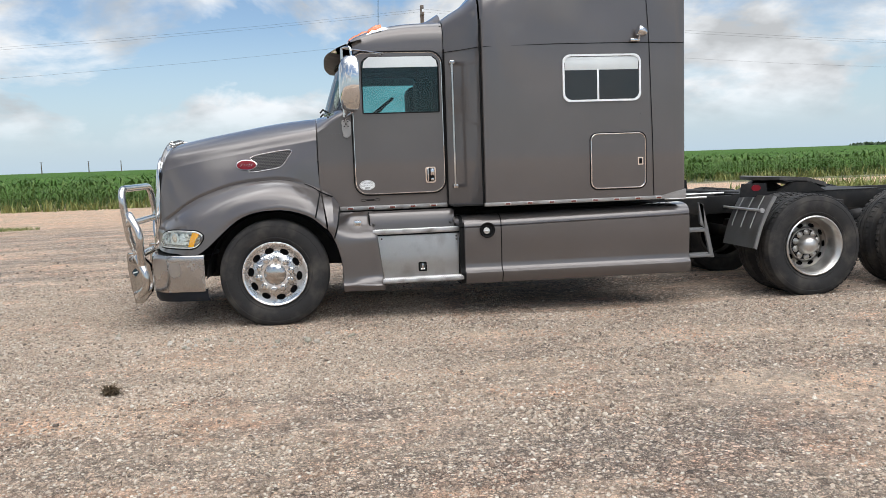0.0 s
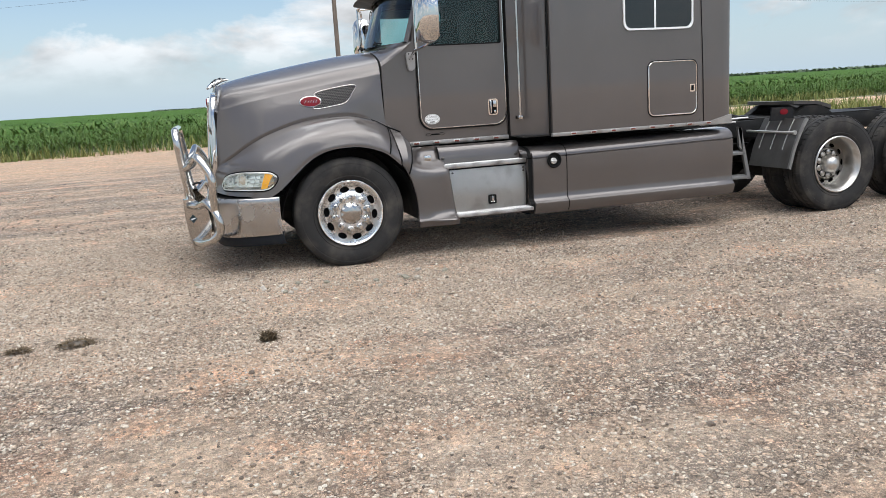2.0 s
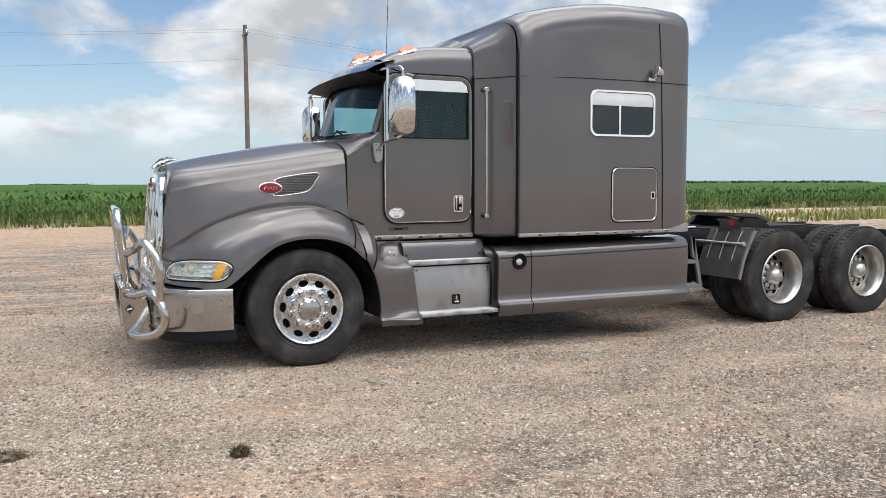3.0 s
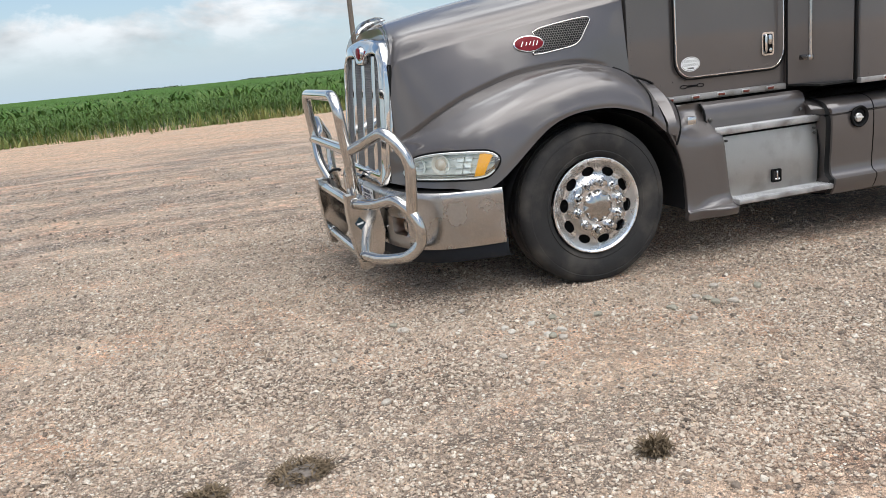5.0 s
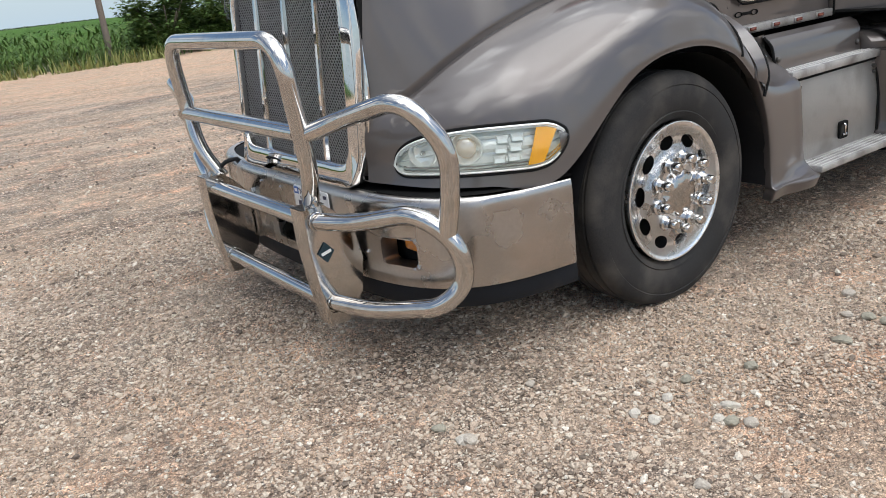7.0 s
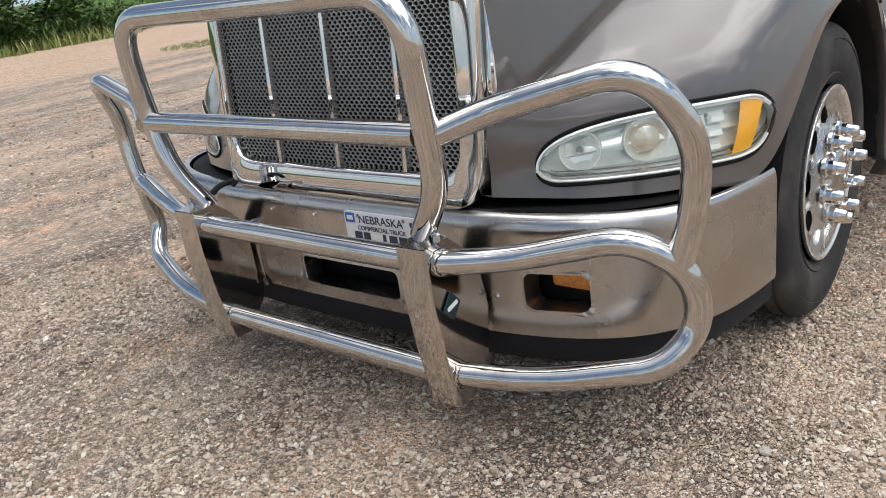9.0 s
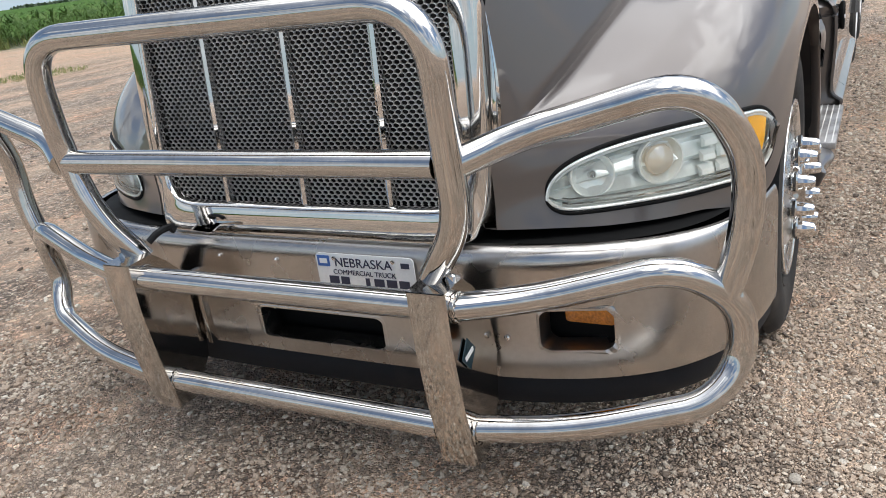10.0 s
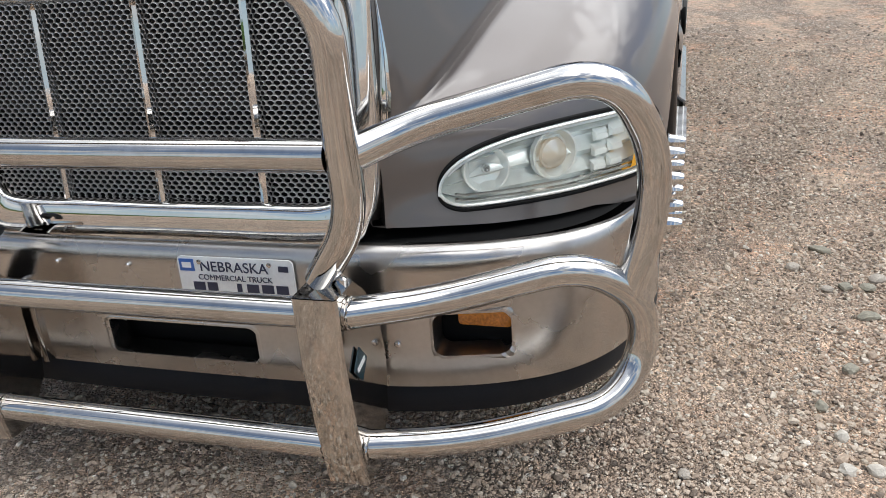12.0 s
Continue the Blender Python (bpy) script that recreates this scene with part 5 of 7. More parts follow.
for y0, y1, z0, z1 in openings:
    bm = bmesh.new()
    ring = []
    for y, z in round_rect(y0, y1, z0, z1, 0.024, 5):
        near_x = min(plan, key=lambda p: abs(p[1] - y))[0]
        ring.append((near_x, y, z))
    grid(bm, [[(x + 0.07, y, z) for x, y, z in ring], [(x + 0.001, y, z) for x, y, z in ring], [(x - 0.0012, y, z) for x, y, z in ring], [(x - 0.0012, y + (0.006 if y > (y0 + y1) / 2 else -0.006), z + (0.006 if z > (z0 + z1) / 2 else -0.006)) for x, y, z in ring], [(x + 0.003, y + (0.012 if y > (y0 + y1) / 2 else -0.012), z + (0.012 if z > (z0 + z1) / 2 else -0.012)) for x, y, z in ring]], close_v=True)
    part("opening_rim", bm, BUMPER, bumper)
    # an added black sheet closes the opening off from behind
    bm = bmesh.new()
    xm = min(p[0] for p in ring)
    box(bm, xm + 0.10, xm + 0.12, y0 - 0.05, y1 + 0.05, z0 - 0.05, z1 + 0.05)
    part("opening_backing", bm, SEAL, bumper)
for s in SIDES:
    bm = bmesh.new()
    box(bm, -1.064, -1.03, skew(s * 0.735), skew(s * 0.865), 0.482, 0.556, 0.012)
    part("fog_lamp", bm, FOG, bumper, "amber fog lamp in the bumper")
bm = bmesh.new()
grid(bm, [[(x + dx, y * k, bumper_low(y) + dz) for x, y in plan] for dx, k, dz in ((0.02, 0.985, 0.02), (0.016, 0.987, -0.005), (0.02, 0.985, -0.06), (0.035, 0.975, -0.088), (0.07, 0.95, -0.092))])
part("valance", bm, NAVY, bumper, "dark rubber air dam below the bumper")
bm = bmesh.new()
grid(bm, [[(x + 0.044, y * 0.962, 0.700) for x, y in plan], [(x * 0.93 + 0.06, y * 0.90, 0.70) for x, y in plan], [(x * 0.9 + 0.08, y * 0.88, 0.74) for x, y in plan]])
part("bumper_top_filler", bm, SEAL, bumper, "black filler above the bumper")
for y, z, r in ((-0.02 - 0.40, 0.475, 0.009), (0.25, 0.645, 0.006), (0.045, 0.645, 0.006), (-0.62, 0.475, 0.008), (0.45, 0.50, 0.009)):
    bm = bmesh.new()
    lathe(bm, [(r, 0.004), (r, -0.006), (r * 0.5, -0.009), (0.0005, -0.009)], 10)
    o = part("bumper_bolt", bm, CHROME, bumper)
    o.matrix_basis = pose(min(plan, key=lambda p: abs(p[1] - y))[0], y, z, 0, 0, -90)
# number plate: state lettering kept, the registration itself as plain bars
bm = bmesh.new()
tmp = bmesh.new()
plate(tmp, round_rect(-0.396, -0.098, 0.525, 0.677, 0.012, 4), -0.002, 0.002)
merge(bm, tmp, Matrix.Translation((-1.176, 0, 0)) @ pose(0, 0, 0, 0, 0, 90))
part("plate_sheet", bm, WHITE, bumper, "white licence plate with dark blue lettering")
lettering("plate_state", "NEBRASKA", 0.036, INK, bumper, facing_front(-1.1795, -0.245, 0.653))
lettering("plate_class", "COMMERCIAL TRUCK", 0.0195, INK, bumper, facing_front(-1.1795, -0.245, 0.626))
for y, w in ((-0.148, 0.03), (-0.183, 0.026), (-0.253, 0.012), (-0.288, 0.030), (-0.326, 0.030), (-0.363, 0.03)):
    bm = bmesh.new()
    box(bm, -1.1800, -1.1785, y - w / 2, y + w / 2, 0.542, 0.614)
    part("plate_bar", bm, INK, bumper)
bm = bmesh.new()
box(bm, -1.1800, -1.1785, -0.142, -0.104, 0.641, 0.671)
part("plate_sticker", bm, BLUE, bumper, "blue plate sticker")
for y in (-0.123, -0.372):
    bm = bmesh.new()
    box(bm, -1.1806, -1.1790, y - 0.012, y + 0.012, 0.649, 0.663)
    part("plate_sticker_bar", bm, WHITE if y > -0.2 else INK, bumper)
for y in (-0.158, -0.338):
    bm = bmesh.new()
    lathe(bm, [(0.006, 0.0), (0.006, -0.003), (0.0005, -0.004)], 8)
    o = part("plate_screw", bm, CHROME, bumper)
    o.matrix_basis = pose(-1.179, y, 0.665, 0, 0, -90)

# ---- chrome guard in front of the nose ----
guard = group_of("bull_guard", truck)
BRACKET = mat("dented_bright_sheet", (0.54, 0.515, 0.485), 0.09, 1.0, 0.06, 5, 18, 0.05, dist=0.002, dirt=(0.40, 0.36, 0.32), dirt_at=0.72, dirt_scale=5, rough_vary=0.5)
R_TUBE = 0.0328
YC = -0.029
TOP_Z, CROSS_Z, MID_Z, LOW_Z = 1.296, 0.968, 0.639, 0.304


def guard_tube(name, pts, bend, label=""):
    bm = bmesh.new()
    tube(bm, rounded(pts, bend, 9), R_TUBE, 22)
    return part(name, bm, GUARD, guard, label, angle=60)


guard_tube("guard_hoop", [(-1.315, YC - 0.50, 0.70), (-1.348, YC - 0.60, 0.84), (-1.362, YC - 0.60, 0.995), (-1.392, YC - 0.612, TOP_Z), (-1.372, YC + 0.565, TOP_Z), (-1.335, YC + 0.595, 0.995), (-1.335, YC + 0.525, 0.80), (-1.285, YC + 0.45, 0.67)], 0.15, "chrome tube hoop of the guard")
guard_tube("guard_crossbar", [(-1.352, YC - 0.57, CROSS_Z), (-1.337, YC + 0.58, CROSS_Z)], 0.1)
guard_tube("guard_crossbar", [(-1.345, YC - 0.47, MID_Z), (-1.345, YC + 0.405, MID_Z)], 0.1)
guard_tube("guard_crossbar", [(-1.318, YC - 0.50, LOW_Z), (-1.318, YC + 0.435, LOW_Z)], 0.1)
for s in SIDES:
    inset = 0.065 if s > 0 else 0.0  # the far bracket stands closer in
    lower = [(-1.335, YC + s * (0.55 - inset), MID_Z - 0.004), (-1.262, YC + s * 0.72, 0.639), (-1.19, YC + s * 1.012, 0.706), (-1.120, YC + s * 1.125, 0.606), (-1.098, YC + s * 1.130, 0.464), (-1.172, YC + s * 1.072, 0.376), (-1.262, YC + s * 0.78, 0.313), (-1.318, YC + s * (0.54 - inset), LOW_Z + 0.004)]
    guard_tube("guard_lower_loop", lower, 0.13)
    foot = min(rounded(lower, 0.13, 9), key=lambda p: (p - Vector((-1.140, YC + s * 1.12, 0.645))).length)
    guard_tube("guard_upper_loop", [(-1.345, YC + s * 0.60, CROSS_Z - 0.005), (-1.275, YC + s * 0.72, 1.008), (-1.231, YC + s * 1.073, 1.096), (-1.128, YC + s * 1.146, 0.918), (-1.138, YC + s * 1.138, 0.762), tuple(foot)], 0.13)
    # weld beads where the tubes meet the bracket
    for x, z in ((-1.336, MID_Z), (-1.318, LOW_Z)):
        for y in (YC + s * (0.464 - inset), YC + s * (0.570 - inset)):
            bm = bmesh.new()
            tube(bm, [(x + (R_TUBE + 0.001) * math.cos(a), y + 0.0015 * math.sin(9 * a), z + (R_TUBE + 0.001) * math.sin(a)) for a in [2 * math.pi * k / 40 for k in range(40)]], 0.0024, 5, closed=True)
            part("weld_bead", bm, GUARD, guard)
    # folded sheet bracket
    bm = bmesh.new()
    yi, yo = YC + s * (0.468 - inset), YC + s * (0.564 - inset)
    cheek = [(-1.384, 0.690), (-1.382, 0.55), (-1.365, 0.39), (-1.335, 0.221), (-1.27, 0.220), (-1.19, 0.32), (-1.168, 0.45), (-1.19, 0.58), (-1.255, 0.655), (-1.30, 0.693)]
    plate(bm, cheek, yi, yi + s * 0.006)
    plate(bm, cheek, yo - s * 0.006, yo)
    fr = cheek[:4]
    grid(bm, [[(x + dx, y, z) for x, z in fr] for dx, y in ((-0.0006, yi - s * 0.001), (-0.006, yi + s * 0.003), (-0.0075, yi + s * 0.010), (-0.0075, yo - s * 0.010), (-0.006, yo - s * 0.003), (-0.0006, yo + s * 0.001))], close_u=True)
    for xa, za, xb, zb in ((-1.386, 0.6895, -1.29, 0.694),):
        grid(bm, [[(xa, yi + s * 0.006, za), (xa, yo - s * 0.006, za)], [(xb, yi + s * 0.006, zb), (xb, yo - s * 0.006, zb)]])
    part("guard_bracket", bm, BRACKET, guard, "folded bright steel mounting bracket")
    bm = bmesh.new()
    box(bm, -1.19, -0.95, YC + s * (0.44 - inset), YC + s * (0.455 - inset), 0.36, 0.60, 0.003)
    part("mounting_arm", bm, BRACKET, guard)
    if s < 0:
        bm = bmesh.new()
        plate(bm, [(-0.034, 0), (0, -0.04), (0.034, 0), (0, 0.04)], -0.0015, 0.0015)
        o = part("guard_sticker", bm, TEAL, guard, "dark teal diamond sticker")
        o.matrix_basis = pose(-1.322, yo - 0.0055, 0.515)
        bm = bmesh.new()
        plate(bm, round_rect(-0.021, 0.021, -0.006, 0.006, 0.002, 2), -0.0025, -0.0015)
        o = part("sticker_bar", bm, WHITE, guard)
        o.matrix_basis = pose(-1.322, yo - 0.0055, 0.515, 0, -14, 0)
    bm = bmesh.new()
    lathe(bm, [(0.012, 0.01), (0.012, -0.012), (0.006, -0.016), (0.0005, -0.016)], 8)
    o = part("guard_bolt", bm, CHROME, guard)
    o.matrix_basis = pose(-1.325, YC + s * (0.552 - inset), 0.697, -90, 0, 0)
bm = bmesh.new()
tube(bm, spline([(-1.30, YC + 0.40, 0.728), (-1.27, YC + 0.385, 0.748), (-1.22, YC + 0.375, 0.749), (-1.235, YC + 0.375, 0.738)], 8), 0.010, 8)
part("latch_knob", bm, BLACK, guard, "black guard latch")

# ---- cab ----
cab = group_of("cab", truck)
WIN = arch_rect(0.855, 1.572, 1.908, 2.425, 0.085, 0.012)
for s in SIDES:
    bm = bmesh.new()
    holed(bm, [(0.43, 1.05), (1.62, 1.05), (1.62, 2.465), (0.80, 2.465), (0.725, 1.955), (0.43, 1.75)], WIN, s * 0.875, s * 0.855)
    part("cab_side", bm, PAINT, cab)
roof_x = [0.76, 0.82, 0.90, 1.0, 1.14, 1.3, 1.62]
roof_z = [2.60, 2.635, 2.67, 2.705, 2.735, 2.755, 2.77]
bm = bmesh.new()
rows_r = []
for x, z in zip(spline(roof_x, 24), spline(roof_z, 24)):
    row = []
    for k in range(33):
        a = math.pi * k / 32
        c, q = math.cos(a), math.sin(a)
        row.append((x + 0.10 * (1 - q**0.6) * max(0, (0.95 - x)) * 2, 0.885 * math.copysign(abs(c) ** 0.25, c), 2.455 + (z - 2.455) * q**0.45))
    rows_r.append(row)
grid(bm, rows_r)
part("cab_roof", bm, PAINT, cab, angle=45)
bm = bmesh.new()
box(bm, 1.595, 1.615, -0.85, 0.85, 1.06, 2.70)
box(bm, 0.45, 1.60, -0.85, 0.85, 1.06, 1.10)
part("cab_lining", bm, TRIM, cab)

bm = bmesh.new()
box(bm, 0.431, 0.444, -0.872, 0.872, 1.06, 1.748)
box(bm, 0.4312, 0.4442, -0.715, 0.715, 1.7482, 1.838)
part("firewall", bm, PAINT, cab)

# cowl below the windscreen, rounded over to the flanks
fore = [(0.0, 1.922), (0.25, 1.915), (0.43, 1.903), (0.60, 1.875), (0.715, 1.845), (0.80, 1.815), (0.855, 1.785), (0.878, 1.75)]
base = [(0.50, 0.0), (0.515, 0.28), (0.55, 0.48), (0.595, 0.63), (0.64, 0.74), (0.68, 0.80), (0.71, 0.85), (0.728, 0.879)]
bm = bmesh.new()
for s in SIDES:
    lines = [[], [], [], []]
    for (ya, za), (xb, yb), swell in zip(fore, base, (0.005, 0.005, 0.006, 0.008, 0.014, 0.022, 0.016, 0.0)):
        lines[0].append((0.434, s * ya * 0.97, za - 0.12))
        lines[1].append((0.428, s * ya, za))
        lines[2].append((0.56 + 0.15 * (xb - 0.50), s * ((ya + yb) / 2 + swell), (za + 1.957) / 2 + swell))
        lines[3].append((xb, s * yb, 1.957))
    fine_ = [spline(q, 40) for q in lines]
    grid(bm, [[tuple(p) for p in [fine_[0][k]] + list(spline([f[k] for f in fine_[1:]], 10))] for k in range(41)])
bmesh.ops.remove_doubles(bm, verts=bm.verts, dist=0.0005)
part("cowl", bm, PAINT, cab, angle=50)
bm = bmesh.new()
grid(bm, [[(0.50 + 0.20 * abs(-1 + k / 12) ** 2.2 + dx, 0.80 * (-1 + k / 12), z) for k in range(25)] for dx, z in ((0, 1.962), (0.04, 2.09), (0.10, 2.27), (0.155, 2.44))])
glass = part("windscreen", bm, WINDSCREEN, cab, "lightly tinted curved windscreen")
glass.visible_shadow = False
for s in SIDES:
    bm = bmesh.new()
    tube(bm, [(0.70, s * 0.815, 1.95), (0.745, s * 0.82, 2.10), (0.80, s * 0.825, 2.28), (0.86, s * 0.83, 2.46)], 0.034, 8)
    part("windscreen_pillar", bm, PAINT, cab)
    bm = bmesh.new()
    y0, y1 = (0.12, 0.50) if s > 0 else (-0.62, -0.16)
    tube(bm, [(0.505, y0, 1.965), (0.50, (y0 + y1) / 2, 1.985), (0.515 + 0.02 * (s < 0), y1, 1.975)], 0.008, 6)
    tube(bm, [(0.47, (y0 + y1) / 2 - 0.2, 1.95), (0.495, (y0 + y1) / 2, 1.99)], 0.009, 6)
    part("wiper", bm, SEAL, cab, "black windscreen wiper")

# chrome sun visor with a dark lip and underside
rows_v, rows_u = [], []
for k in range(29):
    t = -1 + k / 14
    y = 0.93 * t
    rx, rz, tx, tz = 0.76 + 0.09 * t * t, 2.645 - 0.07 * t * t, 0.525 + 0.06 * abs(t) ** 3, 2.482 - 0.014 * t * t
    lip = 0.012 * (1 - 0.5 * t * t)
    rows_v.append([(rx + 0.03, y, rz + 0.004), (rx, y, rz), (0.65 * rx + 0.35 * tx, y, 0.65 * rz + 0.35 * tz + 0.012), (0.3 * rx + 0.7 * tx, y, 0.3 * rz + 0.7 * tz + 0.012), (tx + 0.012, y, tz + 0.008), (tx, y, tz)])
    rows_u.append([(tx + 0.001, y * 0.998, tz), (tx + 0.010, y * 0.998, tz - lip), (tx + 0.03, y * 0.998, tz - lip - 0.003), (0.66 + 0.15 * t * t, y * 0.96, 2.42)])
bm = bmesh.new()
grid(bm, rows_v)
part("sun_visor", bm, CHROME, cab, "chrome sun visor over the windscreen", angle=50)
bm = bmesh.new()
grid(bm, rows_u)
part("visor_underside", bm, BLACK, cab, "dark lip and underside of the visor")
bm = bmesh.new()
grid(bm, [[(0.60 + 0.20 * abs(-1 + k / 12) ** 2.2 + dx, 0.83 * (-1 + k / 12), z) for k in range(25)] for dx, z in ((0.03, 2.405), (0.05, 2.475))])
part("windscreen_header", bm, SEAL, cab)
# cab headliner in an even dark grey
bm = bmesh.new()
grid(bm, [[(x, 0.84 * (-1 + k / 8), 2.47 + 0.06 * (1 - (-1 + k / 8) ** 2)) for x in (0.80, 1.2, 1.59)] for k in range(17)])
part("headliner", bm, LINER, cab, "dark grey cab headliner")
for y in (-0.80, -0.30, 0.0, 0.30, 0.80):
    lamp = group_of("cab_lamp", truck, (0.86 + 0.19 * abs(y), y, 2.662 + 0.035 * (1 - abs(y) / 0.8)))
    bm = bmesh.new()
    rows_b = [[(x, w * math.cos(a), h * math.sin(a) + z) for a in [math.pi * q / 10 for q in range(11)]] for x, w, h, z in ((-0.10, 0.004, 0.004, -0.035), (-0.09, 0.04, 0.02, -0.03), (-0.03, 0.05, 0.05, -0.01), (0.04, 0.048, 0.05, 0.008), (0.13, 0.02, 0.03, 0.012), (0.16, 0.002, 0.004, 0.012))]
    grid(bm, rows_b)
    for v in bm.verts:
        v.co.z -= 0.008
    part("lamp_base", bm, CHROME, lamp, "chrome lamp base")
    bm = bmesh.new()
    grid(bm, [[(x, w * math.cos(a), h * math.sin(a) + z) for a in [math.pi * q / 10 for q in range(11)]] for x, w, h, z in ((-0.085, 0.006, 0.006, -0.016), (-0.07, 0.038, 0.032, -0.012), (0.0, 0.046, 0.058, 0.004), (0.05, 0.042, 0.052, 0.014), (0.062, 0.004, 0.004, 0.02))])
    part("lamp_lens", bm, ORANGE, lamp, "orange marker lamp lens")

aerial = group_of("roof_antenna", truck, (1.085, -0.11, 2.715))
bm = bmesh.new()
lathe(bm, [(0.018, 0.0), (0.016, 0.03), (0.006, 0.045), (0.0005, 0.046)], 10)
part("antenna_foot", bm, BLACK, aerial).matrix_basis = pose(0, 0, 0, 90, 0, 0)
bm = bmesh.new()
tube(bm, [(0, 0, 0.04), (0.01, 0, 0.3), (0.025, 0, 0.62)], 0.0028, 6)
part("antenna_whip", bm, BLACK, aerial, "thin black whip")

# doors
DOOR = round_rect(0.765, 1.598, 1.172, 2.458, 0.115, 6)
for s in SIDES:
    door = group_of("cab_door", truck)
    bm = bmesh.new()
    holed(bm, DOOR, WIN, s * 0.899, s * 0.877)
    part("door_panel", bm, PAINT, door)
    bm = bmesh.new()
    tube(bm, [(x, s * 0.897, z) for x, z in DOOR], 0.005, 6, closed=True)
    part("door_edge", bm, CHROME, door, "bright moulding round the door")
    bm = bmesh.new()
    tube(bm, [(x, s * 0.893, z) for x, z in round_rect(0.752, 1.611, 1.159, 2.471, 0.12, 6)], 0.0045, 6, closed=True)
    part("door_gap", bm, SEAL, door)
    bm = bmesh.new()
    tube(bm, [(x, s * 0.896, z) for x, z in arch_rect(0.858, 1.569, 1.911, 2.422, 0.083, 0.012)], 0.007, 6, closed=True)
    part("window_rubber", bm, SEAL, door)
    bm = bmesh.new()
    plate(bm, arch_rect(0.852, 1.575, 1.905, 2.428, 0.085, 0.012), s * 0.884, s * 0.880)
    pane = part("door_window", bm, SIDEGLASS, door, "blue-green tinted door window")
    pane.visible_shadow = False
    # the strip's sky reflection is given as a flat pale colour
    bm = bmesh.new()
    grid(bm, [[(0.87, s * 0.908, 2.325), (0.885, s * 0.907, 2.385), (0.93, s * 0.903, 2.422)], [(1.562, s * 0.908, 2.325), (1.55, s * 0.907, 2.385), (1.505, s * 0.903, 2.422)]])
    part("vent_shade", bm, BLIND_AND_SHEEN, door, "vent shade along the window's top, sky reflection in its pale colour")
    bm = bmesh.new()
    box(bm, 0.77, 1.59, s * 0.899, s * 0.903, 1.895, 1.905)
    box(bm, 0.77, 1.59, s * 0.899, s * 0.9015, 1.862, 1.866)
    part("belt_moulding", bm, PAINT, door)
    # handle in its recessed chrome cup
    bm = bmesh.new()
    frame_ring(bm, round_rect(1.415, 1.512, 1.255, 1.405, 0.02, 4), 0.012, s * 0.899, s * 0.910)
    part("handle_cup", bm, CHROME, door, "chrome door handle surround")
    bm = bmesh.new()
    plate(bm, round_rect(1.425, 1.502, 1.265, 1.395, 0.015, 4), s * 0.899, s * 0.9015)
    part("handle_backing", bm, SEAL, door)
    bm = bmesh.new()
    tube(bm, rounded([(1.44, s * 0.90, 1.385), (1.44, s * 0.92, 1.385), (1.44, s * 0.92, 1.28), (1.44, s * 0.90, 1.28)], 0.012, 4), 0.010, 8)
    box(bm, 1.462, 1.498, s * 0.90, s * 0.918, 1.325, 1.388, 0.006)
    lathe(bm, [(0.013, s * 0.90), (0.013, s * 0.916), (0.0005, s * 0.917)], 12, (1.48, 0, 1.288))
    part("door_handle", bm, CHROME, door, "chrome paddle door handle")
    # oval sticker
    bm = bmesh.new()
    plate(bm, ellipse(0.868, 1.255, 0.072, 0.046), s * 0.8995, s * 0.9015)
    part("door_sticker", bm, WHITE, door, "white oval sticker with small print")
    bm = bmesh.new()
    frame_ring(bm, ellipse(0.868, 1.255, 0.067, 0.042), 0.003, s * 0.9015, s * 0.9022)
    part("sticker_ring", bm, FLAP, door)
    if s < 0:
        lettering("sticker_word", "CERTIFIED", 0.021, FLAP, door, facing_side(0.868, -0.9018, 1.272), 0.0004)
        lettering("sticker_word", "CLEAN IDLE", 0.021, FLAP, door, facing_side(0.868, -0.9018, 1.250), 0.0004)
        bm = bmesh.new()
        box(bm, 0.845, 0.891, s * 0.9015, s * 0.9024, 1.224, 1.234)
        part("sticker_bar", bm, FLAP, door)
    # hinge cover
    bm = bmesh.new()
    plate(bm, [(0.655, 1.855), (0.70, 1.865), (0.742, 1.845), (0.738, 1.72), (0.70, 1.69), (0.672, 1.70), (0.66, 1.77)], s * 0.876, s * 0.915)
    bmesh.ops.bevel(bm, geom=bm.edges[:], offset=0.008, segments=2, affect="EDGES")
    hinge_ = part("mirror_foot", bm, PALE, door, "pale cast mirror foot")
    for x, z in ((0.68, 1.845), (0.715, 1.845), (0.682, 1.80), (0.715, 1.80)):
        bm = bmesh.new()
        lathe(bm, [(0.006, s * 0.914), (0.006, s * 0.919), (0.0005, s * 0.92)], 8, (x, 0, z))
        part("foot_screw", bm, SEAL, door)
    # maker's strip below the door
    bm = bmesh.new()
    for x in (0.83, 0.955):
        frame_ring(bm, ellipse(x, 1.115, 0.028, 0.013, 18), 0.004, s * 0.876, s * 0.881)
    box(bm, 0.858, 0.927, s * 0.876, s * 0.880, 1.108, 1.122, 0.002)
    part("name_strip", bm, SEAL, door, "small dark name strip")
    # sill with its marker lamps
    bm = bmesh.new()
    box(bm, 0.60, 1.615, s * 0.872, s * 0.905, 1.022, 1.062, 0.006)
    part("cab_sill", bm, DULLSILL, truck, "dull aluminium sill strip below the cab")
    for k in range(5):
        x = 0.70 + 0.195 * k
        bm = bmesh.new()
        box(bm, x - 0.032, x + 0.032, s * 0.904, s * 0.912, 1.030, 1.056, 0.004)
        part("sill_lamp", bm, DULLALLOY, truck)
        bm = bmesh.new()
        box(bm, x - 0.024, x + 0.024, s * 0.911, s * 0.918, 1.035, 1.051, 0.003)
        part("sill_lamp_lens", bm, REDLENS, truck, "dull red sill marker lens")

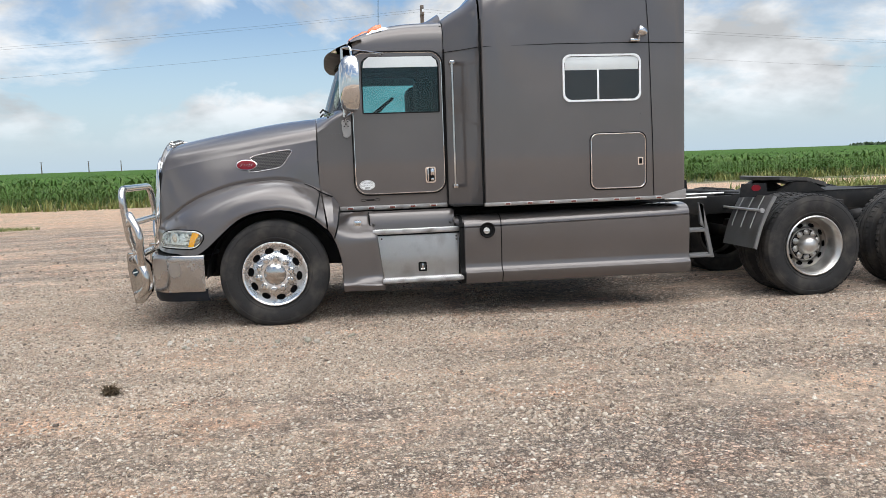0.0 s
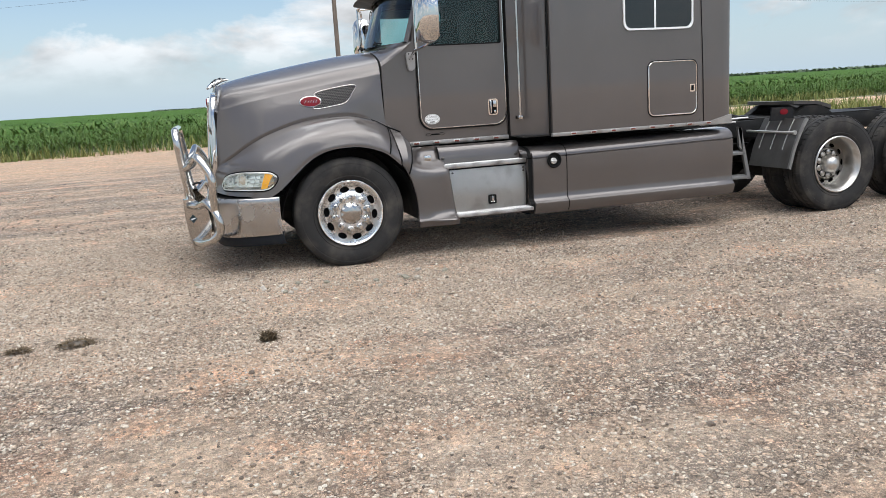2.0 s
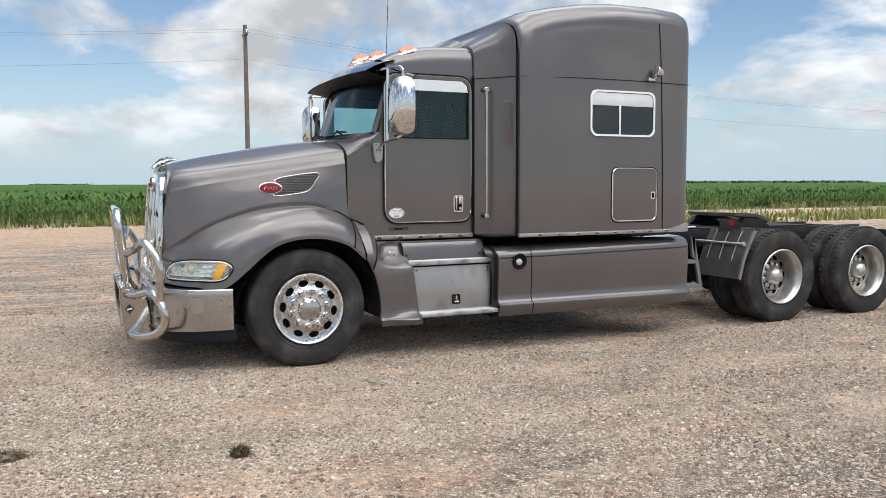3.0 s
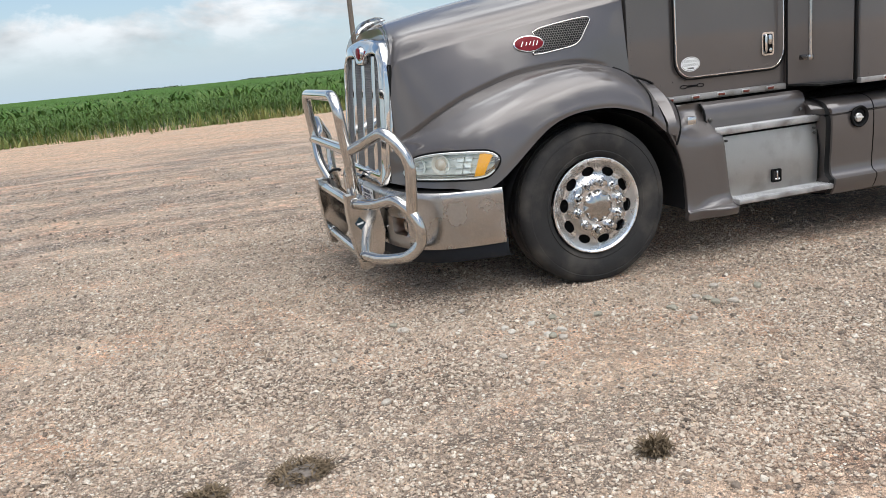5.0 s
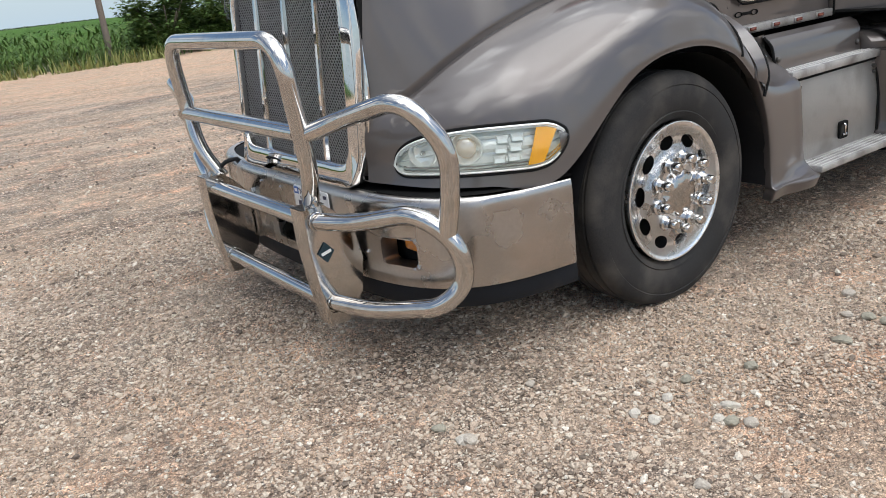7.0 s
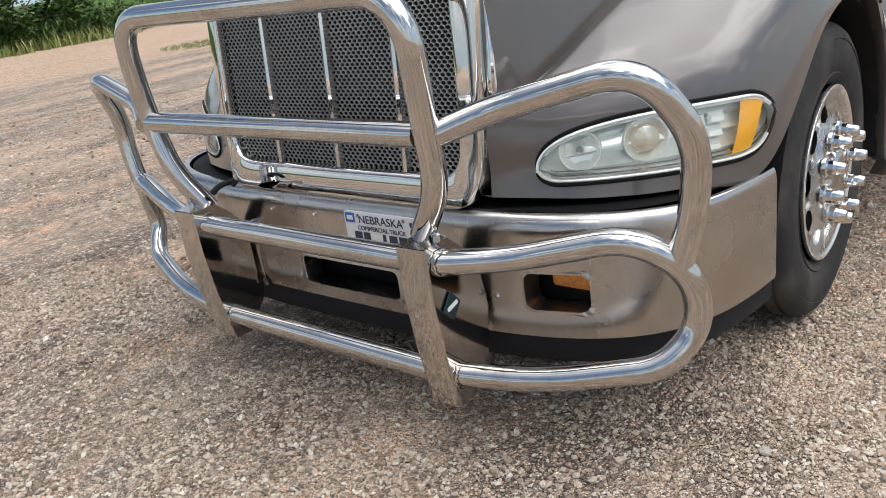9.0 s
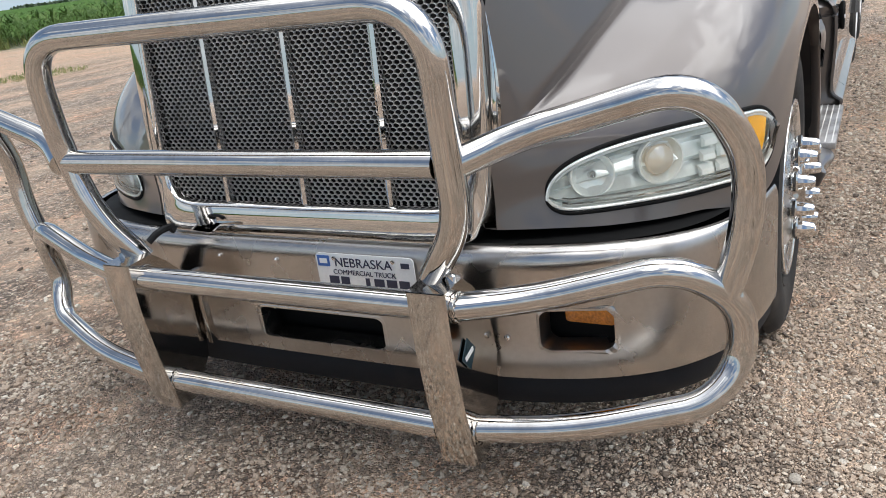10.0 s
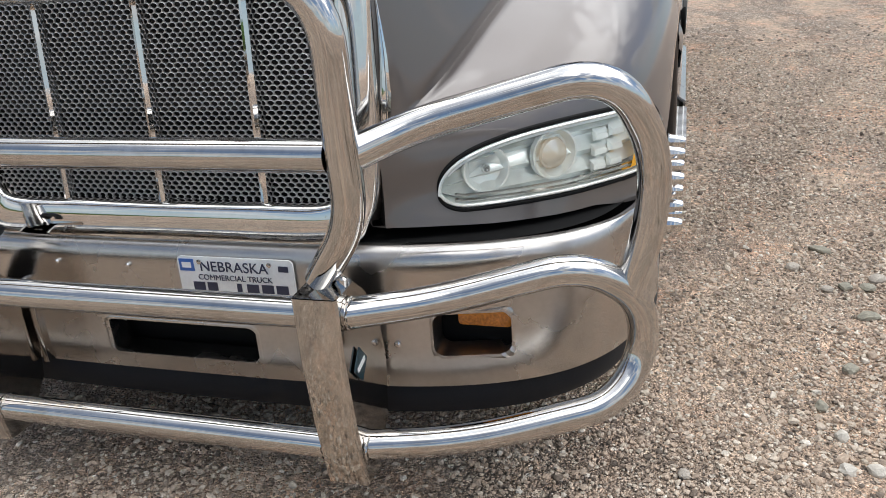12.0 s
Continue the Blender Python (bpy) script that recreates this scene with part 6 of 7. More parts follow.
# rivets on cab and door, one small head shared by all
bm = bmesh.new()
lathe(bm, [(0.005, 0.001), (0.0045, -0.0015), (0.002, -0.0028), (0.0003, -0.003)], 6)
rivet = part("rivet", bm, PAINT, cab)
rivet.matrix_basis = pose(0.455, -0.8755, 1.15)
for k in range(1, 13):
    again(rivet, pose(0.455, -0.8755, 1.15 + 0.046 * k))
for k in range(7):
    again(rivet, pose(0.455 + 0.036 * k, -0.8755, 1.735))
for k in range(11):
    again(rivet, pose(0.80 + 0.074 * k, -0.8995, 1.84))
for k in range(11):
    again(rivet, pose(0.80 + 0.074 * k, -0.8995, 1.198))
for k in range(13):
    again(rivet, pose(0.48 + 0.09 * k, -0.8755, 1.14 if k < 3 else 1.155))

# interior
for s in SIDES:
    seat = group_of("cab_seat", truck)
    bm = bmesh.new()
    box(bm, 1.05, 1.50, s * 0.20, s * 0.68, 1.45, 1.60, 0.04)
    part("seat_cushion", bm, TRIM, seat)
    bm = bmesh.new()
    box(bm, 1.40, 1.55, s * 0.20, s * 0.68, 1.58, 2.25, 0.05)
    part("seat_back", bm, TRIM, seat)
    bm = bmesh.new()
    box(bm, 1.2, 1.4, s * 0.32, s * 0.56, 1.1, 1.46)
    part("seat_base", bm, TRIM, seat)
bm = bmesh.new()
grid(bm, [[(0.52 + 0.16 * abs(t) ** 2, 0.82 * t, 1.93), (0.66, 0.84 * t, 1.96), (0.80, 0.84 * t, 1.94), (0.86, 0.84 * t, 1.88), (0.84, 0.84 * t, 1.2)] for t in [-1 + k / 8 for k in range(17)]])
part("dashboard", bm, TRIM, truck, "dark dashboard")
wheel_s = group_of("steering_wheel", truck, (0.99, -0.46, 1.935))
bm = bmesh.new()
turn = Matrix.Rotation(radians(-38), 4, "Y")
tube(bm, [turn @ Vector((0.225 * math.cos(a), 0.225 * math.sin(a), 0)) for a in [2 * math.pi * k / 32 for k in range(32)]], 0.016, 8, closed=True)
part("steering_rim", bm, SEAL, wheel_s)
bm = bmesh.new()
for a in (0.3, 2.84, 4.71):
    tube(bm, [(0, 0, -0.02), turn @ Vector((0.22 * math.cos(a), 0.22 * math.sin(a), 0))], 0.013, 6)
tube(bm, [turn @ Vector((0, 0, 0.02)), turn @ Vector((0, 0, -0.25))], 0.04, 10)
part("steering_hub", bm, SEAL, wheel_s)


# mirrors
for s in SIDES:
    mirror = group_of("door_mirror", truck, (0.70, s * 1.35, 2.135))
    bm = bmesh.new()
    rows_m = []
    for z, k in ((-0.235, 0.02), (-0.228, 0.5), (-0.20, 0.86), (-0.10, 1.0), (0.05, 1.0), (0.16, 0.94), (0.215, 0.72), (0.238, 0.45), (0.242, 0.02)):
        rows_m.append([(0.055 + 0.115 * k * q, s * 0.135 * k * w + 0.03 * s * z, z) for q, w in ((-1.0, 0.0), (-0.92, 0.5), (-0.6, 0.86), (0.0, 1.0), (0.45, 0.98), (0.45, -0.98), (0.0, -1.0), (-0.6, -0.86), (-0.92, -0.5))])
    grid(bm, rows_m, close_v=True)
    part("mirror_housing", bm, CHROME, mirror, "chrome mirror housing", angle=50)
    bm = bmesh.new()
    box(bm, 0.104, 0.110, -0.115, 0.115, -0.19, 0.19, 0.002)
    part("mirror_glass", bm, CHROME, mirror)
    bm = bmesh.new()
    tube(bm, rounded([(0.0, s * -0.47, 0.345), (-0.02, s * -0.15, 0.325), (0.05, s * 0.0, 0.32), (0.06, s * 0.0, 0.23)], 0.05, 5), 0.012, 8)
    tube(bm, rounded([(0.36, s * -0.45, 0.315), (0.0, s * -0.15, 0.325)], 0.05, 5), 0.010, 8)
    tube(bm, rounded([(0.0, s * -0.45, -0.32), (-0.02, s * -0.2, -0.27), (0.03, s * -0.06, -0.25), (0.06, s * 0.0, -0.22)], 0.05, 5), 0.012, 8)
    tube(bm, [(-0.02, s * -0.15, 0.325), (-0.02, s * -0.17, -0.265)], 0.012, 8)
    part("mirror_arm", bm, CHROME, mirror)

# ---- sleeper ----
sleeper = group_of("sleeper", truck)


def sleeper_ring(x, w, zs, zt, z0=1.045):
    """Half-round section: upright flank to zs, then a crown to zt."""
    pts = [(x, -w, z0), (x, -w, z0 + 0.25 * (zs - z0)), (x, -w, z0 + 0.6 * (zs - z0)), (x, -w, zs - 0.10)]
    for k in range(1, 24):
        a = math.pi * k / 24
        c, q = math.cos(a), math.sin(a)
        pts.append((x, -w * math.copysign(abs(c) ** 0.30, c), zs - 0.10 + (zt - zs + 0.10) * q**0.55))
    return pts + [(x, -y, z) for x, y, z in pts[3::-1]]


bm = bmesh.new()
st = [(1.915, 1.19, 2.72, 2.985), (1.925, 1.215, 2.74, 3.0), (1.95, 1.228, 2.76, 3.02), (2.08, 1.232, 2.86, 3.085), (2.30, 1.232, 2.93, 3.14), (2.65, 1.232, 2.985, 3.205), (3.0, 1.232, 3.01, 3.245), (3.45, 1.230, 3.01, 3.25), (3.74, 1.222, 2.995, 3.235), (3.81, 1.215, 2.98, 3.212), (3.845, 1.19, 2.95, 3.175), (3.855, 1.15, 2.89, 3.12)]
vs = grid(bm, [sleeper_ring(*q) for q in st])
bm.faces.new(vs[-1])
part("sleeper_shell", bm, PAINT, sleeper, angle=38)
bm = bmesh.new()
st = [(1.625, 0.90, 2.70, 2.782), (1.70, 0.962, 2.715, 2.83), (1.80, 1.058, 2.725, 2.885), (1.885, 1.15, 2.725, 2.955), (1.90, 1.185, 2.72, 2.985)]
vs = grid(bm, [sleeper_ring(*q) for q in st])
bm.faces.new(vs[0])
part("sleeper_filler", bm, PAINT, sleeper, "angled filler panel between cab and sleeper", angle=38)
# forward nose of the raised roof, over the cab
bm = bmesh.new()
grid(bm, [[(x, -w * math.copysign(abs(math.cos(a)) ** 0.6, math.cos(a)), z0 + h * math.sin(a) ** 0.7) for a in [math.pi * k / 20 for k in range(21)]] for x, w, z0, h in ((1.36, 0.05, 2.735, 0.01), (1.40, 0.36, 2.72, 0.05), (1.47, 0.52, 2.70, 0.105), (1.56, 0.60, 2.68, 0.165), (1.64, 0.66, 2.68, 0.215))])
part("roof_nose", bm, PAINT, sleeper, angle=50)
for s in SIDES:
    bm = bmesh.new()
    tube(bm, [(1.908, s * 1.196, 1.05), (1.908, s * 1.196, 2.2), (1.908, s * 1.194, 2.70)], 0.009, 6)
    part("corner_seal", bm, SEAL, sleeper)
    bm = bmesh.new()
    tube(bm, [(1.622, s * 0.905, 1.03), (1.622, s * 0.905, 2.48)], 0.006, 6)
    part("cab_joint", bm, SEAL, sleeper)
    for pts in ([(1.93, 2.455), (2.6, 2.47), (3.2, 2.473), (3.82, 2.465)], [(3.445, 3.02), (3.47, 2.7), (3.485, 2.46), (3.515, 1.6), (3.525, 1.06)]):
        bm = bmesh.new()
        tube(bm, [(x, s * (1.233 if x > 1.95 else 1.226), z) for x, z in pts], 0.0035, 5)
        part("panel_seam", bm, SEAL, sleeper)
    bm = bmesh.new()
    tube(bm, [(1.625, s * 0.908, 2.452), (1.76, s * 1.028, 2.455), (1.90, s * 1.19, 2.458)], 0.0035, 5)
    part("panel_seam", bm, SEAL, sleeper)
    # window
    win = group_of("sleeper_window", sleeper)
    bm = bmesh.new()
    frame_ring(bm, round_rect(2.658, 3.40, 1.948, 2.372, 0.07, 6), 0.017, s * 1.231, s * 1.247)
    part("window_frame", bm, WHITE, win, "white window frame")
    bm = bmesh.new()
    plate(bm, round_rect(2.675, 3.383, 1.965, 2.355, 0.055, 6), s * 1.232, s * 1.236)
    part("window_pane", bm, DARKGLASS, win, "dark tinted sleeper window glass")
    bm = bmesh.new()
    box(bm, 2.682, 3.376, s * 1.236, s * 1.239, 2.232, 2.350, 0.001)
    part("window_blind", bm, BLIND_AND_SHEEN, win, "pale strip along the window's top")
    bm = bmesh.new()
    box(bm, 2.982, 3.0, s * 1.236, s * 1.244, 1.965, 2.24, 0.002)
    part("window_mullion", bm, WHITE, win)
    # locker door
    bm = bmesh.new()
    plate(bm, round_rect(2.925, 3.435, 1.155, 1.645, 0.06, 6), s * 1.231, s * 1.237)
    hatch = part("locker_door", bm, PAINT, sleeper, "locker door in the sleeper's flank")
    bm = bmesh.new()
    tube(bm, [(x, s * 1.237, z) for x, z in round_rect(2.92, 3.44, 1.15, 1.65, 0.063, 6)], 0.0065, 6, closed=True)
    part("locker_edge", bm, CHROME, sleeper)
    bm = bmesh.new()
    tube(bm, [(x, s * 1.2335, z) for x, z in round_rect(2.91, 3.45, 1.14, 1.66, 0.068, 6)], 0.005, 6, closed=True)
    part("locker_gap", bm, SEAL, sleeper)
    bm = bmesh.new()
    frame_ring(bm, round_rect(3.365, 3.418, 1.355, 1.428, 0.008, 3), 0.012, s * 1.236, s * 1.244)
    part("locker_lock", bm, CHROME, sleeper, "chrome locker lock")
    bm = bmesh.new()
    box(bm, 3.373, 3.41, s * 1.236, s * 1.240, 1.363, 1.42)
    part("lock_backing", bm, SEAL, sleeper)
    # sill, marker lamps, load lamp
    bm = bmesh.new()
    box(bm, 1.91, 3.60, s * 1.20, s * 1.240, 1.028, 1.062, 0.005)
    tmp = bmesh.new()
    plate(tmp, [(3.60, 1.03), (3.84, 1.03), (3.84, 1.115), (3.60, 1.062)], s * 1.205, s * 1.237)
    merge(bm, tmp)
    part("sleeper_sill", bm, DULLSILL, sleeper, "dull aluminium sill strip below the sleeper")
    for k in range(8):
        x = 2.12 + 0.207 * k
        bm = bmesh.new()
        box(bm, x - 0.03, x + 0.03, s * 1.238, s * 1.246, 1.033, 1.058, 0.004)
        part("sill_lamp", bm, DULLALLOY, sleeper)
        bm = bmesh.new()
        box(bm, x - 0.023, x + 0.023, s * 1.245, s * 1.252, 1.038, 1.053, 0.003)
        part("sill_lamp_lens", bm, REDLENS, sleeper)
    lamp = group_of("load_lamp", truck, (3.38, s * 1.25, 2.50))
    bm = bmesh.new()
    box(bm, -0.09, 0.0, s * -0.02, s * 0.03, -0.025, 0.005, 0.006)
    tube(bm, [(-0.02, s * 0.02, -0.01), (0.0, s * 0.045, 0.03)], 0.010, 8)
    part("lamp_bracket", bm, CHROME, lamp)
    bm = bmesh.new()
    lathe(bm, [(0.001, -0.05), (0.028, -0.045), (0.046, -0.015), (0.05, 0.03), (0.047, 0.04), (0.001, 0.042)], 18)
    o = part("lamp_body", bm, CHROME, lamp, "round chrome work lamp")
    o.matrix_basis = pose(0.005, s * 0.055, 0.06, 20, 0, 90)
    # grab handle
    grab = group_of("grab_handle", truck)
    bm = bmesh.new()
    tube(bm, [(1.675, s * 1.055, 2.345), (1.675, s * 1.055, 1.22)], 0.0125, 12)
    part("grab_tube", bm, HUBCAP, grab, "long chrome grab handle")
    for z in (2.345, 1.22):
        bm = bmesh.new()
        box(bm, 1.652, 1.70, s * 0.975, s * 1.066, z - 0.018, z + 0.018, 0.008)
        part("grab_foot", bm, HUBCAP, grab)
rows_of_rivets = [[(1.98 + 0.085 * k, 2.482) for k in range(21)], [(2.0 + 0.14 * k, 1.83) for k in range(11)], [(2.05 + 0.14 * k, 1.40) for k in range(7)], [(1.98 + 0.1 * k, 1.085) for k in range(16)], [(3.46 + 0.0006 * k * k, 2.95 - 0.09 * k) for k in range(21)], [(2.72 + 0.085 * k, 2.39) for k in range(9)], [(2.66, 2.0 + 0.06 * k) for k in range(6)]]
for x, z in [p for r in rows_of_rivets for p in r]:
    again(rivet, pose(x, -1.2325, z))

# ---- step fairing, tool box, tank fairing ----
for s in SIDES:
    bm = bmesh.new()
    levels_f = [(0.315, 0.61, 1.205), (0.345, 0.60, 1.218), (0.372, 0.60, 1.228), (0.385, 0.60, 1.21), (0.45, 0.605, 1.20), (0.60, 0.592, 1.20), (0.74, 0.556, 1.20), (0.84, 0.512, 1.198), (0.90, 0.485, 1.195), (0.955, 0.53, 1.17), (1.0, 0.58, 1.10), (1.015, 0.60, 1.02), (1.015, 0.61, 0.92)]
    rows_f = []
    for z, xf, y in spline(levels_f, 48):
        back = 0.965 - 0.12 * (z - 0.43)
        fold = -0.02 + 0.055 * min(1, max(0, (z - 0.36) / 0.06))
        up_k = min(1, max(0, (z - 0.78) / 0.16))
        up_k = up_k * up_k * (3 - 2 * up_k)
        hi = [(xf + 0.012, y - 0.06), (xf, y - 0.012), (xf + 0.015, y), (xf + 0.18 * (back - xf), y - 0.05), (xf + 0.42 * (back - xf), max(0.99, y - 0.16)), (back - 0.05, max(0.98, y - 0.18)), (back, max(0.97, y - 0.20))]
        lo = [(xf + 0.012, y - 0.06), (xf, y - 0.012), (xf + 0.015, y), (xf + 0.3 * (back - xf), y - 0.012), (xf + 0.7 * (back - xf), y - fold), (back, y - fold - 0.02), (back, y - fold - 0.10)]
        q = np.array(hi) * up_k + np.array(lo) * (1 - up_k)
        rows_f.append([(x, s * yy, z) for x, yy in spline(q, 30)])
    grid(bm, rows_f)
    part("front_step_fairing", bm, PAINT, truck, "painted fairing behind the front wheel", angle=50)
    bm = bmesh.new()
    box(bm, 0.725, 0.79, s * 1.00, s * 1.055, 0.885, 0.94, 0.008)
    part("side_lamp", bm, CHROME, truck, "small clear side lamp")
    # tool box between the steps
    tool = group_of("tool_box", truck)
    bm = bmesh.new()
    grid(bm, [[(x, s * y, z) for x in (0.862, 1.3, 1.652)] for y, z in ((0.975, 1.012), (1.01, 0.995), (1.03, 0.96), (1.035, 0.88), (1.038, 0.842))])
    part("upper_cover", bm, PAINT, tool)
    for x, z in ((0.905, 0.90), (1.615, 0.89)):
        bm = bmesh.new()
        lathe(bm, [(0.014, s * 1.02), (0.014, s * 1.044), (0.006, s * 1.05), (0.0005, s * 1.05)], 10, (x, 0, z))
        part("cover_bolt", bm, GRIME, tool)
    bm = bmesh.new()
    box(bm, 0.885, 1.688, s * 1.02, s * 1.125, 0.808, 0.845, 0.004)
    part("upper_tread", bm, TREAD, tool, "upper tread-plate step")
    bm = bmesh.new()
    box(bm, 0.955, 1.695, s * 1.10, s * 1.245, 0.372, 0.404, 0.006)
    part("lower_tread", bm, TREAD, tool, "lower tread-plate step")
    bm = bmesh.new()
    for i in range(44):
        for j in range(9):
            if j < 3:
                x, y, z = 0.90 + 0.0179 * i, 1.045 + 0.028 * j, 0.845
            elif j < 8:
                x, y, z = 0.968 + 0.0166 * i, 1.122 + 0.0265 * (j - 3), 0.404
            else:
                continue
            c = [(x + dx, s * (y + dy), z) for dx, dy in ((-0.006, -0.003), (0.006, -0.003), (0.006, 0.003), (-0.006, 0.003))]
            t_ = [(x + dx * 0.5, s * (y + dy * 0.5), z + 0.004) for dx, dy in ((-0.006, -0.003), (0.006, -0.003), (0.006, 0.003), (-0.006, 0.003))]
            grid(bm, [c, t_], close_v=True)
            bm.faces.new([bm.verts.new(p) for p in t_])
    tagged(part("tread_pattern", bm, STEEL, tool), kind="stuff")
    bm = bmesh.new()
    grid(bm, [[(x, s * y, z) for x in (0.915 + 0.06 * (1 - q), 1.33, 1.685 - 0.02 * (1 - q))] for q, y, z in ((1, 1.095, 0.806), (0.5, 1.125, 0.62), (0.0, 1.130, 0.43), (0.0, 1.12, 0.40))])
    bmesh.ops.solidify(bm, geom=bm.faces[:], thickness=0.012)
    part("box_door", bm, STEEL, tool, "plain brushed aluminium box door")
    bm = bmesh.new()
    box(bm, 0.912, 1.69, s * 1.096, s * 1.106, 0.792, 0.803)
    tube(bm, spline([(0.862, s * 0.99, 1.005), (0.864, s * 1.03, 0.96), (0.868, s * 1.042, 0.89), (0.885, s * 1.06, 0.856)], 12), 0.007, 6)
    tube(bm, [(0.905, s * 1.10, 0.80), (0.935, s * 1.128, 0.62), (0.965, s * 1.135, 0.43)], 0.007, 6)
    tube(bm, [(1.692, s * 1.10, 0.80), (1.682, s * 1.128, 0.62), (1.672, s * 1.135, 0.43)], 0.006, 6)
    part("box_gap", bm, SEAL, tool)
    bm = bmesh.new()
    frame_ring(bm, round_rect(1.292, 1.368, 0.455, 0.540, 0.01, 3), 0.012, s * 1.128, s * 1.141)
    part("latch_surround", bm, SEAL, tool)
    bm = bmesh.new()
    plate(bm, round_rect(1.298, 1.362, 0.461, 0.534, 0.008, 3), s * 1.128, s * 1.134)
    part("latch_pan", bm, GRIME, tool)
    bm = bmesh.new()
    tube(bm, rounded([(1.33, s * 1.134, 0.525), (1.33, s * 1.146, 0.525), (1.33, s * 1.146, 0.475)], 0.008, 3), 0.007, 6)
    tube(bm, [(1.312, s * 1.144, 0.475), (1.348, s * 1.144, 0.475)], 0.006, 6)
    part("box_latch", bm, CHROME, tool, "small chrome box latch")
    for x, z in ((1.655, 0.765), (1.655, 0.735), (0.965, 0.765)):
        bm = bmesh.new()
        lathe(bm, [(0.008, s * 1.10), (0.008, s * 1.119), (0.0005, s * 1.121)], 8, (x, 0, z))
        part("box_screw", bm, GRIME, tool)
    # fairing over the fuel tank
    prof_t = [(0.90, 0.948), (1.01, 0.948), (1.06, 0.945), (1.105, 0.938), (1.142, 0.926), (1.17, 0.908), (1.188, 0.885), (1.197, 0.862), (1.199, 0.849), (1.184, 0.845), (1.184, 0.841), (1.200, 0.836), (1.203, 0.78), (1.202, 0.70), (1.197, 0.60), (1.192, 0.52), (1.193, 0.475), (1.204, 0.452), (1.223, 0.438), (1.238, 0.427), (1.239, 0.408), (1.222, 0.36), (1.20, 0.325), (1.12, 0.318), (0.95, 0.32)]
    for x0, x1, nm in ((1.685, 2.056, "filler_panel"), (2.066, 3.905, "tank_fairing")):
        bm = bmesh.new()
        n = 4 if x1 < 2.5 else 14
        rows_t = []
        for k in range(n + 1):
            x = x0 + (x1 - x0) * (k / n) ** (1.7 if nm == "filler_panel" else 1)
            end = min(1.0, (x1 - x) / 0.06) if nm == "tank_fairing" else 1.0
            tuck = 0.09 if k == 0 and nm == "filler_panel" else 0.0
            rows_t.append([(x - (0.045 if k == 0 and nm == "filler_panel" and z > 0.87 else 0.0), s * (y - 0.03 * (1 - end) ** 2 - tuck * (y > 1.05)), z + 0.03 * ((x - 1.7) / 2.2) * (1 if z > 0.8 else -0.25)) for y, z in prof_t])
        vs = grid(bm, rows_t)
        bm.faces.new(vs[-1] if nm == "tank_fairing" else vs[0])
        part(nm, bm, PAINT, truck, "painted fairing over the fuel tank" if nm == "tank_fairing" else "", angle=40)
    bm = bmesh.new()
    grid(bm, [[(x, s * (y - 0.012), z) for y, z in prof_t] for x in (1.675, 2.10)])
    part("fairing_joint", bm, SEAL, truck)
    cap = group_of("fuel_cap", truck, (1.93, s * 1.205, 0.812))
    bm = bmesh.new()
    lathe(bm, [(0.052, s * -0.01), (0.068, s * 0.0), (0.072, s * 0.012), (0.066, s * 0.019), (0.053, s * 0.012), (0.049, s * 0.002)], 28)
    part("cap_ring", bm, SEAL, cap, "black rubber filler ring")
    bm = bmesh.new()
    lathe(bm, [(0.052, s * 0.002), (0.042, s * 0.004), (0.012, s * 0.005), (0.0005, s * 0.005)], 24)
    part("cap_well", bm, SEAL, cap)
    bm = bmesh.new()
    lathe(bm, [(0.030, s * 0.0), (0.030, s * 0.012), (0.026, s * 0.016), (0.0005, s * 0.017)], 20, (-0.008, 0, -0.006))
    box(bm, -0.035, 0.02, s * 0.012, s * 0.024, -0.012, 0.0, 0.003)
    o = part("cap_lid", bm, STEEL, cap, "bright metal fuel cap")
    # rear step frame
    lad = group_of("rear_step_frame", truck)
    for pts in ([(4.06, 0.965), (4.10, 0.955), (4.22, 0.425), (4.18, 0.425)], [(4.055, 0.97), (4.105, 0.95), (4.12, 0.72), (4.075, 0.76)]):
        bm = bmesh.new()
        plate(bm, pts, s * 1.02, s * 1.05)
        part("step_side", bm, FLAP, lad, "grey steel step side")
    for z, x1 in ((0.70, 4.16), (0.45, 4.215)):
        bm = bmesh.new()
        box(bm, 3.93, x1, s * 0.90, s * 1.05, z - 0.02, z + 0.012, 0.004)
        part("step_tread", bm, FLAP, lad)
    bm = bmesh.new()
    tmp = bmesh.new()
    lathe(tmp, [(0.002, 0.0), (0.30, 0.0), (0.32, 0.03), (0.32, 1.9), (0.30, 1.95), (0.002, 1.95)], 28)
    merge(bm, tmp, Matrix.Translation((1.9, s * 0.85, 0.66)) @ pose(0, 0, 0, 0, 0, -90))
    part("fuel_tank", bm, CHASSIS, truck)

# unseen dark floors, added to block light leaking through the open shells
for name, x0, x1, y1, z in (("cab_floor", 0.50, 1.62, 0.855, 1.035), ("sleeper_floor", 1.63, 3.84, 1.19, 1.038)):
    bm = bmesh.new()
    box(bm, x0, x1, -y1 if x0 < 1 else -1.19, y1, z, z + 0.012)
    part(name, bm, CHASSIS, truck)

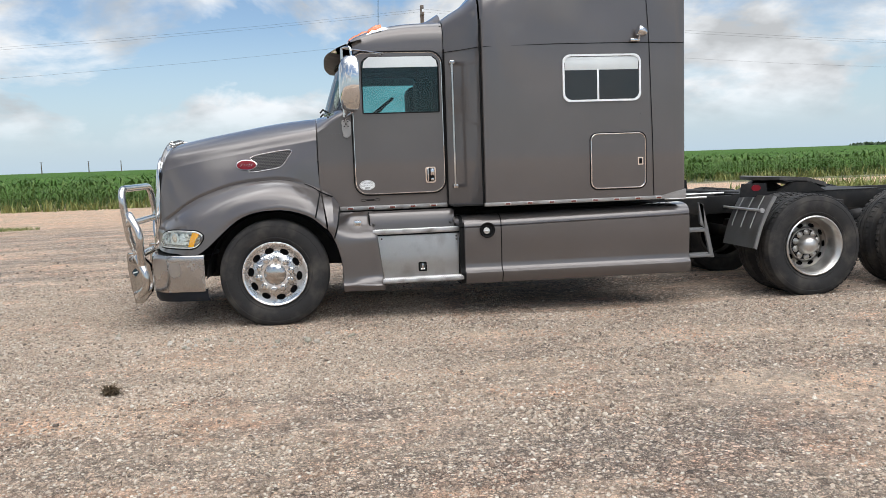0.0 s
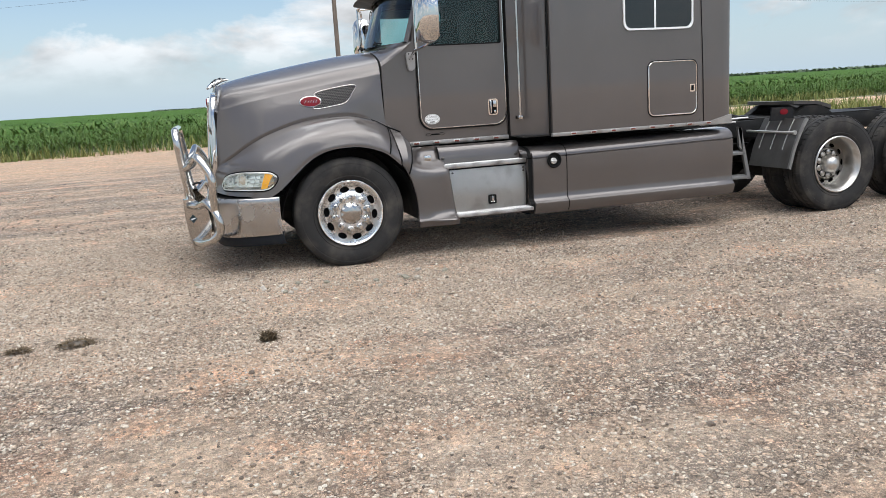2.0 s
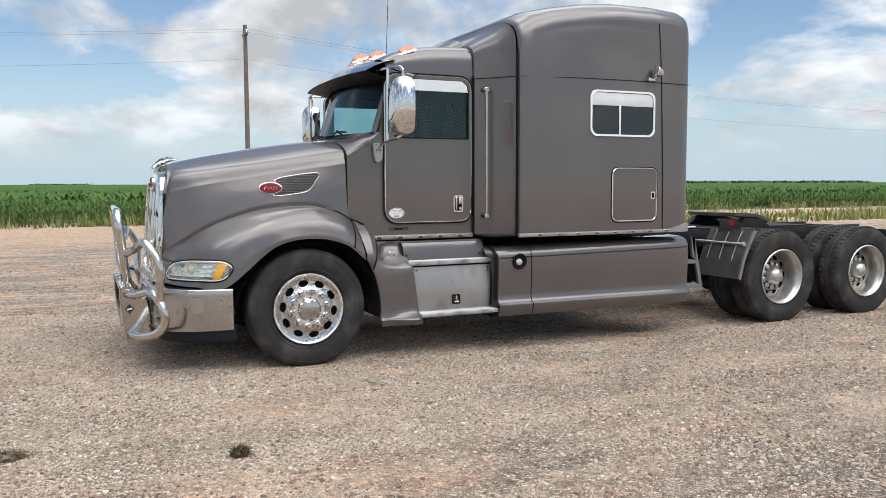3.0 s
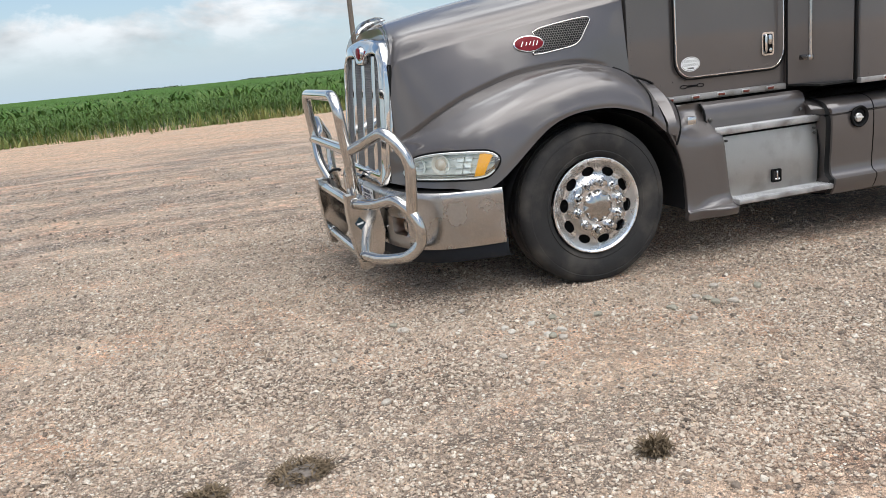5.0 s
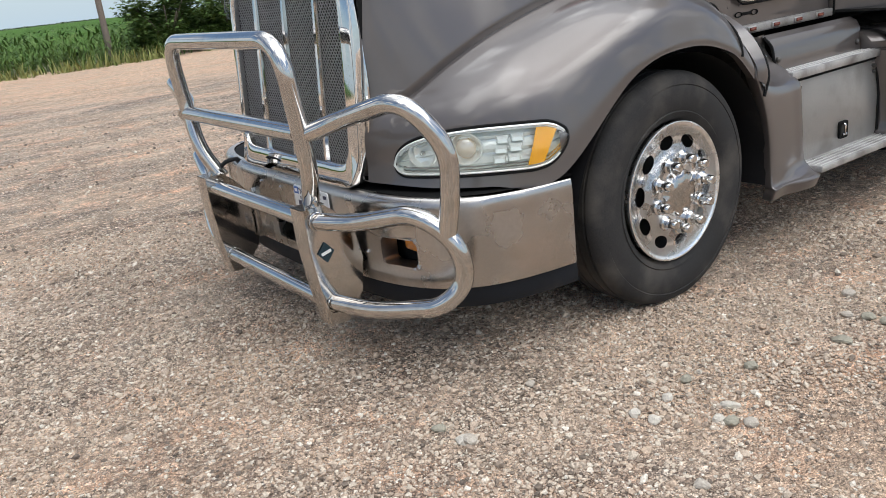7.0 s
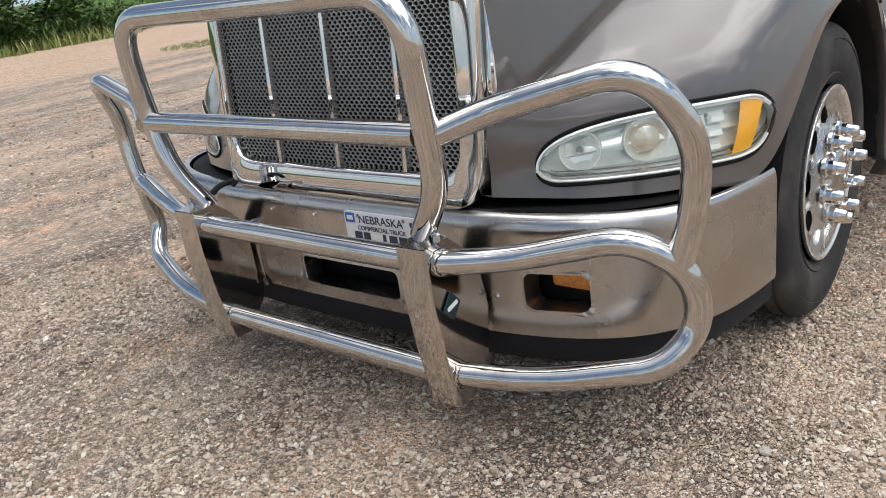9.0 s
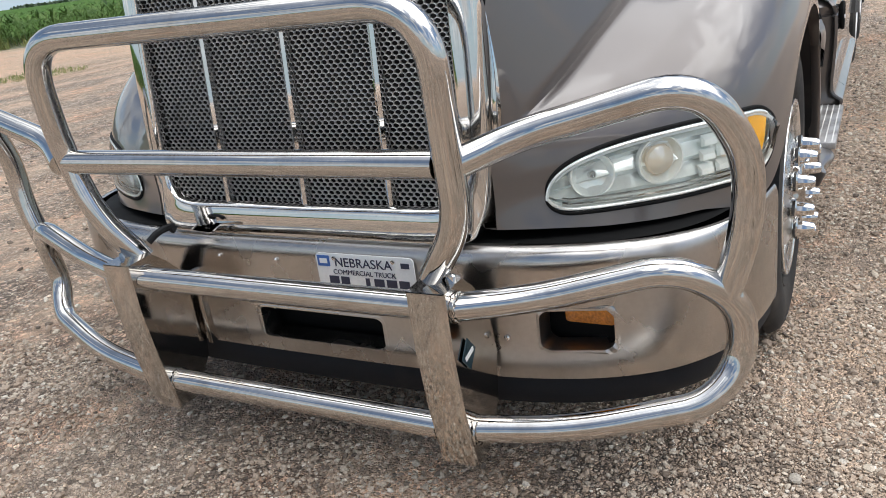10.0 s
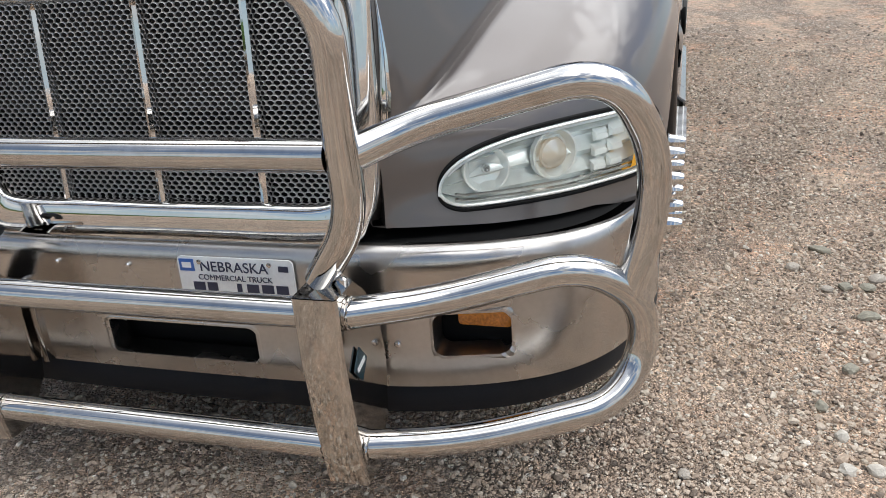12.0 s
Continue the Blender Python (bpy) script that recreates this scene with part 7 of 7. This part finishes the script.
# ---- chassis ----
for s in SIDES:
    bm = bmesh.new()
    box(bm, -0.9, 7.35, s * 0.385, s * 0.43, 0.80, 0.985, 0.006)
    part("frame_rail", bm, CHASSIS, truck, "black chassis rail")
    bm = bmesh.new()
    tube(bm, [(3.9, s * 0.50, 1.015), (4.6, s * 0.50, 1.02)], 0.011, 8)
    tube(bm, [(3.9, s * 0.62, 0.99), (4.35, s * 0.62, 0.99)], 0.010, 8)
    part("deck_pipe", bm, STEEL, truck)
    # quarter fender ahead of the drive wheels
    flap = group_of("quarter_fender", truck)
    bm = bmesh.new()
    pts_q = [(4.745, 1.01), (4.72, 0.97), (4.66, 0.86), (4.60, 0.72), (4.565, 0.60), (4.54, 0.51)]
    crv = [tuple(p) for p in spline(pts_q, 20)]
    grid(bm, [[(x - 0.0, s * y, z) for x, z in crv] for y in (0.60, 0.80, 1.0, 1.225)])
    bmesh.ops.solidify(bm, geom=bm.faces[:], thickness=0.006)
    part("fender_sheet", bm, FLAP, flap, "grey sheet quarter fender")
    bm = bmesh.new()
    grid(bm, [[(x + dx, s * y, z + dz) for x, z in crv] for dx, y, dz in ((0.0, 1.205, 0.004), (-0.004, 1.232, 0.004), (0.02, 1.236, -0.01))])
    bmesh.ops.solidify(bm, geom=bm.faces[:], thickness=0.005)
    part("fender_edge", bm, PALE, flap, "pale edge of the quarter fender")
    for y in (0.72, 0.90, 1.08):
        bm = bmesh.new()
        tube(bm, [(x - 0.012, s * y, z + 0.008) for x, z in crv[2:14]], 0.0055, 6)
        part("fender_rib", bm, PALE, flap)
    bm = bmesh.new()
    tube(bm, [(4.645, s * 0.42, 0.87), (4.645, s * 1.17, 0.87)], 0.013, 10)
    lathe(bm, [(0.001, s * 1.19), (0.022, s * 1.19), (0.022, s * 1.16), (0.001, s * 1.155)], 12, (4.645, 0, 0.87))
    part("fender_bar", bm, STEEL, flap)
    bm = bmesh.new()
    plate(bm, [(4.56, 0.99), (4.86, 0.985), (4.84, 1.12), (4.58, 1.125)], s * 0.895, s * 0.91)
    part("badge_plate", bm, BLACK, flap, "black plate with a red oval badge")
    bm = bmesh.new()
    lathe(bm, [(0.05, 0.0), (0.05, -0.004), (0.0005, -0.006)], 20)
    for v in bm.verts:
        v.co.z *= 0.62
    o = part("flap_badge", bm, RED, flap)
    o.matrix_basis = pose(4.73, s * 0.911, 1.078, 0, 0, 0 if s < 0 else 180)
for x in (0.9, 2.2, 3.6, 4.6, 5.85, 7.3):
    bm = bmesh.new()
    box(bm, x - 0.05, x + 0.05, -0.40, 0.40, 0.82, 0.96, 0.01)
    part("cross_member", bm, CHASSIS, truck)
bm = bmesh.new()
box(bm, 4.0, 4.55, -0.40, 0.40, 0.985, 1.005, 0.004)
part("deck_plate", bm, GRIME, truck, "worn steel deck plate behind the sleeper")
bm = bmesh.new()
for k in range(3):
    y = -0.25 + 0.2 * k
    tube(bm, spline([(3.88, y, 1.55 - 0.1 * k), (4.05, y - 0.05, 1.25), (4.15, y + 0.1, 1.06), (4.5, y + 0.05, 1.03), (4.9, y, 1.0)], 24), 0.016, 7)
part("air_hoses", bm, BLACK, truck, "black air hoses draped to the deck")
fifth = group_of("fifth_wheel", truck, (5.53, 0, 0))
bm = bmesh.new()
outline = [(-0.40, 0.0), (-0.36, 0.22), (-0.24, 0.40), (0.04, 0.45), (0.28, 0.40), (0.37, 0.30), (0.37, 0.16), (0.08, 0.05), (0.03, 0.0)]
full = outline + [(x, -y) for x, y in outline[-2:0:-1]]
a = [bm.verts.new((x, y, 1.162 - 0.24 * max(0, x + 0.02))) for x, y in full]
b_ = [bm.verts.new((x, y, 1.125 - 0.26 * max(0, x + 0.02))) for x, y in full]
bm.faces.new(a)
bm.faces.new(b_[::-1])
for i in range(len(a)):
    bm.faces.new((a[i], b_[i], b_[(i + 1) % len(a)], a[(i + 1) % len(a)]))
part("coupling_plate", bm, GRIME, fifth, "greasy dark coupling plate")
for s in SIDES:
    bm = bmesh.new()
    plate(bm, [(-0.28, 0.99), (0.28, 0.99), (0.10, 1.10), (-0.10, 1.10)], s * 0.34, s * 0.44)
    part("coupling_bracket", bm, CHASSIS, fifth)
bm = bmesh.new()
box(bm, -0.8, 0.9, -0.43, 0.43, 0.985, 1.0)
part("slide_plate", bm, CHASSIS, fifth)
for x in (0.0, 5.19, 6.51):
    bm = bmesh.new()
    tube(bm, [(x, -1.0, 0.5), (x, 1.0, 0.5)], 0.075, 14)
    if x:
        tmp = bmesh.new()
        bmesh.ops.create_uvsphere(tmp, u_segments=18, v_segments=12, radius=0.23)
        merge(bm, tmp, Matrix.Translation((x, 0, 0.52)))
    part("axle", bm, CHASSIS, truck)
for s in SIDES:
    for x in (0.0, 5.85):
        bm = bmesh.new()
        box(bm, x - 0.75, x + 0.75, s * 0.40, s * 0.48, 0.58, 0.66, 0.01)
        box(bm, x - 0.12, x + 0.12, s * 0.38, s * 0.52, 0.55, 0.9, 0.02)
        part("leaf_spring", bm, CHASSIS, truck)
bm = bmesh.new()
box(bm, 0.6, 1.6, -0.40, 0.40, 0.42, 1.0, 0.05)
box(bm, 1.6, 3.8, -0.30, 0.30, 0.55, 1.03, 0.03)
part("gearbox", bm, CHASSIS, truck)

# ---- wheels ----
def dish(bm, radii, offs, hole_r, hole_a, hole_b, n_holes=10, per=12):
    """A pressed disc with oval hand holes right through it."""
    n = n_holes * per
    vs = []
    lo = [i for i, r in enumerate(radii) if r < hole_r - hole_b + 1e-6][-1]
    hi = [i for i, r in enumerate(radii) if r > hole_r + hole_b - 1e-6][0]
    for i, r in enumerate(radii):
        ring = []
        for k in range(n):
            a = 2 * math.pi * k / n
            rr, aa = r, a
            m = (k + per // 2) % per - per // 2
            if lo <= i <= hi and abs(m) <= 3 and (i in (lo, hi) or abs(m) == 3):
                u, v = m / 3, 2 * (i - lo) / (hi - lo) - 1
                ln = math.hypot(u, v)
                rr = hole_r + hole_b * v / ln
                aa = 2 * math.pi * (k - m) / n + hole_a * u / ln / hole_r
            ring.append(bm.verts.new((rr * math.cos(aa), offs[i], rr * math.sin(aa))))
        vs.append(ring)
    for i in range(len(radii) - 1):
        for k in range(n):
            m0 = (k + per // 2) % per - per // 2
            if lo <= i < hi and -3 <= m0 < 3:
                continue
            bm.faces.new((vs[i][k], vs[i + 1][k], vs[i + 1][(k + 1) % n], vs[i][(k + 1) % n]))
    for v in [v for v in bm.verts if not v.link_faces]:
        bm.verts.remove(v)
    bmesh.ops.solidify(bm, geom=bm.faces[:], thickness=0.014)


def tyre_profile(width, grooves, shoulder=0.03, reach=0.517):
    w, k = width, (reach - 0.288) / 0.229
    side = [(0.288, 0.035), (0.305, 0.016), (0.33, 0.006), (0.335, 0.010), (0.36, 0.002), (0.40, -0.002), (0.44, 0.0), (0.452, 0.004), (0.455, 0.001), (0.475, 0.006), (0.495, 0.016), (0.508, shoulder)]
    tread = []
    for g in grooves:
        y = shoulder + (w - 2 * shoulder) * g
        tread += [(0.517, y - 0.007), (0.505, y - 0.0045), (0.505, y + 0.0045), (0.517, y + 0.007)]
    out = side + [(0.515, shoulder + 0.012)] + tread + [(0.515, w - shoulder - 0.012)] + [(r, w - y) for r, y in side[::-1]]
    return [(0.288 + (r - 0.288) * k, y) for r, y in out]


def add_lugs(wheel, r, off, length, material=None):
    bm = bmesh.new()
    tmp_r = [(0.0, 0.028), (0.004, 0.031), (0.014, 0.031), (0.019, 0.0245), (0.45 * length, 0.0225), (0.93 * length, 0.0185), (length, 0.0155), (length + 0.001, 0.0003)]
    grid(bm, [[(q * math.cos(a), -d, q * math.sin(a)) for a in [math.pi / 5 * k for k in range(10)]] for d, q in tmp_r], close_v=True)
    lug = part("lug_nut", bm, material or CHROME, wheel, "" if material else "chrome lug nut cover")
    for k in range(10):
        a = 2 * math.pi * (k + 0.5) / 10
        m = pose(r * math.cos(a), off, r * math.sin(a))
        if k == 0:
            lug.matrix_basis = m
        else:
            again(lug, m)


front = group_of("front_wheel", truck)
bm = bmesh.new()
lathe(bm, tyre_profile(0.28, (0.12, 0.36, 0.64, 0.88), 0.03, 0.485), 96)
# the loaded tyre lies flat on the ground
FRONT_TURN = Matrix.Rotation(radians(7), 4, "Y")
for v in bm.verts:
    p = FRONT_TURN @ v.co
    if p.z < -0.463:
        p.z = -0.463 + 0.1 * (p.z + 0.463)
        v.co = FRONT_TURN.inverted() @ p
part("tyre", bm, RUBBER, front, "worn black ribbed steer tyre", angle=30)
bm = bmesh.new()
lathe(bm, [(0.27, 0.25), (0.262, 0.2), (0.262, 0.07), (0.272, 0.05), (0.279, 0.032), (0.284, 0.022), (0.292, 0.018), (0.297, 0.010), (0.295, 0.003), (0.290, 0.001), (0.286, 0.003), (0.282, 0.006), (0.277, 0.008)], 80)
for v in bm.verts:
    v.co.x, v.co.z = v.co.x * 0.975, v.co.z * 0.975
rim = part("rim", bm, ALLOY, front, "polished alloy rim", angle=50)
bm = bmesh.new()
dish(bm, [0.10, 0.13, 0.162, 0.174, 0.190, 0.204, 0.218, 0.232, 0.246, 0.262, 0.280], [-0.006, -0.006, -0.007, 0.002, 0.013, 0.016, 0.0165, 0.0165, 0.016, 0.013, 0.007], 0.218, 0.042, 0.027)
for v in bm.verts:
    v.co.x, v.co.z = v.co.x * 0.975, v.co.z * 0.975
part("wheel_disc", bm, ALLOY, front, "polished alloy disc with oval hand holes", angle=45)
bm = bmesh.new()
lathe(bm, [(0.255, 0.07), (0.1, 0.06), (0.0005, 0.06)], 40)
part("brake_drum", bm, SEAL, front)
bm = bmesh.new()
n = 60
rings = []
for r, y in ((0.098, -0.004), (0.098, -0.014), (0.095, -0.020), (0.088, -0.026), (0.068, -0.033), (0.040, -0.038), (0.015, -0.040), (0.0005, -0.0402)):
    ring = []
    for k in range(n):
        a = 2 * math.pi * k / n
        flute = abs(((k % 6) / 3.0) - 1)
        rr = r * (1 - 0.10 * flute * (1 if -0.030 < y < -0.006 else 0)) if r > 0.02 else r
        ring.append((rr * math.cos(a), y, rr * math.sin(a)))
    rings.append(ring)
grid(bm, rings, close_v=True)
part("hub_cap", bm, HUBCAP, front, "fluted chrome hub cap", angle=50)
add_lugs(front, 0.1425, -0.006, 0.068)
front.matrix_basis = pose(0, -1.160, 0.503, 0, 7, 0)
copy_thing(front, pose(0, 1.172, 0.503, 0, 7, 180))

drive = group_of("drive_wheel", truck)
for off, nm in ((0.0, "outer"), (0.335, "inner")):
    bm = bmesh.new()
    vs = lathe(bm, [(r, y + off) for r, y in tyre_profile(0.27, (0.34, 0.66), 0.036, 0.503)], 72)
    nb = 54
    for k in range(nb):
        a0, a1 = 2 * math.pi * k / nb, 2 * math.pi * (k + 0.66) / nb
        for ya, yb in ((0.026, 0.085), (0.185, 0.244)):
            pts = []
            for y, r0, r1 in ((ya, 0.483, 0.498), (ya + 0.016, 0.498, 0.509), (yb if ya < 0.1 else yb - 0.016, 0.498, 0.509), (yb if ya > 0.1 else yb + 0.001, 0.483, 0.501)):
                pts.append([(r1 * math.cos(a), y + off, r1 * math.sin(a)) for a in (a0, (a0 + a1) / 2, a1)])
            grid(bm, pts)
            for a in (a0, a1):
                q = [(0.486, ya), (0.498, ya), (0.509, ya + 0.016), (0.509, yb - 0.005), (0.501, yb), (0.486, yb)]
                bm.faces.new([bm.verts.new((r * math.cos(a), y + off, r * math.sin(a))) for r, y in q])
    part("tyre", bm, RUBBER, drive, "black drive tyre with deep tread blocks", angle=30)
bm = bmesh.new()
lathe(bm, [(0.235, 0.20), (0.248, 0.17), (0.25, 0.10), (0.258, 0.075), (0.262, 0.05), (0.275, 0.035), (0.283, 0.024), (0.293, 0.018), (0.298, 0.010), (0.294, 0.002), (0.286, 0.0), (0.279, 0.006), (0.272, 0.02)], 80)
bmesh.ops.recalc_face_normals(bm, faces=bm.faces)
part("rim", bm, DULLALLOY, drive, "polished deep-dish alloy rim", angle=50)
bm = bmesh.new()
dish(bm, [0.14, 0.155, 0.165, 0.172, 0.176, 0.186, 0.196, 0.206, 0.216, 0.226, 0.240], [0.165, 0.165, 0.166, 0.166, 0.166, 0.168, 0.170, 0.173, 0.176, 0.182, 0.19], 0.196, 0.034, 0.019)
part("wheel_disc", bm, DULLALLOY, drive, "alloy disc with oval hand holes", angle=45)
bm = bmesh.new()
lathe(bm, [(0.26, 0.215), (0.1, 0.21), (0.0005, 0.21)], 40)
part("brake_drum", bm, SEAL, drive)
bm = bmesh.new()
lathe(bm, [(0.098, 0.165), (0.098, 0.13), (0.094, 0.105), (0.082, 0.078), (0.060, 0.056), (0.03, 0.044), (0.0005, 0.040)], 40)
part("hub_cap", bm, DULLALLOY, drive, "domed satin hub cap")
add_lugs(drive, 0.122, 0.156, 0.02, DULLALLOY)
bm = bmesh.new()
lathe(bm, [(0.152, 0.170), (0.150, 0.158), (0.085, 0.154), (0.0005, 0.154)], 40)
part("hub_flange", bm, CHASSIS, drive)
drive.matrix_basis = pose(5.19, -1.205, 0.503, 0, 0, 0)
copy_thing(drive, pose(6.51, -1.205, 0.503, 0, 31, 0))
copy_thing(drive, pose(5.19, 1.205, 0.503, 0, 12, 180))
copy_thing(drive, pose(6.51, 1.205, 0.503, 0, 50, 180))

for s in SIDES:
    bm = bmesh.new()
    box(bm, 7.12, 7.135, s * 0.60, s * 1.22, 0.30, 0.95, 0.003)
    part("mud_flap", bm, BLACK, truck, "black rubber mud flap")
